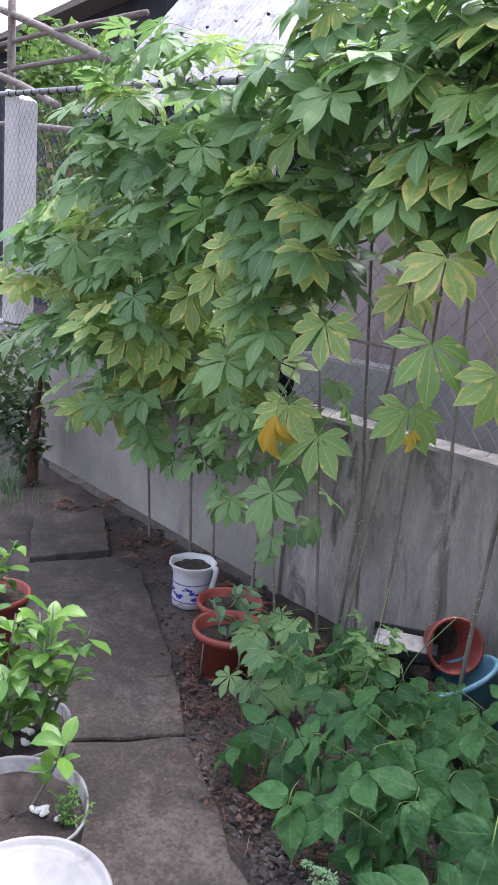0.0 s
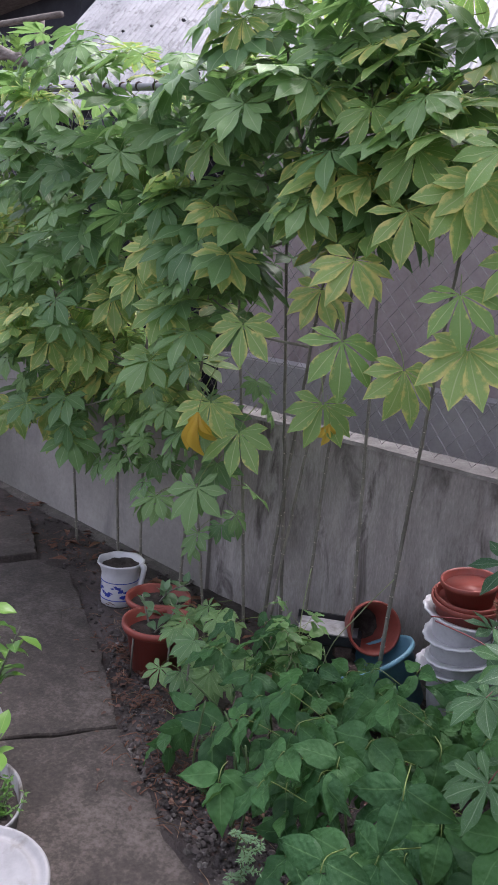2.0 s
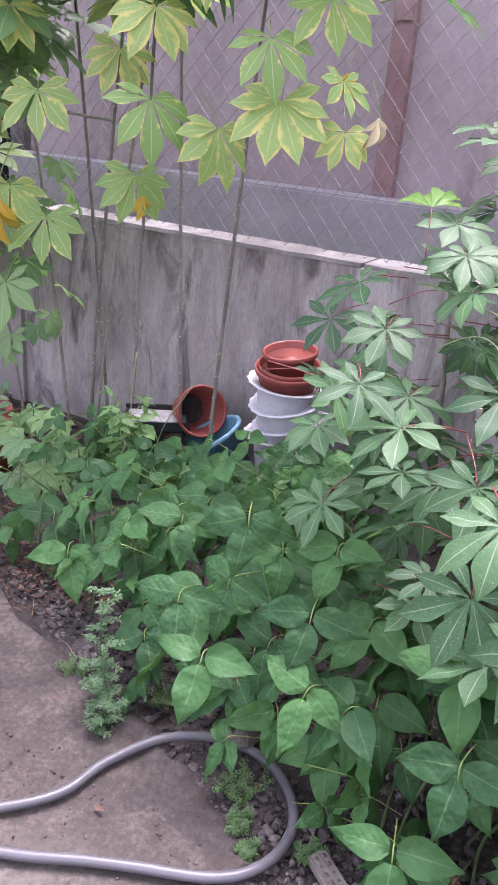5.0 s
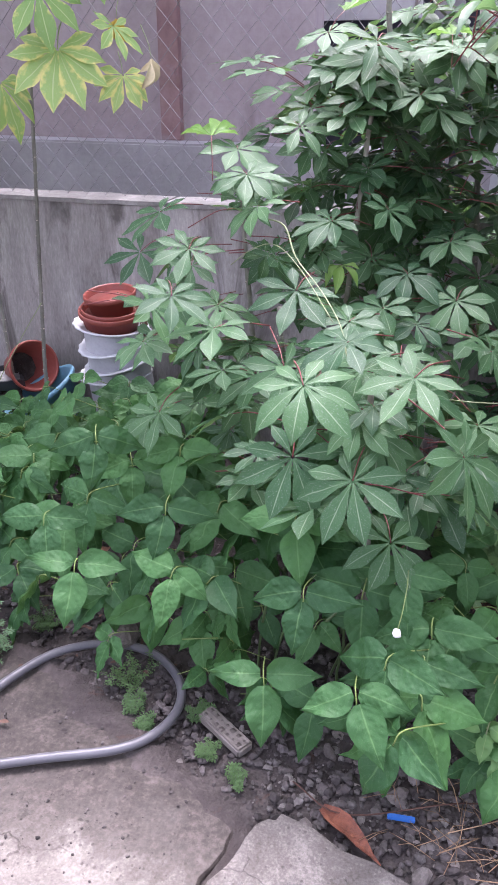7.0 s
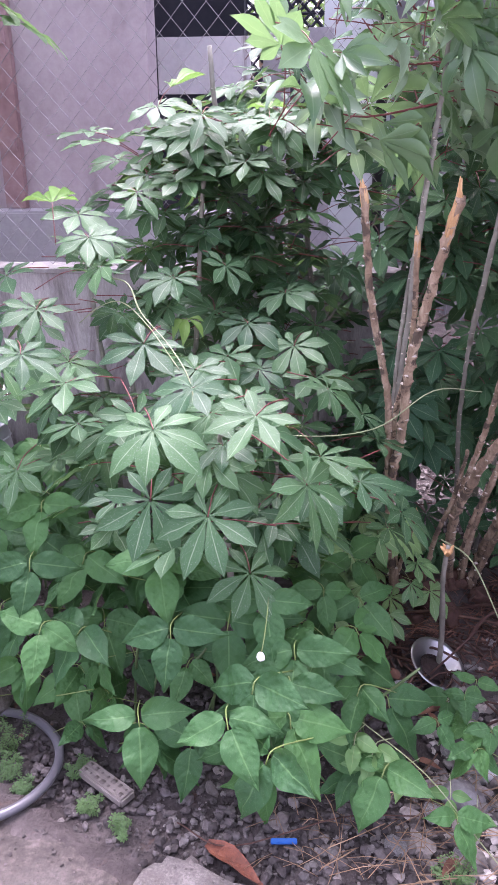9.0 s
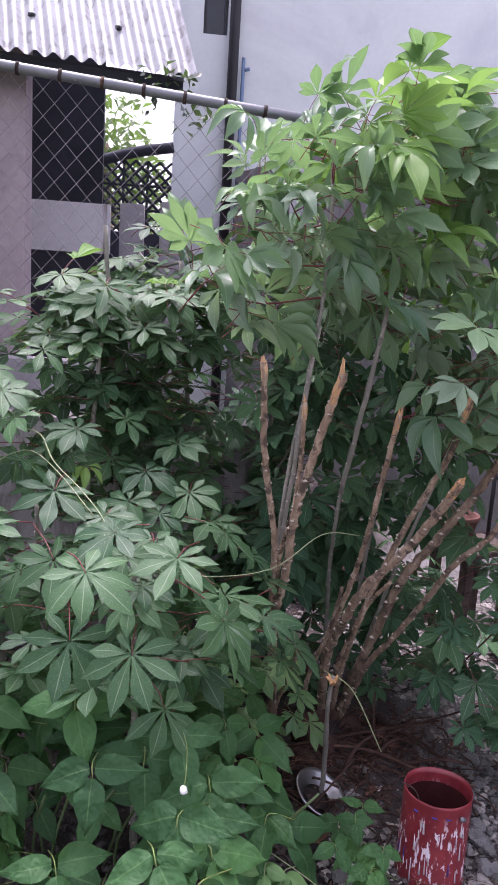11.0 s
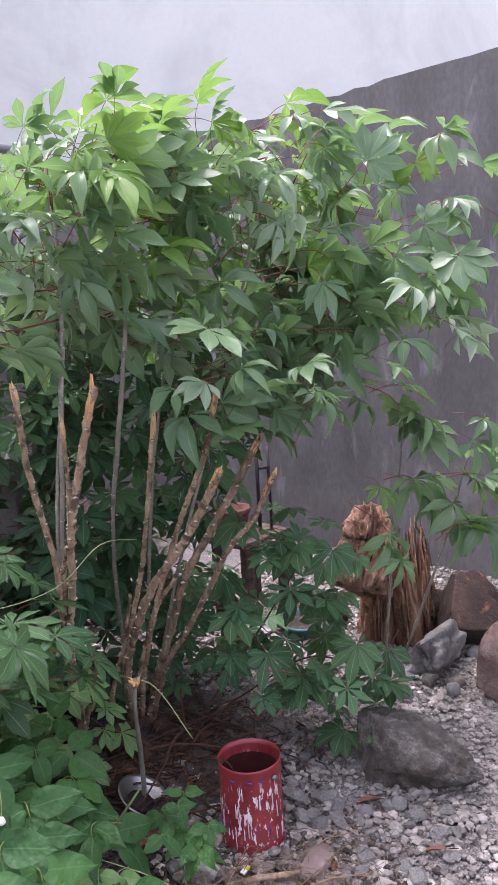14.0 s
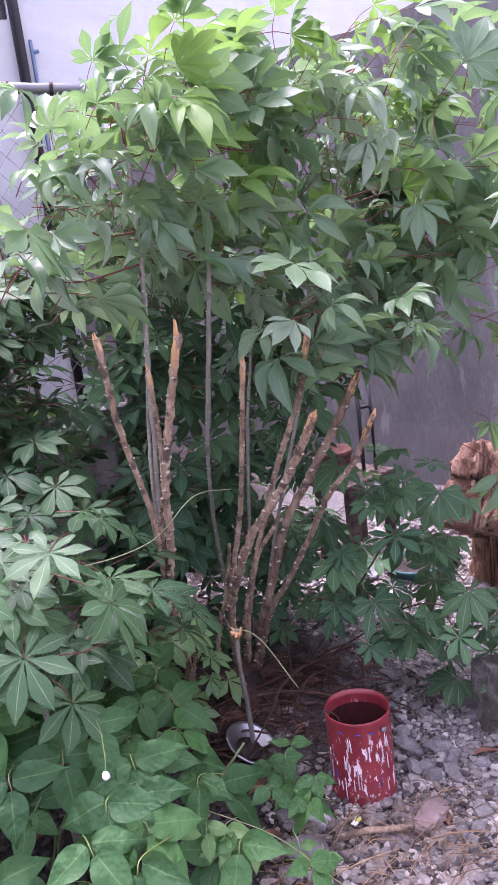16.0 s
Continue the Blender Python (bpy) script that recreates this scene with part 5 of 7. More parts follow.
part("seat", bm, M_DARKWOOD, stool, smooth=False)
for sx in (-1, 1):
    for sy in (-1, 1):
        bm = bmesh.new()
        box(bm, sx * 0.13 - 0.02, sx * 0.13 + 0.02, sy * 0.09 - 0.02, sy * 0.09 + 0.02, 0, 0.36, bevel=0.003)
        part("leg", bm, M_DARKWOOD, stool, smooth=False)
crate = thing("red_crate", (1.42, 2.62, 0.386), "dusty dark red plastic crate on the stool", "crate")
bm = bmesh.new()
lathe(bm, pot_profile(0.07, 0.09, 0.13, rim=0.006), 28)
part("body", bm, M_OLDPOT, crate)
bm = bmesh.new()
tube(bm, [(0.14, -0.02, 0), (0.14, -0.02, 0.42)], 0.01, 6), tube(bm, [(0.2, -0.02, 0.0), (0.2, -0.02, 0.4)], 0.008, 6), tube(bm, [(0.14, -0.02, 0.3), (0.2, -0.02, 0.3)], 0.008, 6)
part("rack", bm, M_BLACK, crate, "thin dark metal rack")
pan, body = vessel("turquoise_basin", (1.6, 2.25, 0.0), "shallow faded turquoise plastic basin with soil on the gravel", "basin", pot_profile(0.095, 0.12, 0.055, rim=0.008, rim_h=0.012), plain("turquoise_plastic", (0.035, 0.12, 0.13), 0.55))
fill(pan, 0.107, 0.04)
tilep = thing("tile_shard", (1.44, 2.36, 0.02), "broken pale tile shard", "litter", turn=40)
bm = bmesh.new()
box(bm, -0.09, 0.09, -0.06, 0.06, -0.006, 0.006, bevel=0.002)
part("shard", bm, M_TUB, tilep, smooth=False)
M_BRICK = surface("dusty_brick", (0.12, 0.085, 0.08), (0.2, 0.15, 0.14), (0.3, 0.24, 0.225), big=8, fine=70, rough=0.9, bump=0.5)
brickr = thing("brick_shard", (0.915, 0.908, 0.025), "reddish-brown brick shard on the gravel", "brick", turn=35)
bm = bmesh.new()
lump(bm, (0, 0, 0), (0.07, 0.035, 0.02), 9, 2, 0.2)
part("shard", bm, M_BRICK, brickr, smooth=False)


# ---- gravel and stones ----
def gravel():
    rnd = random.Random(31)
    grain = random.Random(8)
    base = bmesh.new()
    bmesh.ops.create_icosphere(base, subdivisions=1, radius=1)
    bv = np.array([v.co[:] for v in base.verts])
    bf = np.array([[v.index for v in f.verts] for f in base.faces])
    base.free()
    base = bmesh.new()
    bmesh.ops.create_icosphere(base, subdivisions=2, radius=1)
    rv = np.array([v.co[:] for v in base.verts])
    rf = np.array([[v.index for v in f.verts] for f in base.faces])
    base.free()

    def broken():
        """A stone knocked off along several planes, its faces a little rough."""
        v = rv.copy()
        for _ in range(12):
            n = np.array([grain.gauss(0, 1) for _ in range(3)])
            n /= np.linalg.norm(n)
            over = np.maximum(0, v @ n - grain.uniform(0.35, 0.7))
            v = v - over[:, None] * n * 0.92
        return v * (1 + np.array([[grain.gauss(0, 0.018)] for _ in v]))

    rocks = [broken() for _ in range(24)]

    def cloud(name, count, place, size, mat, label, stones=False):
        vs, fs, total = [], [], 0
        for k in range(count):
            x, y = place()
            s = size() * np.array([rnd.uniform(0.7, 1.3), rnd.uniform(0.6, 1.1), rnd.uniform(0.45, 0.8)])
            a = rnd.uniform(0, 6.28)
            v = rocks[k % 24] * s * 1.15 if stones else bv * (1 + np.array([[rnd.uniform(-0.28, 0.28)] for _ in bv])) * s
            v = np.stack([v[:, 0] * math.cos(a) - v[:, 1] * math.sin(a), v[:, 0] * math.sin(a) + v[:, 1] * math.cos(a), v[:, 2]], 1)
            fs.append((rf if stones else bf) + total)
            total += len(v)
            vs.append(v + np.array([x, y, 0.002 + s[2] * 0.3]))
        me = bpy.data.meshes.new(name)
        me.from_pydata(np.concatenate(vs).tolist(), [], np.concatenate(fs).tolist())
        me.materials.append(mat)
        return tagged(new(name, me), label, "gravel", kind="stuff")

    def in_gravel():
        while True:
            x, y = rnd.uniform(0.15, 2.7), rnd.uniform(0.62, 3.2)
            if not (x < 0.95 and y > 1.75 and rnd.random() < 0.7) and x > 0.55 and y > 0.62 - 0.05 * x and (y > 0.85 - 0.3 * (x - 0.5) or x > 0.6) and 2.62 - (y - 2.6) * 0.416 > x and not ((x - 0.66) ** 2 + (y - 1.62) ** 2 < 0.13 and rnd.random() < 0.9):
                return x, y

    def far_gravel():
        while True:
            x, y = in_gravel()
            if y > 0.95 - 0.25 * (x > 1.0):
                return x, y

    cloud("coarse_gravel", 1500, far_gravel, lambda: 0.008 + 0.016 * rnd.random() ** 2, M_GRAVEL, "broken grey stones among the gravel", True)
    cloud("gravel", 27000, in_gravel, lambda: 0.0028 + 0.0135 * rnd.random() ** 3.2, M_GRAVEL, "mixed grey crushed-stone gravel")
    def in_bed():
        while True:
            x, y = rnd.uniform(-4.2, 1.2), rnd.uniform(0.6, 2.3)
            edge = 0.86 - 0.43 * (x + 0.43) if x < -0.43 else 0.80 - 0.2 * x * (x < 0) - 0.06 * (x > 0.2)
            if rnd.random() < 0.55:
                x, y = rnd.uniform(-1.4, 1.1), rnd.uniform(0.6, 1.45)
                edge = 0.86 - 0.43 * (x + 0.43) if x < -0.43 else 0.80 - 0.2 * x * (x < 0) - 0.06 * (x > 0.2)
            if y > edge - 0.16 + 0.14 * rnd.random() ** 2:
                return x, y
    cloud("soil_clods", 22000, in_bed, lambda: 0.0016 + 0.013 * rnd.random() ** 5, M_CLOD, "crumbs of dark soil and pebbles")
    def in_strip():
        cx, cy, sx, sy = rnd.choice(((-2.15, 1.62, 0.12, 0.06), (-1.85, 1.48, 0.14, 0.07), (-1.5, 1.3, 0.15, 0.06), (-1.15, 1.15, 0.15, 0.05), (-0.4, 0.93, 0.25, 0.05), (0.15, 0.8, 0.2, 0.05), (0.5, 0.78, 0.15, 0.08)))
        return rnd.gauss(cx, sx), rnd.gauss(cy, sy)

    cloud("pebbles", 1500, in_strip, lambda: 0.0025 + 0.011 * rnd.random() ** 3, surface("strip_pebbles", (0.045, 0.04, 0.037), (0.115, 0.103, 0.096), (0.28, 0.26, 0.246), big=9, fine=80, rough=0.92, bump=0.6, island=True), "small grey pebbles on the soil strip")
    def in_rubble():
        while True:
            x, y = rnd.uniform(0.02, 0.95), rnd.uniform(0.6, 1.02)
            if within(x, y, SLABS[3][0]) < -0.01 and rnd.random() < 0.08 + 1.1 * x * x:
                return x, y

    cloud("rubble", 500, in_rubble, lambda: 0.004 + 0.028 * rnd.random() ** 3, surface("brown_grey_rubble", (0.08, 0.066, 0.059), (0.18, 0.158, 0.145), (0.36, 0.326, 0.305), big=14, fine=110, rough=0.92, bump=0.7, island=True), "broken brown-grey stones and rubble beside the path", True)
    def on_slab():
        while True:
            x, y = rnd.uniform(-1.0, -0.12), rnd.uniform(0.35, 0.85)
            if within(x, y, SLABS[2][0]) > 0.01 and rnd.random() < (y - 0.3) * 2:
                return x, y

    trodden = cloud("trodden_grit", 520, on_slab, lambda: 0.001 + 0.0045 * rnd.random() ** 4, M_CLOD, "small crumbs of grit trodden onto the path")
    trodden.location.z = 0.017
    shapes = []
    for k in range(8):
        bm = bmesh.new()
        lump(bm, (0, 0, 0), (1, 0.8, 0.62), 40 + k, 2, 0.35)
        me = bpy.data.meshes.new("stone")
        bm.to_mesh(me)
        bm.free()
        me.materials.append(M_STONE)
        shapes.append(me)
    bed = thing("stone_scatter", (1.2, 1.3, 0.0), "loose angular grey stones on the gravel", "stones", kind="stuff")
    for k in range(298):
        x, y = in_gravel()
        if k % 3:
            x, y = rnd.gauss(1.0, 0.3), rnd.gauss(1.15, 0.35)
        if y < 0.66 or x > 2.3:
            continue
        s = rnd.uniform(0.01, 0.03) if k % 4 else rnd.uniform(0.022, 0.042)
        if (x - 0.826) ** 2 + (y - 1.105) ** 2 < (0.09 + s) ** 2:
            continue
        ob = new("stone", shapes[k % 8])
        ob.parent = bed
        ob.matrix_parent_inverse = bed.matrix_basis.inverted()
        ob.matrix_basis = pose(x, y, s * 0.3, rnd.uniform(-25, 25), rnd.uniform(-25, 25), rnd.uniform(0, 360)) @ Matrix.Scale(s, 4)


gravel()
stone("rubble_chunk", (0.651, 1.022, 0.02), (0.05, 0.035, 0.032), "whitewashed broken concrete chunk beside the can", M_CHUNK, 33.0, 3, 0.5)
stone("rubble_chunk", (0.6, 0.93, 0.02), (0.05, 0.045, 0.035), "grey broken concrete chunk beside the can", M_STONE, 35.0, 3, 0.5)
wrapper = thing("candy_wrapper", (0.735, 0.955, 0.03), "small yellow and white crumpled wrapper on gravel", "litter", turn=30)
bm = bmesh.new()
box(bm, -0.018, 0.004, -0.009, 0.009, -0.002, 0.004, bevel=0.001)
part("foil", bm, M_LIME, wrapper, "white half", False)
wrapper.scale = (0.7, 0.7, 0.7)
bm = bmesh.new()
box(bm, 0.004, 0.022, -0.009, 0.009, 0.0, 0.006, bevel=0.001)
part("foil", bm, plain("yellow_foil", (0.45, 0.42, 0.06), 0.4), wrapper, "yellow half", False)
stem_dead = thing("dead_stem", (0.6, 1.385, 0.0), "thin grey dead cassava stem with a frayed orange top", "stem")
bm = bmesh.new()
o = Vector((0.6, 1.385, 0.0))
tube(bm, [p - o for p in curve([(0.60, 1.385, 0.0), (0.597, 1.36, 0.10), (0.585, 1.32, 0.24), (0.572, 1.28, 0.36), (0.572, 1.25, 0.455)], 6)], [0.0075] * 14 + [0.006] * 11, 8, jitter=0.14)
part("stalk", bm, M_STEM_GREEN, stem_dead)
bm = bmesh.new()
for k in range(11):
    a = k * 2.4
    ln = 0.010 + 0.012 * ((k * 7) % 5) / 4
    tip = Vector((-0.028 + ln * math.cos(a), -0.136 + 0.7 * ln * math.sin(a), 0.449 + 0.011 * math.sin(k * 1.7)))
    tube(bm, [Vector((-0.028, -0.132, 0.43)), Vector((-0.028 + 0.007 * math.cos(a), -0.135 + 0.006 * math.sin(a), 0.446)), tip], [0.005, 0.006, 0.0015], 5)
part("split_end", bm, M_CUT, stem_dead, "frayed orange broken wood")
# reddish twigs, bark and crumbled dead leaves round the stems, the pots and the far bed
def litter(name, count, spots, mat, label, ln, r):
    q = random.Random(len(label))
    bm = bmesh.new()
    for k in range(count):
        cx, cy, sx, sy = spots[k % len(spots)]
        p = Vector((q.gauss(cx, sx), q.gauss(cy, sy), 0.014 + q.uniform(0, 0.02)))
        a = q.uniform(0, 6.28)
        d = Vector((math.cos(a), math.sin(a), q.uniform(-0.1, 0.25))) * q.uniform(*ln)
        tube(bm, [p, p + d * 0.5 + Vector((q.uniform(-0.012, 0.012), q.uniform(-0.012, 0.012), 0.006)), p + d], q.uniform(*r), 4)
    tagged(obj(name, bm, mat), label, "litter", kind="stuff")


BED = [(-2.15, 1.62, 0.1, 0.05), (-1.85, 1.5, 0.12, 0.06), (-1.55, 1.33, 0.12, 0.07), (-2.4, 1.95, 0.2, 0.1), (-3.2, 2.05, 0.4, 0.08), (-1.3, 1.3, 0.12, 0.08)]
litter("red_twigs", 420, BED, M_DRY, "thin reddish dry twigs and stalks on soil", (0.015, 0.07), (0.0008, 0.0018))
litter("stem_litter", 650, [(0.6, 1.62, 0.2, 0.16), (0.75, 1.45, 0.16, 0.14), (0.45, 1.5, 0.1, 0.12), (0.9, 1.6, 0.16, 0.15)], M_ROOT, "dark reddish dead twigs under the cut stems", (0.02, 0.11), (0.001, 0.004))


litter("root_fibres", 900, [(0.66, 1.76, 0.13, 0.1), (0.58, 1.68, 0.12, 0.1), (0.74, 1.66, 0.12, 0.1)], M_DRY, "tangled thin reddish root fibres under the cut stems", (0.03, 0.13), (0.0005, 0.0012))


def crumbs():
    """Crumpled scraps of dead leaves, far too many to count."""
    q = random.Random(5)
    bm = bmesh.new()
    uv = bm.loops.layers.uv.new("UVMap")
    for k in range(1000):
        cx, cy, sx, sy = (BED + [(0.62, 1.55, 0.22, 0.18), (-1.1, 1.85, 0.3, 0.15), (-0.6, 1.2, 0.3, 0.15), (-2.0, 2.12, 0.3, 0.09), (-1.85, 1.5, 0.2, 0.1)])[k % 11]
        b = bmesh.new()
        u2 = b.loops.layers.uv.new("UVMap")
        ln = q.uniform(0.008, 0.03)
        blade(b, u2, ln, ln * q.uniform(0.35, 0.7), q.uniform(0, 6.28), q.uniform(-0.4, 0.4), q.uniform(0.2, 0.9), 3, (0.3, 1.0, 0.7, 0.05), 0.0, q.uniform(-0.6, 0.6))
        bmesh.ops.translate(b, vec=(q.gauss(cx, sx), q.gauss(cy, sy), 0.016 + q.uniform(0, 0.015)), verts=b.verts)
        me = bpy.data.meshes.new("t")
        b.to_mesh(me)
        b.free()
        bm.from_mesh(me)
        bpy.data.meshes.remove(me)
    tagged(obj("leaf_litter", bm, surface("leaf_scraps", (0.045, 0.025, 0.02), (0.115, 0.063, 0.047), (0.24, 0.145, 0.105), big=20, fine=90, island=True)), "crumpled reddish-brown leaf scraps on soil", "leaf litter", kind="stuff")


crumbs()
# dark junk in the blue basin, two more pots in the shade by the wall
for k, (dx, dy, dz) in enumerate(((-0.12, -0.05, 0.15), (-0.06, -0.09, 0.12), (-0.17, 0.0, 0.11))):
    stone("rusty_lump", (-1.30 + dx, 2.1 + dy, dz + 0.06), (0.05, 0.04, 0.04), "dark rusty lump of junk in the blue basin", M_RUST, 81.0 + k, 3, 0.5, "junk", "junk in the basin")
for x, y, z, tilt in ((0.84, 2.85, 0.0, 0), (1.06, 2.8, 0.03, 24)):
    pot, body = vessel("terracotta_pot", (x, y, z), "dusty terracotta pot in the shade by the wall", "pot", pot_profile(0.07, 0.105, 0.17, rim=0.01, rim_h=0.025), M_OLDPOT, tilt=(tilt, 0, 0), group="terracotta pots")
    fill(pot, 0.097, 0.13)



# ---- cassava ----
CASS = [cassava_leaf(k, 0.162, 7 if k % 3 else 8, 0.1 + 0.07 * (k % 4), 112 + 6 * (k % 3), wide=0.35, fold=0.14) for k in range(8)]
BLOWN = [cassava_leaf(20 + k, 0.185, 6 if k % 2 else 5, (-0.1, 0.15, 0.35, 0.6)[k % 4], 48 + 18 * (k % 4), fold=0.75, limp=0.3, wide=0.28) for k in range(8)]
FLAT = [cassava_leaf(40 + k, 0.135, 8 if k % 3 else 7, 0.10 + 0.06 * (k % 3), 146, wide=0.335, fold=0.2) for k in range(8)]
SET_A = [with_mats(m, LEAF_A, M_PETIOLE_G) for m in CASS]
SET_Y = [with_mats(m, LEAF_Y, M_PETIOLE_G) for m in CASS]
SET_B = [with_mats(m, LEAF_B, M_PETIOLE) for m in FLAT]
SET_C = [with_mats(m, LEAF_C, M_PETIOLE) for m in FLAT]
SET_D = [with_mats(m, LEAF_D, M_PETIOLE) for m in BLOWN + CASS[:2]]
SET_NEW = [with_mats(m, LEAF_NEW, M_PETIOLE) for m in BLOWN[:3]]
SET_PALE = [with_mats(m, LEAF_PALE, M_PETIOLE) for m in BLOWN[2:5]]
LIMP = [cassava_leaf(80 + k, 0.14, 5, 0.25, 34, fold=1.0, limp=0.8, wide=0.3) for k in range(4)]


def stem(parent, pts, r0, r1, mat, name="stem", scars=True, cut=0.0, label=""):
    """A knobbly stem; cut: length of bare split wood at its top."""
    c = curve(pts, 14)
    wob = random.Random(len(pts) + int(abs(pts[0][1] * 991)) + int(abs(pts[-1][0] * 577)))
    c = [p + Vector((wob.gauss(0, 1), wob.gauss(0, 1), 0)) * r0 * 0.11 * (k > 0) for k, p in enumerate(c)]
    ln = sum((b - a).length for a, b in zip(c, c[1:]))
    bm = bmesh.new()
    n = len(c)
    tube(bm, c, [r0 + (r1 - r0) * k / (n - 1) for k in range(n)], 9, jitter=0.06)
    rnd = random.Random(int(abs(pts[0][0]) * 1000) + len(pts) + int(abs(pts[-1][0]) * 777))
    if scars:
        for k in range(int(ln / 0.02)):
            u = (k + rnd.random()) * 0.02 / ln
            if u > 0.97:
                break
            p = c[min(n - 1, int(u * (n - 1)))]
            r = r0 + (r1 - r0) * u
            a = k * 2.4
            ridge = [p + Vector((math.cos(a + q), math.sin(a + q), 0)) * r * 1.0 + Vector((0, 0, -0.25 * r * abs(q))) for q in (-1.0, -0.5, 0.0, 0.5, 1.0)]
            tube(bm, ridge, [r * 0.1, r * 0.24, r * 0.34, r * 0.24, r * 0.1], 5)
            if k % 3:
                tube(bm, [q + Vector((0, 0, r * 0.16)) for q in ridge[1:4]], [r * 0.18, r * 0.42, r * 0.18], 5, 1)
    ob = part(name, bm, [mat, M_SCAR], parent, label)
    if cut:
        bm = bmesh.new()
        d = (c[-1] - c[-2]).normalized()

        def back(far):
            p = c[-1]
            for q in reversed(c[:-1]):
                step = (p - q).length
                if step >= far:
                    return p.lerp(q, far / step)
                far, p = far - step, q
            return p

        for k in range(9):
            a = k * 2.4 + rnd.random()
            o = Vector((math.cos(a), math.sin(a), 0)) * r1 * 0.5
            up, far = rnd.uniform(-0.25, 0.3) * cut, cut * rnd.uniform(0.5, 1.3)
            tube(bm, [back(far) + o * 1.4, back(far * 0.6) + o * 1.5, back(far * 0.3) + o * 1.4, c[-1] + o * 1.1, c[-1] + d * up + o * 0.8], [r1 * 0.12, r1 * 0.42, r1 * 0.46, r1 * 0.42, r1 * 0.14], 5)
        part("split_end", bm, M_CUT, ob, "fresh orange split wood")
    return ob


def cluster(parent, centre, count, sets, rnd, reach=(0.09, 0.2), down=(15, 55), scale=(0.75, 1.15), face_to=None, rise=0.1, tilt=22, sway=75, obey=0.55, top=9.0):
    """Leaves set in a spiral round a shoot tip."""
    a0 = rnd.uniform(0, 360)
    for k in range(count):
        a = a0 + k * 137.5 + rnd.uniform(-15, 15)
        if face_to is not None and rnd.random() < obey:
            a = face_to + rnd.uniform(-sway, sway)
        d = rnd.uniform(*reach)
        u = k / max(1, count - 1)
        hub = Vector(centre) + Vector((math.cos(radians(a)) * d, math.sin(radians(a)) * d, rise * (1 - u * 1.8) + rnd.uniform(-0.03, 0.03)))
        hub.z = min(hub.z, top - 0.1 * rnd.random())
        put_leaf(parent, rnd.choice(sets), hub, a, rnd.uniform(*down), rnd.uniform(-tilt, tilt), rnd.uniform(*scale))


def branches(parent, stems_tops, centres, mat, r=0.006):
    for c in centres:
        c = Vector(c)
        top = min(stems_tops, key=lambda s: (Vector(s) - c).length + 4.0 * max(0, s[2] - c.z))
        top = Vector(top)
        if (c - top).length > 0.32 and r < 0.004:
            continue
        mid = top.lerp(c, 0.55) + Vector((0, 0, -0.03 if c.z > top.z else 0.02))
        bm = bmesh.new()
        q = curve([top, mid, c + Vector((0, 0, 0.03))], 5)
        tube(bm, q, [r * (1.15 - 0.6 * k / len(q)) for k in range(len(q))], 5)
        part("branch", bm, mat, parent)


# the tall hedge of cassava before the low wall
TOWARD = -60
rnd = random.Random(77)
hedge = thing("cassava_hedge", (0, 0, 0), "tall cassava row, thin bare stems, yellowing lower leaves, before the wall", "shrub")
# foot x, y and top x, y, z of each stem; they lean forward and bend a little
ROW = ((-1.30, 2.08, -1.1, 1.95, 1.7), (-1.43, 2.1, -1.4, 1.95, 1.9), (-1.69, 2.12, -1.45, 1.95, 2.1), (-1.93, 2.14, -1.55, 1.92, 1.8), (-1.9, 2.14, -1.5, 1.98, 1.7), (-2.04, 2.15, -2.15, 1.98, 2.1),
       (-2.8, 2.15, -2.6, 1.95, 2.0), (-3.0, 2.16, -2.95, 1.98, 1.9), (-2.32, 2.16, -2.5, 1.98, 1.8), (-1.82, 2.15, -1.92, 2.0, 2.3), (-3.4, 2.16, -3.5, 2.05, 1.8), (-2.5, 2.16, -2.3, 2.05, 1.5))
HEDGE_STEMS = [[(a + (c - a) * u ** 1.15, b + (d - b) * u ** 1.1, z * u) for u in (0.0, 0.32, 0.72, 1.0)] for a, b, c, d, z in ROW]
for s in HEDGE_STEMS:
    stem(hedge, s, rnd.uniform(0.006, 0.0085), 0.0045, M_STEM_GREEN)
HEDGE_FRONT = [(-1.80, 1.68, 1.59), (-1.27, 1.68, 1.59), (-1.11, 1.68, 1.72), (-1.22, 1.60, 1.37), (-1.07, 1.69, 1.31), (-1.48, 1.68, 1.74), (-1.70, 1.68, 1.37), (-1.34, 1.69, 1.17),
               (-0.90, 1.64, 1.52), (-0.87, 1.66, 1.39), (-1.12, 1.70, 1.88), (-0.91, 1.68, 1.79), (-1.70, 1.70, 1.01), (-1.83, 1.68, 1.09), (-2.17, 1.68, 1.21), (-2.30, 1.68, 1.49),
               (-1.93, 1.72, 1.74), (-2.12, 1.68, 1.69), (-1.30, 1.72, 2.0), (-1.48, 1.72, 2.07), (-1.58, 1.80, 1.90), (-0.80, 1.74, 1.62), (-0.72, 1.72, 1.33), (-1.52, 1.84, 1.50),
               (-0.85, 1.66, 1.86), (-0.94, 1.66, 1.76), (-0.72, 1.66, 1.74), (-0.71, 1.66, 1.44), (-2.09, 1.66, 1.40), (-2.18, 1.66, 1.60)]
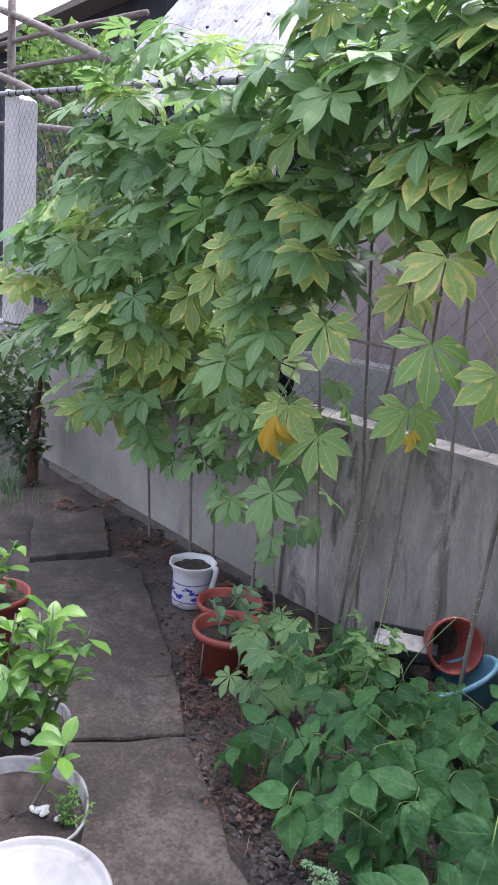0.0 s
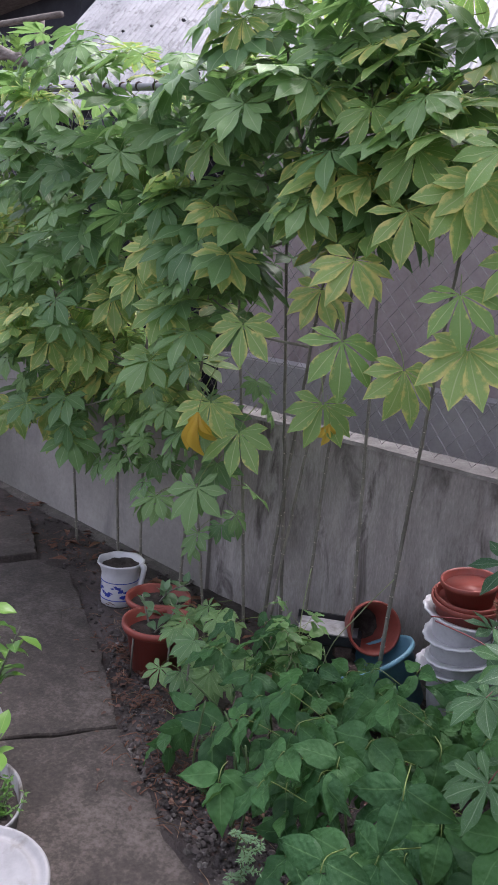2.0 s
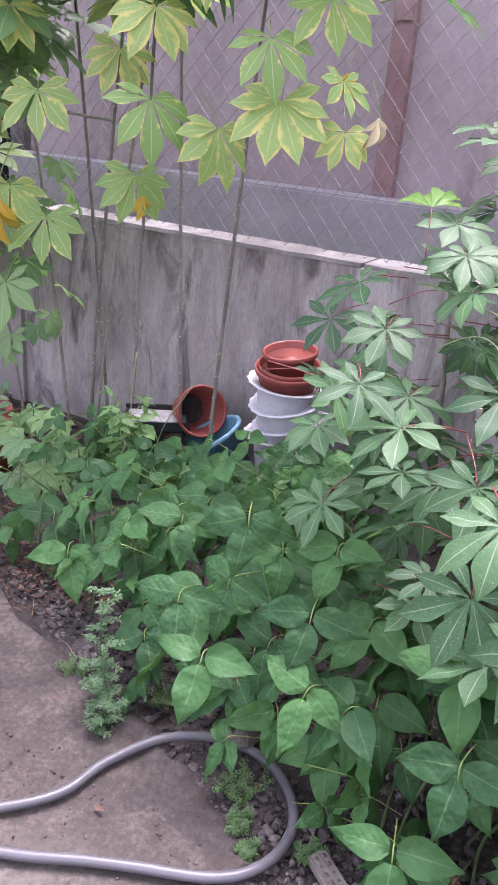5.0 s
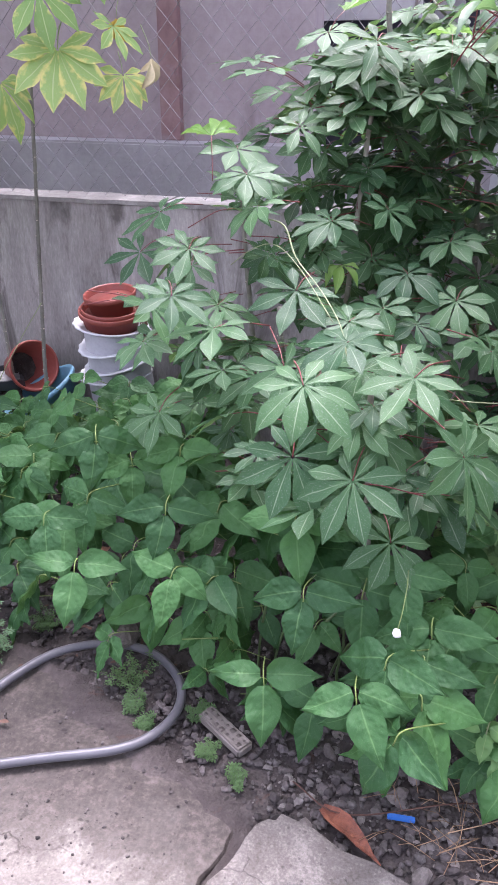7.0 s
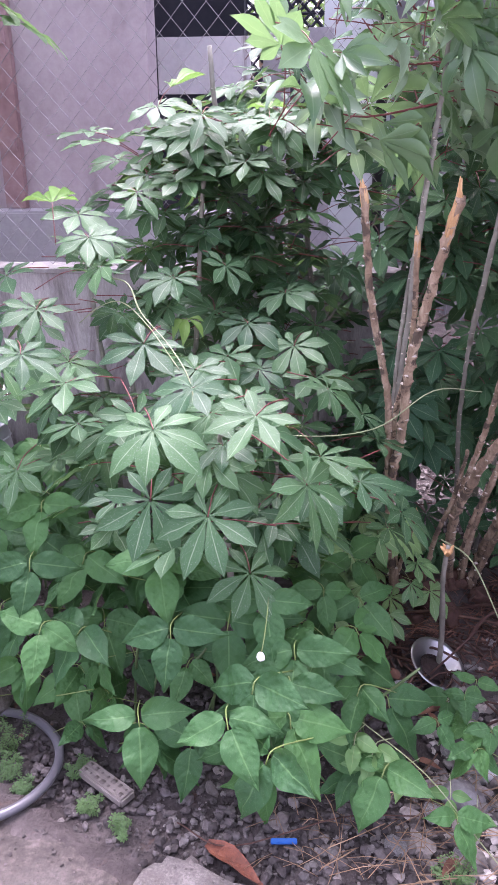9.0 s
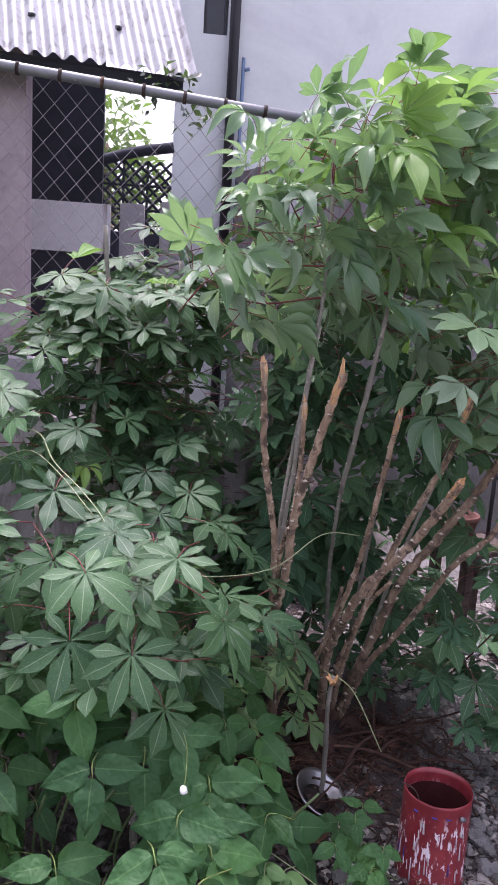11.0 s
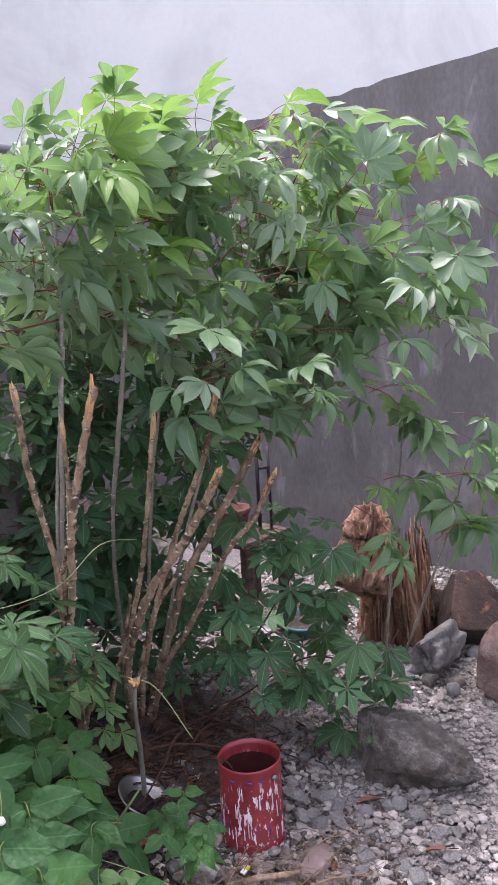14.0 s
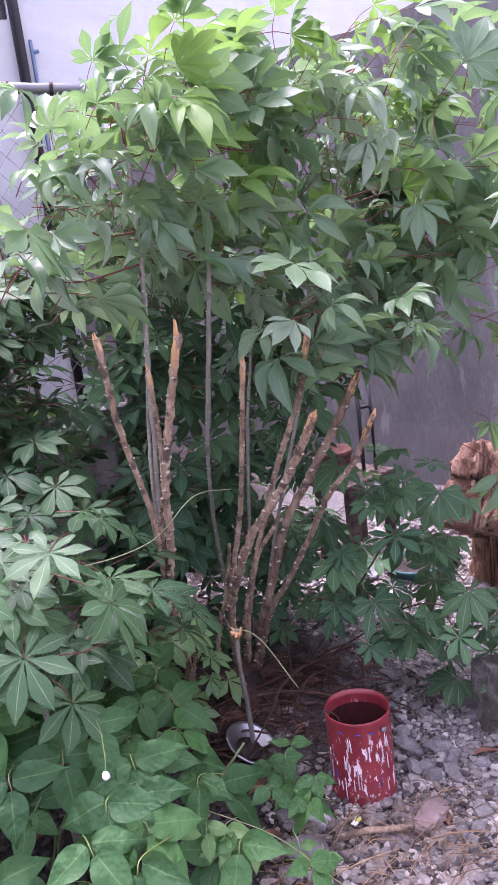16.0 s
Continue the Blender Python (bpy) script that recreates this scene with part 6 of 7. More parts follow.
HEDGE_SIDE = [(-3.83, 1.81, 1.88), (-3.14, 1.89, 1.80), (-2.35, 1.86, 1.61), (-3.23, 1.65, 1.42), (-3.44, 1.90, 1.14), (-2.31, 1.84, 1.25), (-2.87, 1.74, 0.93), (-2.14, 1.64, 1.19), (-2.30, 1.93, 1.84),
              (-1.97, 1.79, 2.10), (-1.68, 1.88, 1.77), (-2.06, 1.94, 0.79), (-1.95, 1.88, 2.23), (-2.43, 1.95, 2.34), (-2.85, 1.77, 2.04), (-1.77, 1.91, 2.18), (-1.86, 1.67, 0.78)]
for p in HEDGE_FRONT:
    put_leaf(hedge, rnd.choice(SET_Y), p, TOWARD + 10 + rnd.uniform(-18, 18), rnd.uniform(48, 66), rnd.uniform(-12, 12), rnd.uniform(0.94, 1.1) * (0.62 if p[0] > -0.73 and p[2] < 1.5 else 1.0))
for p in HEDGE_SIDE:
    put_leaf(hedge, rnd.choice(SET_A), p, TOWARD + 5 + rnd.uniform(-30, 30), rnd.uniform(30, 60), rnd.uniform(-15, 15), rnd.uniform(0.95, 1.2))
put_leaf(hedge, with_mats(LIMP[1], LEAF_DEAD, M_PETIOLE_G), (-1.80, 1.60, 1.07), TOWARD, 80, 10, 1.25)
put_leaf(hedge, with_mats(LIMP[2], LEAF_DEAD, M_PETIOLE_G), (-1.3, 1.68, 1.12), TOWARD, 80, -30, 0.6)
put_leaf(hedge, with_mats(LIMP[3], LEAF_DEAD, M_PETIOLE_G), (-0.72, 1.7, 1.46), TOWARD, 84, 30, 0.55)
put_leaf(hedge, with_mats(LIMP[0], plain("pale_dead_leaf", (0.66, 0.57, 0.36), 0.8), M_PETIOLE_G), (-0.63, 1.7, 1.37), TOWARD, 82, -20, 0.62)


def hedge_top(x):
    """The row's uneven top: low at its far end, with a dip before the roof."""
    line = ((-5.0, 1.75), (-4.2, 1.95), (-3.8, 2.2), (-3.55, 2.42), (-3.15, 2.46), (-2.88, 2.5), (-2.5, 2.35), (-2.25, 2.35), (-2.08, 2.22), (-1.9, 2.36), (-1.75, 2.65), (0.0, 2.75))
    for (a, p), (b, q) in zip(line, line[1:]):
        if a <= x <= b:
            return p + (q - p) * (x - a) / (b - a)
    return 2.5


centres = []
while len(centres) < 116:
    x, y, z = rnd.uniform(-4.3, -1.3), rnd.uniform(1.75, 2.28), rnd.uniform(0.75, 2.7)
    if z < (1.42 if x > -2.0 else 1.05 if x > -2.6 else 0.78):
        continue
    if z > hedge_top(x) - 0.12 or (x > -1.75 and z < 1.75) or (x < -3.9 and z < 1.0) or (-1.9 > x > -2.3 and 1.2 < z < 1.6 and y > 1.9):
        continue
    centres.append((x, y, z))
branches(hedge, [s[-1] for s in HEDGE_STEMS] + [s[-2] for s in HEDGE_STEMS], centres, M_STEM_GREEN, 0.005)
for c in centres:
    cluster(hedge, c, 6, SET_A if rnd.random() < (0.7 if c[0] > -2.2 else 0.5 if c[2] < 1.45 else 0.9) or c[2] > 2.0 else SET_Y, rnd, face_to=TOWARD, scale=(0.8, 1.3), down=(12, 62))
for c in ((-2.5, 1.95, 0.75), (-2.75, 2.0, 0.72), (-2.3, 1.95, 0.62), (-2.1, 2.0, 0.55), (-3.0, 1.95, 0.9), (-3.3, 1.95, 0.95), (-2.0, 1.9, 0.85), (-3.6, 1.95, 1.1), (-2.2, 1.9, 0.95), (-2.4, 1.9, 1.0), (-1.95, 1.9, 1.1)):
    cluster(hedge, c, 6, SET_A, rnd, face_to=TOWARD, scale=(0.5, 0.8), down=(30, 65))
for k in range(25):
    cluster(hedge, (rnd.uniform(-1.95, -0.8), rnd.uniform(1.85, 2.2), rnd.uniform(1.72, 2.55)), 6, SET_A if k % 3 else SET_Y, rnd, face_to=TOWARD, scale=(0.8, 1.3))

for k in range(9):
    x = -3.45 + 0.19 * k
    cluster(hedge, (x, rnd.uniform(1.85, 2.05), hedge_top(x) - 0.13), 6, SET_A if k % 4 else SET_Y, rnd, face_to=TOWARD, scale=(0.8, 1.1), down=(-10, 50))

# each stem of the row is a plant of its own, with the branches and leaves nearest to it
row = []
for s in HEDGE_STEMS:
    yellowing = "yellowing lower leaves" if s[0][0] > -2.0 else "green drooping leaves"
    row.append(thing("cassava_plant", (s[0][0], s[0][1], 0.0), "tall thin-stemmed cassava with " + yellowing + " before the wall", "shrub", "row of cassava"))
for ob in [o for o in bpy.data.objects if o.parent == hedge]:
    at = ob.matrix_basis.translation if ob.name.startswith("leaf") else ob.data.vertices[0 if ob.name.startswith("stem") else -1].co
    low = ob.name.startswith("stem")
    k = min(range(len(row)), key=lambda i: (Vector(HEDGE_STEMS[i][0 if low else -1]) - at).length)
    ob.parent = row[k]
    ob.matrix_parent_inverse = row[k].matrix_basis.inverted()
bpy.data.objects.remove(hedge)

# the young cassava in the bean bed
rnd = random.Random(9)
young = thing("cassava_shrub", (0, 0, 0), "young cassava shrub with blue-green dusty palmate leaves and red stalks", "shrub")
YOUNG = [(-0.37, 1.60, 1.17), (-0.30, 1.45, 1.13), (-0.56, 1.55, 1.02), (-0.26, 1.40, 1.07), (-0.16, 1.74, 0.97), (-0.42, 1.38, 0.97), (-0.25, 1.80, 1.07), (0.07, 1.54, 0.91), (-0.04, 1.70, 0.91),
         (-0.145, 1.31, 0.91), (0.03, 1.44, 0.85), (0.19, 1.50, 0.865), (-0.36, 1.12, 0.93), (-0.27, 1.12, 0.87), (0.15, 0.965, 0.866), (-0.027, 0.884, 0.862), (-0.066, 0.988, 0.67), (0.067, 0.89, 0.69),
         (0.25, 0.916, 0.75), (0.308, 1.19, 0.65), (-0.444, 1.218, 0.62), (0.09, 1.01, 0.727), (0.016, 1.05, 0.89), (-0.12, 1.70, 1.25), (-0.23, 1.66, 1.22), (0.0, 1.85, 1.30), (-0.02, 1.85, 1.195),
         (0.137, 2.0, 1.16), (0.086, 1.9, 1.237), (-0.114, 1.95, 1.13), (-0.19, 1.8, 1.16), (-0.07, 1.9, 1.37), (0.10, 1.215, 0.815), (0.04, 1.10, 0.82), (0.04, 2.0, 1.07), (0.055, 1.8, 1.40), (-0.21, 1.85, 1.43),
         (0.197, 1.9, 1.29), (0.124, 1.65, 1.39), (-0.12, 1.55, 1.02), (-0.33, 1.32, 0.86), (0.28, 1.35, 0.8), (-0.02, 1.28, 0.86), (-0.48, 1.42, 0.86), (-0.12, 1.12, 0.80)]
YOUNG_STEMS = [[(-0.1, 1.75, 0.0), (-0.12, 1.78, 0.6), (-0.08, 1.85, 1.35)], [(-0.35, 1.75, 0.0), (-0.36, 1.74, 0.5), (-0.4, 1.72, 1.05)], [(0.08, 1.2, 0.0), (0.07, 1.15, 0.4), (0.06, 1.1, 0.78)],
               [(-0.15, 1.4, 0.0), (-0.18, 1.4, 0.5), (-0.2, 1.38, 0.85)], [(0.12, 1.6, 0.0), (0.14, 1.58, 0.5), (0.12, 1.6, 0.9)]]
for s in YOUNG_STEMS:
    stem(young, s, 0.010, 0.006, M_STEM_GREEN)
for p in YOUNG:
    put_leaf(young, rnd.choice(SET_B), p, -85 + rnd.uniform(-50, 50), rnd.uniform(16, 36) if p[2] > 0.8 else rnd.uniform(34, 56), rnd.uniform(-16, 16), rnd.uniform(0.8, 0.94) * (1.14 if p[1] < 1.0 else 1.0))
    for k in range(2):
        q = Vector(p) + Vector((rnd.uniform(-0.13, 0.13), rnd.uniform(0.03, 0.18), rnd.uniform(-0.16, -0.05)))
        put_leaf(young, rnd.choice(SET_B), q, -80 + rnd.uniform(-110, 110), rnd.uniform(5, 45), rnd.uniform(-22, 22), rnd.uniform(0.65, 0.95))
for p, y, sc in (((-0.10, 1.60, 0.905), -80, 0.5), ((-0.43, 1.58, 1.2), 110, 0.8), ((-0.18, 1.9, 1.48), 60, 0.8), ((0.1, 1.78, 1.42), 100, 0.6)):
    put_leaf(young, rnd.choice(SET_NEW), p, y, 12 if sc == 0.5 else -18, 0, sc)
for p in ((-0.05, 1.32, 0.62), (0.12, 1.05, 0.55), (0.2, 1.25, 0.6), (-0.25, 1.5, 0.65), (-0.45, 1.55, 0.7), (0.05, 1.5, 0.7), (-0.1, 1.75, 1.0), (0.15, 1.8, 1.0), (0.05, 1.9, 1.2), (-0.2, 1.75, 0.85), (-0.35, 1.6, 0.85), (0.2, 1.55, 0.7), (0.28, 1.25, 0.6), (-0.15, 1.2, 0.6)):
    cluster(young, p, 6, SET_B, rnd, down=(10, 45), scale=(0.65, 0.95))
bm = bmesh.new()
tube(bm, curve([(-0.25, 1.40, 1.045), (-0.19, 1.37, 1.035), (-0.15, 1.32, 0.98), (-0.074, 1.24, 0.93), (-0.016, 1.15, 0.89), (0.01, 1.1, 0.84)], 6), [0.002] * 12 + [0.0013] * 19, 6)
part("vine", bm, M_TENDRIL, young, "pale twining bean vine")
bm = bmesh.new()
tube(bm, curve([(-0.33, 1.42, 0.93), (-0.27, 1.40, 0.975), (-0.21, 1.38, 0.99), (-0.14, 1.33, 0.95), (-0.04, 1.2, 0.88)], 6), 0.0011, 6)
part("vine", bm, M_TENDRIL, young, "pale twining bean vine")

# cassava further back, mostly in LEAF_C, whose dim tone holds the shade
rnd = random.Random(19)
back = thing("cassava_shrub", (0, 0, 0), "shaded dark green cassava behind the young shrub", "shrub")
BACK_STEMS = [[(0.25, 2.2, 0), (0.22, 2.2, 0.7), (0.15, 2.15, 1.5)], [(0.5, 2.3, 0), (0.5, 2.3, 0.7), (0.55, 2.25, 1.5)], [(-0.02, 2.2, 0.0), (-0.05, 2.15, 0.8), (-0.1, 2.1, 1.6)], [(0.85, 2.4, 0.0), (0.85, 2.4, 1.0)]]
for s in BACK_STEMS:
    stem(back, s, 0.012, 0.007, M_STEM_GREEN)
centres = [(rnd.uniform(-0.15, 1.0), rnd.uniform(1.95, 2.6), rnd.uniform(0.6, 1.65)) for k in range(30)]
branches(back, [s[-1] for s in BACK_STEMS] + [s[1] for s in BACK_STEMS], centres, M_STEM_GREEN, 0.005)
for c in centres:
    cluster(back, c, 7, SET_B if c[0] < 0.2 else SET_C, rnd, face_to=-100, down=(15, 50))

for k in range(16):
    cluster(back, (rnd.uniform(0.2, 1.25), rnd.uniform(1.95, 2.7), rnd.uniform(0.15, 0.65)), 6, SET_C, rnd, face_to=-100, down=(5, 50), scale=(0.5, 0.95), rise=0.05)
for k in range(8):
    cluster(back, (rnd.uniform(0.25, 0.5), rnd.uniform(1.5, 1.9), rnd.uniform(0.08, 0.35)), 5, SET_A, rnd, face_to=-100, down=(5, 50), scale=(0.35, 0.6), rise=0.03)

for k in range(20):
    cluster(back, (rnd.uniform(0.35, 1.05), rnd.uniform(2.0, 2.5), rnd.uniform(0.45, 1.5)), 6, SET_C, rnd, face_to=-100, down=(15, 55), scale=(0.75, 1.1))

for c in ((0.0, 2.0, 1.3), (0.15, 2.05, 1.42), (0.25, 1.95, 1.25), (-0.08, 2.05, 1.15), (0.1, 2.0, 1.05), (0.3, 2.05, 1.4)):
    cluster(back, c, 6, SET_B, rnd, face_to=-90, down=(10, 45), scale=(0.75, 1.0))

for c in ((-0.22, 1.9, 1.34), (-0.12, 2.0, 1.36), (-0.04, 1.9, 1.34), (-0.28, 1.95, 1.24), (-0.15, 2.05, 1.22), (0.06, 1.95, 1.36)):
    cluster(back, c, 7, SET_B, rnd, face_to=-90, down=(5, 45), scale=(0.8, 1.0), rise=0.06, top=1.46)

# the big cut-back cassava
rnd = random.Random(29)
big = thing("cassava_shrub", (0, 0, 0), "big cassava with cut-back brown stems and windblown bright crown", "shrub")
# each stem from its foot upwards, its thickness, and the length of split wood where it was cut (0: alive)
BIG_STEMS = [([(0.515, 1.74, -0.01), (0.45, 1.559, 0.451), (0.425, 1.442, 0.746), (0.369, 1.336, 1.005), (0.336, 1.22, 1.257)], 0.0125, 0.06),
             ([(0.501, 1.721, -0.01), (0.456, 1.549, 0.436), (0.466, 1.462, 0.657), (0.466, 1.39, 0.839), (0.49, 1.307, 1.032), (0.522, 1.21, 1.24)], 0.0165, 0.14),
             ([(0.509, 1.728, -0.01), (0.465, 1.61, 0.371), (0.445, 1.524, 0.659), (0.447, 1.441, 0.926), (0.466, 1.349, 1.202), (0.477, 1.3, 1.34)], 0.009, 0.0),
             ([(0.516, 1.725, -0.01), (0.474, 1.594, 0.357), (0.448, 1.492, 0.651), (0.466, 1.419, 0.848), (0.466, 1.363, 0.997), (0.454, 1.3, 1.159)], 0.0098, 0.07),
             ([(0.696, 1.951, -0.01), (0.676, 1.809, 0.314), (0.643, 1.689, 0.6), (0.63, 1.574, 0.864), (0.638, 1.443, 1.139), (0.643, 1.35, 1.318)], 0.0095, 0.0),
             ([(0.683, 1.845, -0.01), (0.648, 1.681, 0.332), (0.667, 1.602, 0.492), (0.687, 1.499, 0.699), (0.687, 1.385, 0.922), (0.683, 1.26, 1.145)], 0.0112, 0.08),
             ([(0.713, 1.806, -0.01), (0.709, 1.69, 0.253), (0.731, 1.591, 0.481), (0.765, 1.502, 0.681), (0.804, 1.419, 0.861), (0.848, 1.34, 1.024), (0.859, 1.26, 1.19)], 0.0125, 0.12),
             ([(0.681, 1.803, -0.01), (0.639, 1.609, 0.326), (0.657, 1.492, 0.516), (0.689, 1.405, 0.649), (0.746, 1.323, 0.766), (0.791, 1.226, 0.902), (0.812, 1.15, 1.005)], 0.0175, 0.08),
             ([(0.734, 1.773, -0.01), (0.752, 1.718, 0.189), (0.794, 1.672, 0.359), (0.85, 1.616, 0.576), (0.928, 1.579, 0.716), (1.012, 1.539, 0.868), (1.083, 1.5, 1.015)], 0.0195, 0.09),
             ([(0.739, 1.791, -0.01), (0.765, 1.621, 0.289), (0.813, 1.539, 0.424), (0.862, 1.452, 0.57), (0.903, 1.358, 0.724), (0.961, 1.291, 0.825), (0.992, 1.2, 0.966)], 0.0125, 0.09),
             ([(0.5, 1.8, -0.01), (0.511, 1.552, 0.291), (0.509, 1.4, 0.47)], 0.009, 0.07),
             ([(0.72, 1.84, -0.01), (0.70, 1.70, 0.25), (0.735, 1.58, 0.5), (0.78, 1.5, 0.62)], 0.013, 0.0),
             ([(0.58, 1.75, -0.01), (0.60, 1.66, 0.25), (0.625, 1.57, 0.42), (0.64, 1.5, 0.6)], 0.011, 0.0)]
for s, r, split in BIG_STEMS:
    stem(big, s, r * 0.77, r * (0.62 if split else 0.46), M_STEM if split or r > 0.0096 else M_STEM_GREEN, cut=split)
LIVE = [[(0.45, 1.524, 0.66), (0.466, 1.349, 1.2), (0.49, 1.33, 1.5), (0.5, 1.45, 1.95)], [(0.63, 1.574, 0.86), (0.643, 1.36, 1.3), (0.7, 1.42, 1.6), (0.78, 1.55, 2.0)],
        [(0.8, 1.95, 0.0), (0.87, 1.72, 0.6), (1.02, 1.6, 1.2), (1.2, 1.55, 1.9)], [(0.78, 1.98, 0.0), (0.82, 1.78, 0.9), (0.95, 1.65, 1.7)]]
for s in LIVE:
    stem(big, s[:-1] + [tuple(Vector(s[-2]).lerp(Vector(s[-1]), 0.7))], 0.007, 0.004, M_STEM_GREEN)
centres = []
while len(centres) < 88:
    x, y, z = rnd.uniform(-0.1, 1.75), rnd.uniform(1.25, 2.05), rnd.uniform(1.12, 1.98)
    if ((x - 0.75) / 1.0) ** 2 + ((z - 1.65) / 0.52) ** 2 > 1.0 or (z < 1.4 and x < 0.75) or (x > 1.3 and rnd.random() < 0.5) or z > 1.5 + (x - 0.15) * 0.95:
        continue
    centres.append((x, y, z))
tops = [tuple(Vector(a).lerp(Vector(b), u)) for s in LIVE for a, b in zip(s[1:], s[2:]) for u in (0.2, 0.45, 0.7, 0.95)]
branches(big, tops, centres, M_PETIOLE, 0.0024)
for c in centres:
    cluster(big, c, 6, SET_NEW if rnd.random() < 0.14 else SET_PALE if rnd.random() < (0.42 if c[0] < 0.55 else 0.22) else SET_D, rnd, face_to=-12, down=(-25, 55) if c[2] < 1.75 else (-60, 35), reach=(0.08, 0.22), scale=(0.6, 0.95), tilt=75, sway=60, obey=0.72, top=2.04)
for c in ((1.1, 1.3, 1.2), (0.95, 1.45, 1.15), (1.5, 1.35, 1.42), (1.62, 1.3, 1.55), (1.6, 1.35, 1.8), (1.3, 1.3, 1.3)):
    cluster(big, c, 6, SET_D, rnd, face_to=-40, down=(0, 50), scale=(0.55, 0.85), tilt=40)

for c in ((0.95, 1.95, 1.1), (1.08, 1.9, 0.98), (1.18, 1.85, 1.12), (1.0, 2.0, 0.85), (0.88, 2.05, 0.95), (1.1, 2.0, 1.2), (0.8, 2.0, 1.15), (0.92, 2.1, 0.7)):
    cluster(back, c, 6, SET_C, rnd, face_to=-80, down=(15, 60), scale=(0.7, 1.05))

for c in ((0.38, 1.42, 1.76), (0.3, 1.45, 1.68), (0.5, 1.42, 1.84), (0.42, 1.62, 1.8), (0.22, 1.5, 1.58), (0.6, 1.5, 1.84)):
    cluster(big, c, 6, SET_D if c[0] != 0.5 else SET_NEW, rnd, face_to=-15, down=(-75, 15), scale=(0.6, 0.9), tilt=40)

q = random.Random(61)
for k in range(13):
    a = k * 2.4
    w = q.uniform(0.03, 0.06)
    bm = bmesh.new()
    lump(bm, (0.64 + 0.2 * q.random() ** 0.7 * math.cos(a), 1.72 + 0.17 * q.random() ** 0.7 * math.sin(a), q.uniform(0.015, 0.045)), (w * 0.85, w * 0.6, q.uniform(0.03, 0.065)), 90 + k, 4, 0.8)
    part("rootstock", bm, M_ROOT, big, "knobbly dark woody rootstock")

for k in range(12):
    cluster(back, (rnd.uniform(0.3, 0.75), rnd.uniform(2.0, 2.5), rnd.uniform(0.12, 0.5)), 6, SET_C, rnd, face_to=-100, down=(10, 50), scale=(0.6, 0.95))

for c in ((1.05, 2.05, 0.3), (1.0, 2.15, 0.35), (1.1, 2.0, 0.18), (0.95, 2.0, 0.35), (1.35, 2.2, 0.12)):
    cluster(back, c, 6, SET_C, rnd, face_to=-100, down=(10, 50), scale=(0.6, 0.9), rise=0.06)

# low sprawling shoots on the gravel
rnd = random.Random(39)
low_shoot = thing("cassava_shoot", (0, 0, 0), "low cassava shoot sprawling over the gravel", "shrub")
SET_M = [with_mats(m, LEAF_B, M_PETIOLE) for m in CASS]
LOW = [(1.347, 1.6, 0.539), (1.248, 1.6, 0.442), (1.187, 1.6, 0.6), (1.34, 1.6, 0.34), (1.13, 1.36, 0.70), (1.19, 1.31, 0.53), (1.20, 1.26, 0.29), (1.32, 1.21, 0.28), (1.30, 1.19, 0.14), (1.26, 1.25, 0.39), (0.93, 1.42, 0.50), (1.01, 1.36, 0.38), (1.11, 1.31, 0.31), (1.23, 1.32, 0.68)]
stem(low_shoot, [(0.85, 1.7, 0.0), (1.0, 1.5, 0.2), (1.15, 1.35, 0.34), (1.3, 1.25, 0.3)], 0.0035, 0.002, M_ROOT)
stem(low_shoot, [(0.9, 1.75, 0.0), (1.05, 1.5, 0.4), (1.17, 1.37, 0.68)], 0.0035, 0.002, M_ROOT)
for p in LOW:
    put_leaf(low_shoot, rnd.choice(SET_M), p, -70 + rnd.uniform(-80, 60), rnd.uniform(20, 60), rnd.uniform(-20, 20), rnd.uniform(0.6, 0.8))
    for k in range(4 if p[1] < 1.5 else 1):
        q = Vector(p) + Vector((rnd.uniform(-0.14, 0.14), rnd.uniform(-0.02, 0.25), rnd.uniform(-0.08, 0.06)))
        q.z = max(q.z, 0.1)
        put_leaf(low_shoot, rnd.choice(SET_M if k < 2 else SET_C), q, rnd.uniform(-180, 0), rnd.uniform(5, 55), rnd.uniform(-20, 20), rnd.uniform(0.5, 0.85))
side_shoot = thing("cassava_shoot", (0, 0, 0), "bright cassava shoot leaning past the split log", "shrub")
SIDE = [(1.66, 1.58, 1.06), (1.72, 1.54, 0.97), (1.68, 1.53, 0.80), (1.88, 1.46, 0.92), (1.88, 1.44, 0.78), (1.58, 1.54, 0.62), (1.87, 1.42, 0.65), (1.79, 1.46, 0.71)]
stem(side_shoot, [(1.75, 1.85, 0.0), (1.7, 1.7, 0.5), (1.68, 1.58, 1.0)], 0.006, 0.003, M_STEM_GREEN)
stem(side_shoot, [(1.8, 1.8, 0.0), (1.85, 1.6, 0.5), (1.87, 1.48, 0.85)], 0.006, 0.003, M_STEM_GREEN)
for p in SIDE:
    put_leaf(side_shoot, rnd.choice(SET_D), p, -35 + rnd.uniform(-40, 40), rnd.uniform(25, 65), rnd.uniform(-40, 40), rnd.uniform(1.0, 1.25))
    put_leaf(side_shoot, rnd.choice(SET_D), Vector(p) + Vector((rnd.uniform(-0.08, 0.1), rnd.uniform(-0.05, 0.1), rnd.uniform(-0.06, 0.12))), rnd.uniform(-90, 30), rnd.uniform(0, 50), rnd.uniform(-30, 30), rnd.uniform(0.7, 1.0))
    put_leaf(side_shoot, rnd.choice(SET_D if rnd.random() < 0.7 else SET_NEW), Vector(p) + Vector((rnd.uniform(-0.1, 0.1), rnd.uniform(-0.05, 0.12), rnd.uniform(-0.1, 0.08))), rnd.uniform(-130, 30), rnd.uniform(10, 60), 0, rnd.uniform(0.6, 0.9))

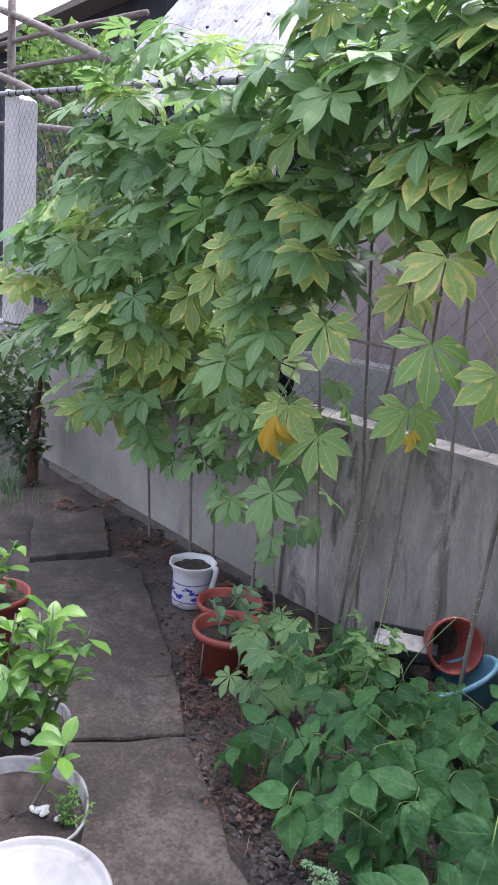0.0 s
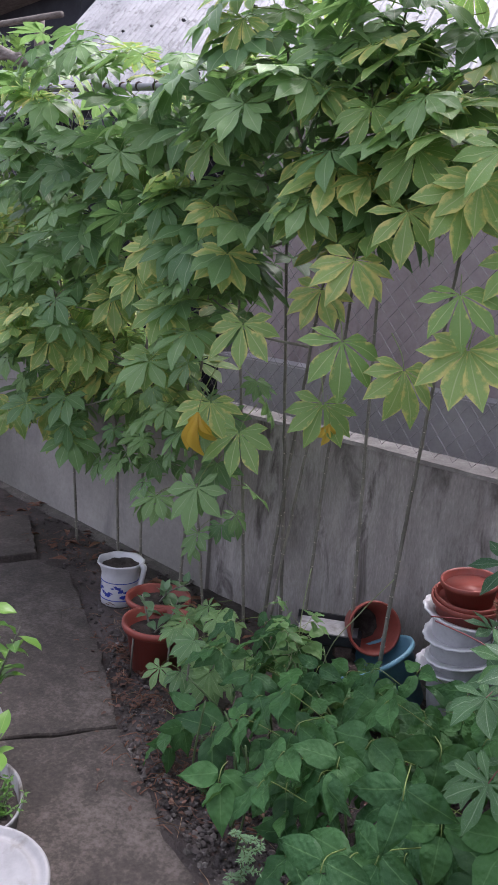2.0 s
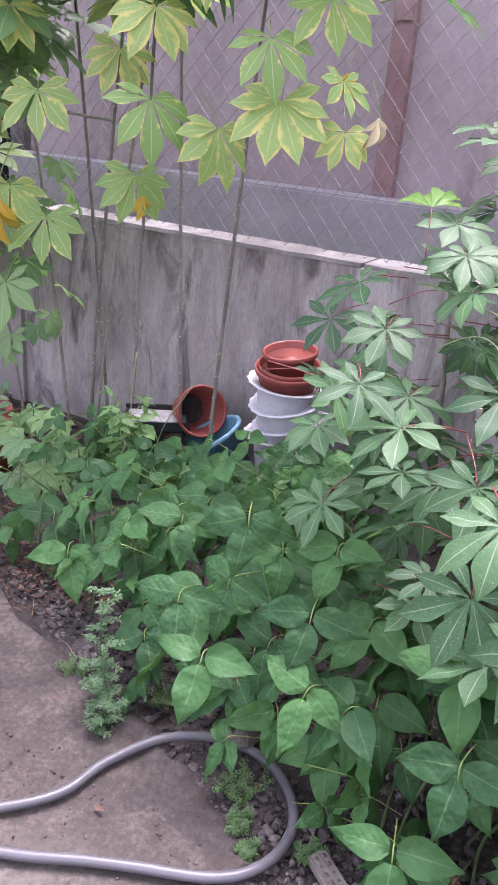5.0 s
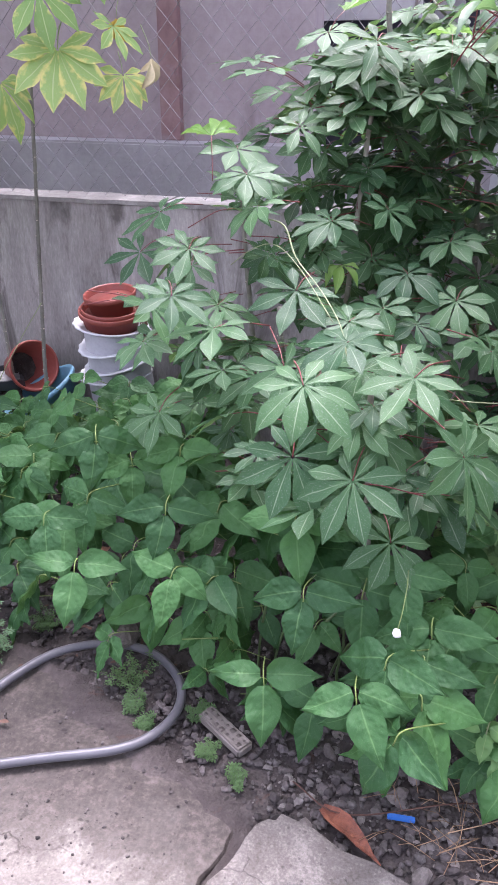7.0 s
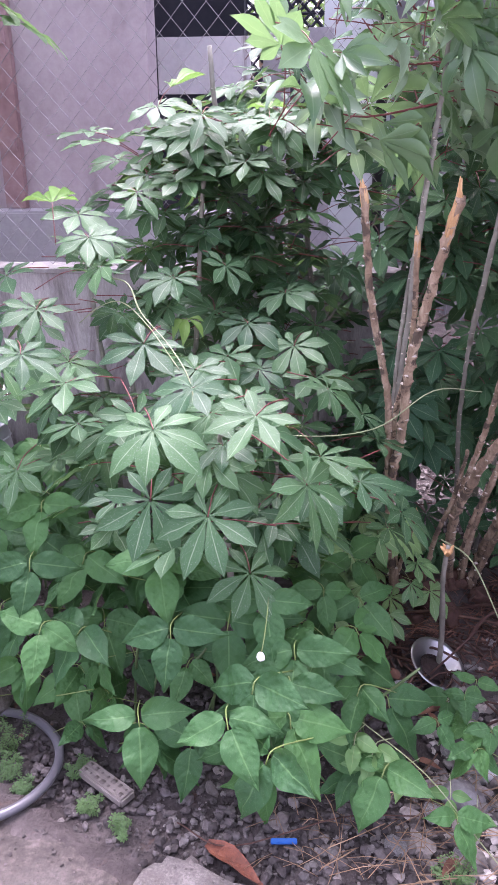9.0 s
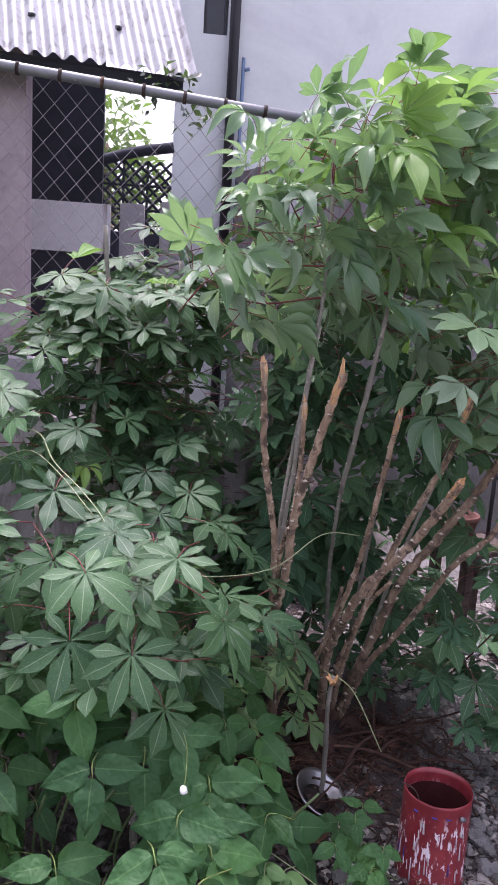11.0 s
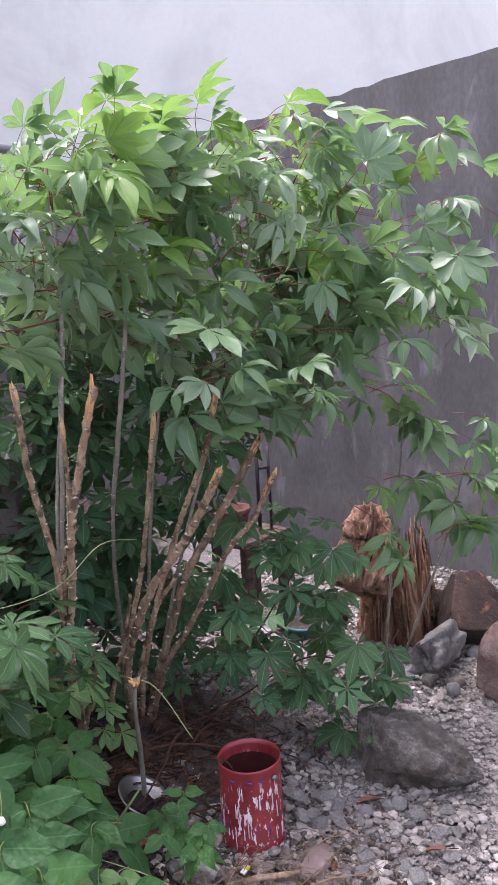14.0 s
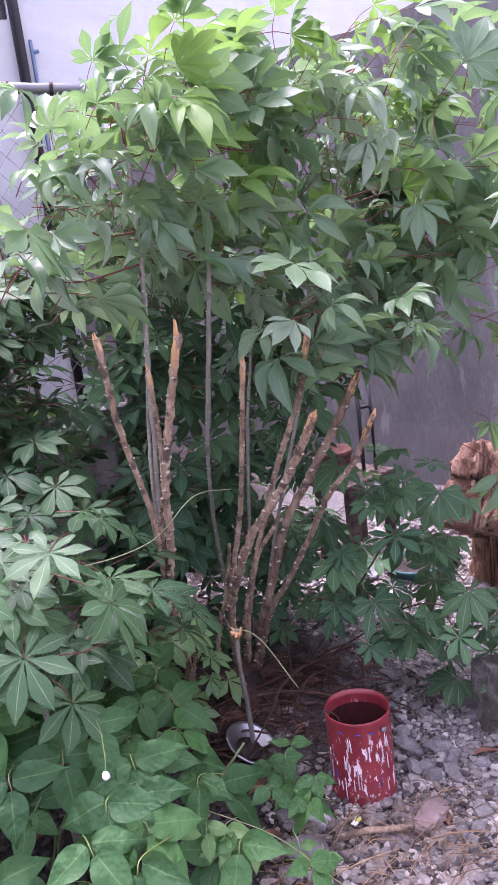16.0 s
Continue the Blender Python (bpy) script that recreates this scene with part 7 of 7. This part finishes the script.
# ---- bean bed ----
rnd = random.Random(49)
BEAN = [with_mats(bean_leaf(60 + k, 0.132), LEAF_BEAN, M_PETIOLE_G) for k in range(8)]
BEAN_TOP = [(-0.57, 1.08, 0.45), (-0.36, 1.04, 0.48), (-0.38, 1.19, 0.55), (-0.315, 0.964, 0.37), (-0.264, 1.135, 0.45), (0.0, 0.83, 0.48), (0.173, 0.93, 0.49), (0.17, 0.75, 0.43), (0.125, 0.69, 0.40),
            (0.229, 0.80, 0.396), (0.207, 0.655, 0.36), (-0.55, 1.1, 0.6), (-0.54, 0.94, 0.36), (-0.65, 1.01, 0.42), (-0.05, 0.96, 0.55), (0.234, 0.87, 0.42), (0.28, 0.9, 0.4), (-0.064, 0.79, 0.3),
            (0.18, 1.176, 0.6), (0.232, 0.748, 0.36), (0.305, 1.34, 0.6), (-0.234, 0.99, 0.35), (-0.51, 1.19, 0.5), (0.10, 0.91, 0.45), (0.37, 1.08, 0.25), (0.43, 0.99, 0.22), (-0.85, 1.48, 0.5), (0.15, 1.01, 0.4)]
BEAN_FAR = [(-0.96, 1.16, 0.35), (-0.78, 1.41, 0.4), (-1.21, 1.53, 0.36), (-0.67, 1.13, 0.35), (-1.0, 1.27, 0.36), (-0.86, 1.31, 0.4), (-1.25, 1.37, 0.3), (-0.84, 1.89, 0.35), (-0.48, 1.33, 0.4), (-0.62, 1.29, 0.4),
            (-1.48, 1.4, 0.2), (-1.04, 1.44, 0.34), (-0.71, 1.52, 0.42), (-1.44, 1.6, 0.3), (-1.37, 1.37, 0.2), (-0.99, 1.62, 0.38), (-0.66, 1.66, 0.42), (-0.3, 1.3, 0.42), (-1.15, 1.2, 0.25), (-1.1, 1.75, 0.32),
            (0.21, 1.94, 0.35), (0.38, 1.76, 0.35), (0.12, 1.28, 0.4), (0.30, 1.18, 0.35), (-0.14, 1.2, 0.42), (0.37, 0.92, 0.3), (0.42, 0.81, 0.2)]
beans = thing("bean_patch", (0, 0, 0), "dense patch of bush beans with broad three-part green leaves", "bean plants")
for p in BEAN_TOP + BEAN_FAR:
    put_leaf(beans, rnd.choice(BEAN), p, -95 + rnd.uniform(-45, 45), rnd.uniform(34, 62), rnd.uniform(-14, 14), rnd.uniform(0.88, 1.06) * (1.12 if p[0] < -0.6 else 1.0))


def bean_front(x):
    return 1.2 - 0.29 * (x + 1.3) if x < -0.25 else 0.895 - 0.16 * (x + 0.25)


count = 0
while count < 250:
    x = rnd.uniform(-1.6, 0.62)
    y = rnd.uniform(0.7, 2.05)
    f = bean_front(x)
    if y < f or (x > -0.1 and y > 1.75) or (x > 0.3 and y > 1.35) or (x < -1.15 and y < 1.3) or (x > 0.4 and y > 0.9):
        continue
    edge = min(1.0, (y - f) / 0.25)
    z = (0.10 + 0.27 * edge) * rnd.uniform(0.7, 1.2)
    if x < -0.85 and y > 1.8:
        z *= 0.6
    put_leaf(beans, rnd.choice(BEAN), (x, y, z), -95 + rnd.uniform(-80, 80), rnd.uniform(25, 64) + 8 * (1 - edge), rnd.uniform(-20, 20), rnd.uniform(0.6, 1.0) * (1.12 if x < -0.4 else 1.0))
    count += 1
for k in range(46):
    x = rnd.uniform(-1.45, 0.5)
    y = bean_front(x) + rnd.uniform(0.08, 0.7)
    bm = bmesh.new()
    tube(bm, curve([(x, y, 0.0), (x + rnd.uniform(-0.04, 0.04), y + rnd.uniform(-0.04, 0.04), 0.16), (x + rnd.uniform(-0.08, 0.08), y + rnd.uniform(-0.1, 0.05), 0.32)], 4), [0.0035] * 8 + [0.0025], 5)
    part("stalk", bm, M_STALK, beans)
for k in range(9):
    put_leaf(beans, rnd.choice(BEAN), (rnd.uniform(0.5, 0.7), rnd.uniform(0.92, 1.14), rnd.uniform(0.1, 0.2)), -95 + rnd.uniform(-70, 70), rnd.uniform(15, 50), rnd.uniform(-15, 15), rnd.uniform(0.4, 0.65))
NEWBEAN = [with_mats(bean_leaf(90 + k, 0.085), leaf_surface("young_bean_leaf", (0.1, 0.22, 0.07), (0.18, 0.33, 0.11), (0.25, 0.38, 0.15), see=0.4, quilt=0.2), M_TENDRIL) for k in range(3)]
for k in range(16):
    u = k / 15
    put_leaf(beans, NEWBEAN[k % 3], (-1.40 + rnd.uniform(-0.07, 0.07), 1.70 + rnd.uniform(-0.06, 0.06), 0.34 + 0.15 * u), rnd.uniform(-180, 180), rnd.uniform(0, 45), rnd.uniform(-20, 20), rnd.uniform(0.6, 1.0) * (1.15 - 0.4 * u))
for pts in ([(-1.38, 1.72, 0.0), (-1.37, 1.72, 0.3), (-1.363, 1.72, 0.5), (-1.345, 1.72, 0.64)], [(-1.36, 1.78, 0.0), (-1.31, 1.8, 0.33), (-1.2, 1.8, 0.52), (-1.09, 1.8, 0.675)], [(0.57, 1.35, 0.42), (0.64, 1.3, 0.39), (0.72, 1.25, 0.24)]):
    bm = bmesh.new()
    tube(bm, curve(pts, 7), 0.0017, 5)
    part("tendril", bm, M_TENDRIL, beans, "pale thin climbing tendril")
for p, sc in (((0.36, 0.85, 0.235), 0.8), ((0.40, 0.85, 0.215), 0.85), ((0.385, 0.83, 0.19), 0.75), ((0.46, 0.84, 0.17), 0.7), ((0.55, 0.82, 0.14), 0.6), ((0.6, 0.8, 0.11), 0.6)):
    put_leaf(beans, NEWBEAN[int(p[0] * 100) % 3], p, -95 + rnd.uniform(-30, 30), rnd.uniform(40, 60), 0, sc)
flower = thing("bean_flower", (0.178, 0.775, 0.468), "single small white bean flower bud", "flower")
bm = bmesh.new()
lump(bm, (0, 0, 0), (0.0088, 0.0088, 0.0098), 3, 2, 0.2)
part("bud", bm, M_LIME, flower)
bm = bmesh.new()
tube(bm, curve([(0, 0, 0.006), (0.004, 0.02, 0.03), (0.005, 0.07, 0.05), (0.0, 0.15, 0.03)], 5), 0.001, 5)
part("stalk", bm, M_PETIOLE_G, flower)
bm = bmesh.new()
vine = thing("bean_vine", (0.5, 0.9, 0.1), "thin pale trailing bean vine", "vine")
tube(bm, [p - Vector((0.5, 0.9, 0.1)) for p in curve([(0.0, 1.2, 0.78), (0.2, 1.25, 0.72), (0.38, 1.2, 0.76), (0.5, 1.2, 0.85), (0.62, 1.3, 0.82)], 6)], 0.0012, 5)
part("runner", bm, M_TENDRIL, vine)
bm = bmesh.new()
tube(bm, [p - Vector((0.5, 0.9, 0.1)) for p in curve([(0.35, 0.9, 0.25), (0.5, 0.82, 0.18), (0.62, 0.76, 0.06), (0.7, 0.66, 0.04)], 6)], 0.0012, 5)
part("runner", bm, M_TENDRIL, vine)


# ---- small plants ----
CITRUS_SHAPE = (0.15, 0.5, 0.85, 1.0, 0.9, 0.55, 0.03)


def single_leaf(size, width, mat, seed, shape=CITRUS_SHAPE):
    r = random.Random(seed)
    bm = bmesh.new()
    uv = bm.loops.layers.uv.new("UVMap")
    blade(bm, uv, size, size * width, 0, r.uniform(0.1, 0.5), r.uniform(0.15, 0.45), 6, shape, 0.006, 0, 0.2, size * 0.05, seed)
    me = bpy.data.meshes.new("leaf")
    for f in bm.faces:
        f.smooth = True
    bm.to_mesh(me)
    bm.free()
    me.materials.append(mat)
    return me


def potted(parent, height, lean, count, meshes, rnd):
    """A shoot with its leaves set round it."""
    top = Vector((lean[0], lean[1], height))
    c = curve([Vector((0, 0, -0.01)), top * 0.5 + Vector((rnd.uniform(-0.02, 0.02), rnd.uniform(-0.02, 0.02), 0)), top], 6)
    bm = bmesh.new()
    tube(bm, c, [0.0045 * (1.1 - 0.7 * k / len(c)) for k in range(len(c))], 6)
    part("stem", bm, M_STEM_GREEN, parent)
    for k in range(count):
        u = 0.3 + 0.7 * (k + 0.5) / count
        p = c[min(len(c) - 1, int(u * (len(c) - 1)))]
        put_leaf(parent, rnd.choice(meshes), p, k * 137.5 + rnd.uniform(-25, 25), rnd.uniform(-55, 25), rnd.uniform(-20, 20), rnd.uniform(0.7, 1.2))


def sprig(parent, stems, size, mat, rnd, width, name="foliage", down=(0, 50), thick=0.0013):
    """Tiny leaves on several thin stalks, one joined tuft."""
    bm = bmesh.new()
    bm.loops.layers.uv.new("UVMap")
    for base, top, count in stems:
        base, top = Vector(base), Vector(top)
        c = curve([base, base.lerp(top, 0.5) + Vector((rnd.uniform(-0.02, 0.02), rnd.uniform(-0.02, 0.02), 0)), top], 6)
        tube(bm, c, [thick * (1.1 - 0.7 * k / len(c)) for k in range(len(c))], 5, 1)
        for k in range(count):
            u = 0.12 + 0.88 * (k + 0.5) / count
            p = c[min(len(c) - 1, int(u * (len(c) - 1)))]
            b = bmesh.new()
            uv2 = b.loops.layers.uv.new("UVMap")
            ln = size * rnd.uniform(0.7, 1.15)
            blade(b, uv2, ln, ln * width, 0, rnd.uniform(0.1, 0.5), 0.2, 3, (0.2, 1.0, 0.7, 0.03), 0.003, 0, 0.2)
            m = Matrix.Translation(p) @ pose(0, 0, 0, 0, 0, k * 137.5 + rnd.uniform(-20, 20)) @ pose(0, 0, 0, rnd.uniform(*down) * -1 + 25, 0, 0)
            bmesh.ops.transform(b, matrix=m, verts=b.verts)
            me = bpy.data.meshes.new("t")
            b.to_mesh(me)
            b.free()
            bm.from_mesh(me)
            bpy.data.meshes.remove(me)
    ob = part(name, bm, [mat, M_STALK], parent)
    ob["kind"] = "stuff"
    return ob


rnd = random.Random(59)
CITRUS = [single_leaf(0.09, 0.46, LEAF_CITRUS, k) for k in range(5)]
SEEDLING = [single_leaf(0.07, 0.6, LEAF_WEED, 10 + k, OVATE) for k in range(4)]
for (x, y, z, h, n, shoots, ms, lab) in ((-1.80, 0.83, 0.165, 0.42, 17, 4, CITRUS, "bright green young citrus plant in the tub"), (-1.92, 0.72, 0.165, 0.38, 15, 4, CITRUS, "bright green young citrus plant in the tub"),
                                         (-1.82, 0.70, 0.165, 0.31, 14, 3, CITRUS, "bright green young citrus plant in the tub"), (-1.5, 0.66, 0.195, 0.2, 8, 1, CITRUS, "small bright green citrus seedling in the tub"),
                                         (-2.56, 0.97, 0.25, 0.22, 10, 3, CITRUS, "leafy green plant in the red pot"), (-2.26, 1.85, 0.155, 0.1, 7, 2, SEEDLING, "small green seedling in the terracotta pot"),
                                         (-2.05, 1.66, 0.15, 0.14, 7, 2, SEEDLING, "small green seedling in the terracotta pot")):
    t = thing("potted_plant", (x, y, z), lab, "plant")
    for k in range(shoots):
        potted(t, h * rnd.uniform(0.75, 1.1), (rnd.uniform(-0.09, 0.1), rnd.uniform(-0.06, 0.1)), n, ms, rnd)
t = thing("ferny_weed", (-1.4, 0.71, 0.195), "small ferny green weed in the tub", "weed", "small weeds")
sprig(t, [((0, 0, 0), (rnd.uniform(-0.05, 0.05), rnd.uniform(-0.05, 0.05), 0.08), 16) for k in range(7)], 0.018, LEAF_CITRUS, rnd, 0.4)
# needle-leaved weed at the edge of the path
weed = thing("needle_weed", (-0.84, 1.0, 0.0), "grey-green needle-leaved weed at the path edge", "weed")
for ox, oy, lean, tall, bare in ((0.0, 0.0, 0.0, 0.35, 0.42), (0.012, -0.03, 0.0, 0.16, 0.3), (-0.02, 0.01, -0.02, 0.12, 0.2), (0.03, -0.05, 0.02, 0.09, 0.1)):
    foot, tip = Vector((ox, oy, 0)), Vector((ox + lean - 0.01, oy, tall))
    twigs = [(foot, tip, 12)]
    n = int(26 * (1 - bare) * (0.6 + tall))
    for k in range(n):
        u = bare + (1 - bare) * k / (n - 1)
        at = foot.lerp(tip, u)
        a, ln = k * 2.4, 0.052 * (1.1 - 0.45 * u)
        out = Vector((math.cos(a), math.sin(a), 0)) * ln
        twigs.append((at, at + out + Vector((0, 0, 0.016 - 0.03 * (1 - u))), 44))
    sprig(weed, twigs, 0.0125, LEAF_WEED, rnd, 0.3, down=(10, 40), thick=0.0022)
for (x, y, s) in ((-0.45, 0.98, 1.0), (-0.36, 0.86, 0.3), (-0.2, 0.83, 0.3), (-0.12, 0.78, 0.3), (-0.25, 0.93, 0.35), (-0.75, 1.1, 0.7), (-1.35, 1.35, 0.7), (-1.0, 1.05, 0.5), (-0.4, 0.9, 0.5), (0.55, 0.72, 0.6), (-1.5, 1.5, 0.8)):
    t = thing("ferny_weed", (x, y, 0.0), "small ferny green weed on bare soil", "weed", "small weeds")
    sprig(t, [((rnd.uniform(-0.03, 0.03) * s, rnd.uniform(-0.03, 0.03) * s, 0), (rnd.uniform(-0.07, 0.07) * s, rnd.uniform(-0.07, 0.07) * s, 0.06 * s + 0.01), 52) for k in range(14)], 0.0078, LEAF_FERN, rnd, 0.42, thick=0.0009)
# seedlings of cassava at the pots
sap = thing("cassava_seedling", (-1.86, 1.72, 0.0), "small cassava seedlings beside the terracotta pots", "plant")
for k in range(26):
    put_leaf(sap, rnd.choice(SET_A), (rnd.uniform(-0.16, 0.26), rnd.uniform(-0.2, 0.16), rnd.uniform(0.08, 0.3)), -60 + rnd.uniform(-70, 70), rnd.uniform(10, 45), rnd.uniform(-15, 15), rnd.uniform(0.45, 0.75))
for k in range(6):
    bm = bmesh.new()
    x, y = rnd.uniform(-0.22, 0.24), rnd.uniform(-0.2, 0.16)
    tube(bm, [(x, y, 0), (x + 0.01, y, 0.2)], 0.004, 5)
    part("stem", bm, M_STEM_GREEN, sap)


def leaf_mass(name, parent, mat, boxes, count, size, seed, width=0.5):
    """Many small loose leaves joined, for foliage too far to pick apart."""
    r = random.Random(seed)
    bm = bmesh.new()
    uv = bm.loops.layers.uv.new("UVMap")
    for k in range(count):
        (x, y, z), (a, b, c) = r.choice(boxes)
        while True:
            d = Vector((r.uniform(-1, 1), r.uniform(-1, 1), r.uniform(-1, 1)))
            if d.length < 1:
                break
        p = Vector((x + d.x * a, y + d.y * b, z + d.z * c))
        m = Matrix.Translation(p) @ pose(0, 0, 0, r.uniform(-70, 70), r.uniform(-60, 60), r.uniform(0, 360))
        ln = size * r.uniform(0.6, 1.3)
        w = ln * width * 0.5
        q = [m @ Vector(v) for v in ((0, 0, 0), (w, ln * 0.45, w * 0.3), (0, ln, -ln * 0.15), (-w, ln * 0.45, w * 0.3))]
        vs = [bm.verts.new(v) for v in q]
        f = bm.faces.new((vs[0], vs[1], vs[2]))
        g = bm.faces.new((vs[0], vs[2], vs[3]))
        for lp, u in zip(f.loops, ((0.5, 0), (1, 0.5), (0.5, 1))):
            lp[uv].uv = u
        for lp, u in zip(g.loops, ((0.5, 0), (0.5, 1), (0, 0.5))):
            lp[uv].uv = u
    return part(name, bm, mat, parent)


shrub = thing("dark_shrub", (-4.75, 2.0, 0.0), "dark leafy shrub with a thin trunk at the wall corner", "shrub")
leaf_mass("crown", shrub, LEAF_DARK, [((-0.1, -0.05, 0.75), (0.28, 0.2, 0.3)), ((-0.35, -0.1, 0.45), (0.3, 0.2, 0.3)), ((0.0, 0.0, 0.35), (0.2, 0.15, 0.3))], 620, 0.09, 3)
bm = bmesh.new()
tube(bm, curve([(0.12, 0.0, 0), (0.1, 0.02, 0.4), (0.16, 0.05, 0.9), (0.2, 0.1, 1.2)], 6), [0.035] * 8 + [0.02] * 11, 9, jitter=0.1)
part("trunk", bm, M_ROOT, shrub)
grass = thing("grass_tuft", (-4.5, 1.6, 0.0), "tuft of thin green grass at the end of the path", "grass", kind="stuff")
bm = bmesh.new()
uv = bm.loops.layers.uv.new("UVMap")
r = random.Random(8)
for k in range(260):
    x, y = r.gauss(0, 0.22), r.gauss(0, 0.2)
    a, ln, ben = r.uniform(0, 6.28), r.uniform(0.12, 0.35), r.uniform(0.2, 0.9)
    d = Vector((math.cos(a), math.sin(a), 0))
    s = Vector((-d.y, d.x, 0)) * 0.003
    prev = None
    for j in range(5):
        u = j / 4
        p = Vector((x, y, 0)) + d * ben * ln * u * u + Vector((0, 0, ln * u * (1 - 0.3 * ben * u)))
        row = [bm.verts.new(p - s * (1 - u * 0.9)), bm.verts.new(p + s * (1 - u * 0.9))]
        if prev:
            bm.faces.new((prev[0], prev[1], row[1], row[0]))
        prev = row
part("blades", bm, LEAF_WEED, grass)

# ---- beyond the far end: trellis, trees, dark shed ----
trellis = thing("bamboo_trellis", (-8.5, 3.6, 0.0), "grey bamboo trellis poles behind the fence", "trellis")


def trellis_pole(a, b, r):
    o = Vector((-8.5, 3.6, 0))
    bm = bmesh.new()
    tube(bm, curve([Vector(a) - o, (Vector(a) + Vector(b)) / 2 - o + Vector((0, 0, 0.02)), Vector(b) - o], 6), r, 8, jitter=0.05)
    part("pole", bm, M_WOOD, trellis)


for a, b, r_ in (((-10.6, 4, 4.45), (-7.6, 4, 3.42), 0.045), ((-9.9, 3.6, 3.55), (-7.9, 3.6, 2.95), 0.04), ((-11, 4, 4.05), (-6.9, 4, 3.75), 0.03), ((-11, 4, 3.72), (-7.7, 4, 3.5), 0.03), ((-9.2, 3.2, 2.82), (-6.6, 3.2, 2.55), 0.03),
                 ((-10.2, 4, 0), (-10.2, 4, 4.6), 0.05), ((-7.4, 4.05, 0), (-7.4, 4.05, 3.8), 0.05)):
    trellis_pole(a, b, r_)
tree = thing("vine_tree", (-12.1, 5.6, 0.0), "yellow-green vine-covered tree behind the trellis", "tree")
leaf_mass("crown", tree, LEAF_TREE, [((0.2, 0, 3.9), (1.5, 0.7, 0.9)), ((-1.0, 0.2, 4.4), (0.9, 0.6, 0.8)), ((1.4, 0.2, 3.0), (1.4, 0.6, 0.9)), ((0.2, 0.1, 2.0), (2.4, 0.6, 1.4))], 3600, 0.17, 6, 0.6)
bm = bmesh.new()
tube(bm, curve([(0, 0, 0), (0.1, 0, 1.2), (0, 0.1, 2.4), (0.3, 0, 3.2)], 6), [0.12] * 6 + [0.08] * 13, 9, jitter=0.08)
tube(bm, curve([(0.05, 0, 1.6), (-0.6, 0.1, 2.6), (-1.1, 0.2, 3.5)], 6), 0.05, 7)
tube(bm, curve([(0.05, 0, 1.5), (0.8, 0.1, 2.0), (1.4, 0.2, 2.5)], 6), 0.045, 7)
part("trunk", bm, M_STEM, tree)
palm = thing("garden_tree", (-0.9, 12.5, 0.0), "sunlit green tree beyond the ruined wall", "tree")
leaf_mass("crown", palm, LEAF_TREE, [((-0.2, 0, 3.6), (0.9, 0.8, 0.9)), ((-0.9, 0, 4.4), (0.9, 0.8, 0.8)), ((0.4, 0, 2.9), (0.7, 0.6, 0.7))], 1500, 0.22, 16, 0.35)
bm = bmesh.new()
tube(bm, curve([(0, 0, 0), (0.05, 0, 1.6), (-0.1, 0, 3.6)], 6), 0.1, 8, jitter=0.08)
part("trunk", bm, M_STEM, palm)
shed = thing("dark_shed", (-19.0, 9.0, 0.0), "dark boarded shed with a low roof beyond the trees", "shed")
bm = bmesh.new()
box(bm, -8, 4.2, 0, 3, 0, 6.9)
part("wall", bm, M_DARK, shed, smooth=False)
bm = bmesh.new()
box(bm, -8.4, 4.6, -0.6, 3.4, 6.9, 7.05)
part("roof", bm, M_WOOD, shed, smooth=False)
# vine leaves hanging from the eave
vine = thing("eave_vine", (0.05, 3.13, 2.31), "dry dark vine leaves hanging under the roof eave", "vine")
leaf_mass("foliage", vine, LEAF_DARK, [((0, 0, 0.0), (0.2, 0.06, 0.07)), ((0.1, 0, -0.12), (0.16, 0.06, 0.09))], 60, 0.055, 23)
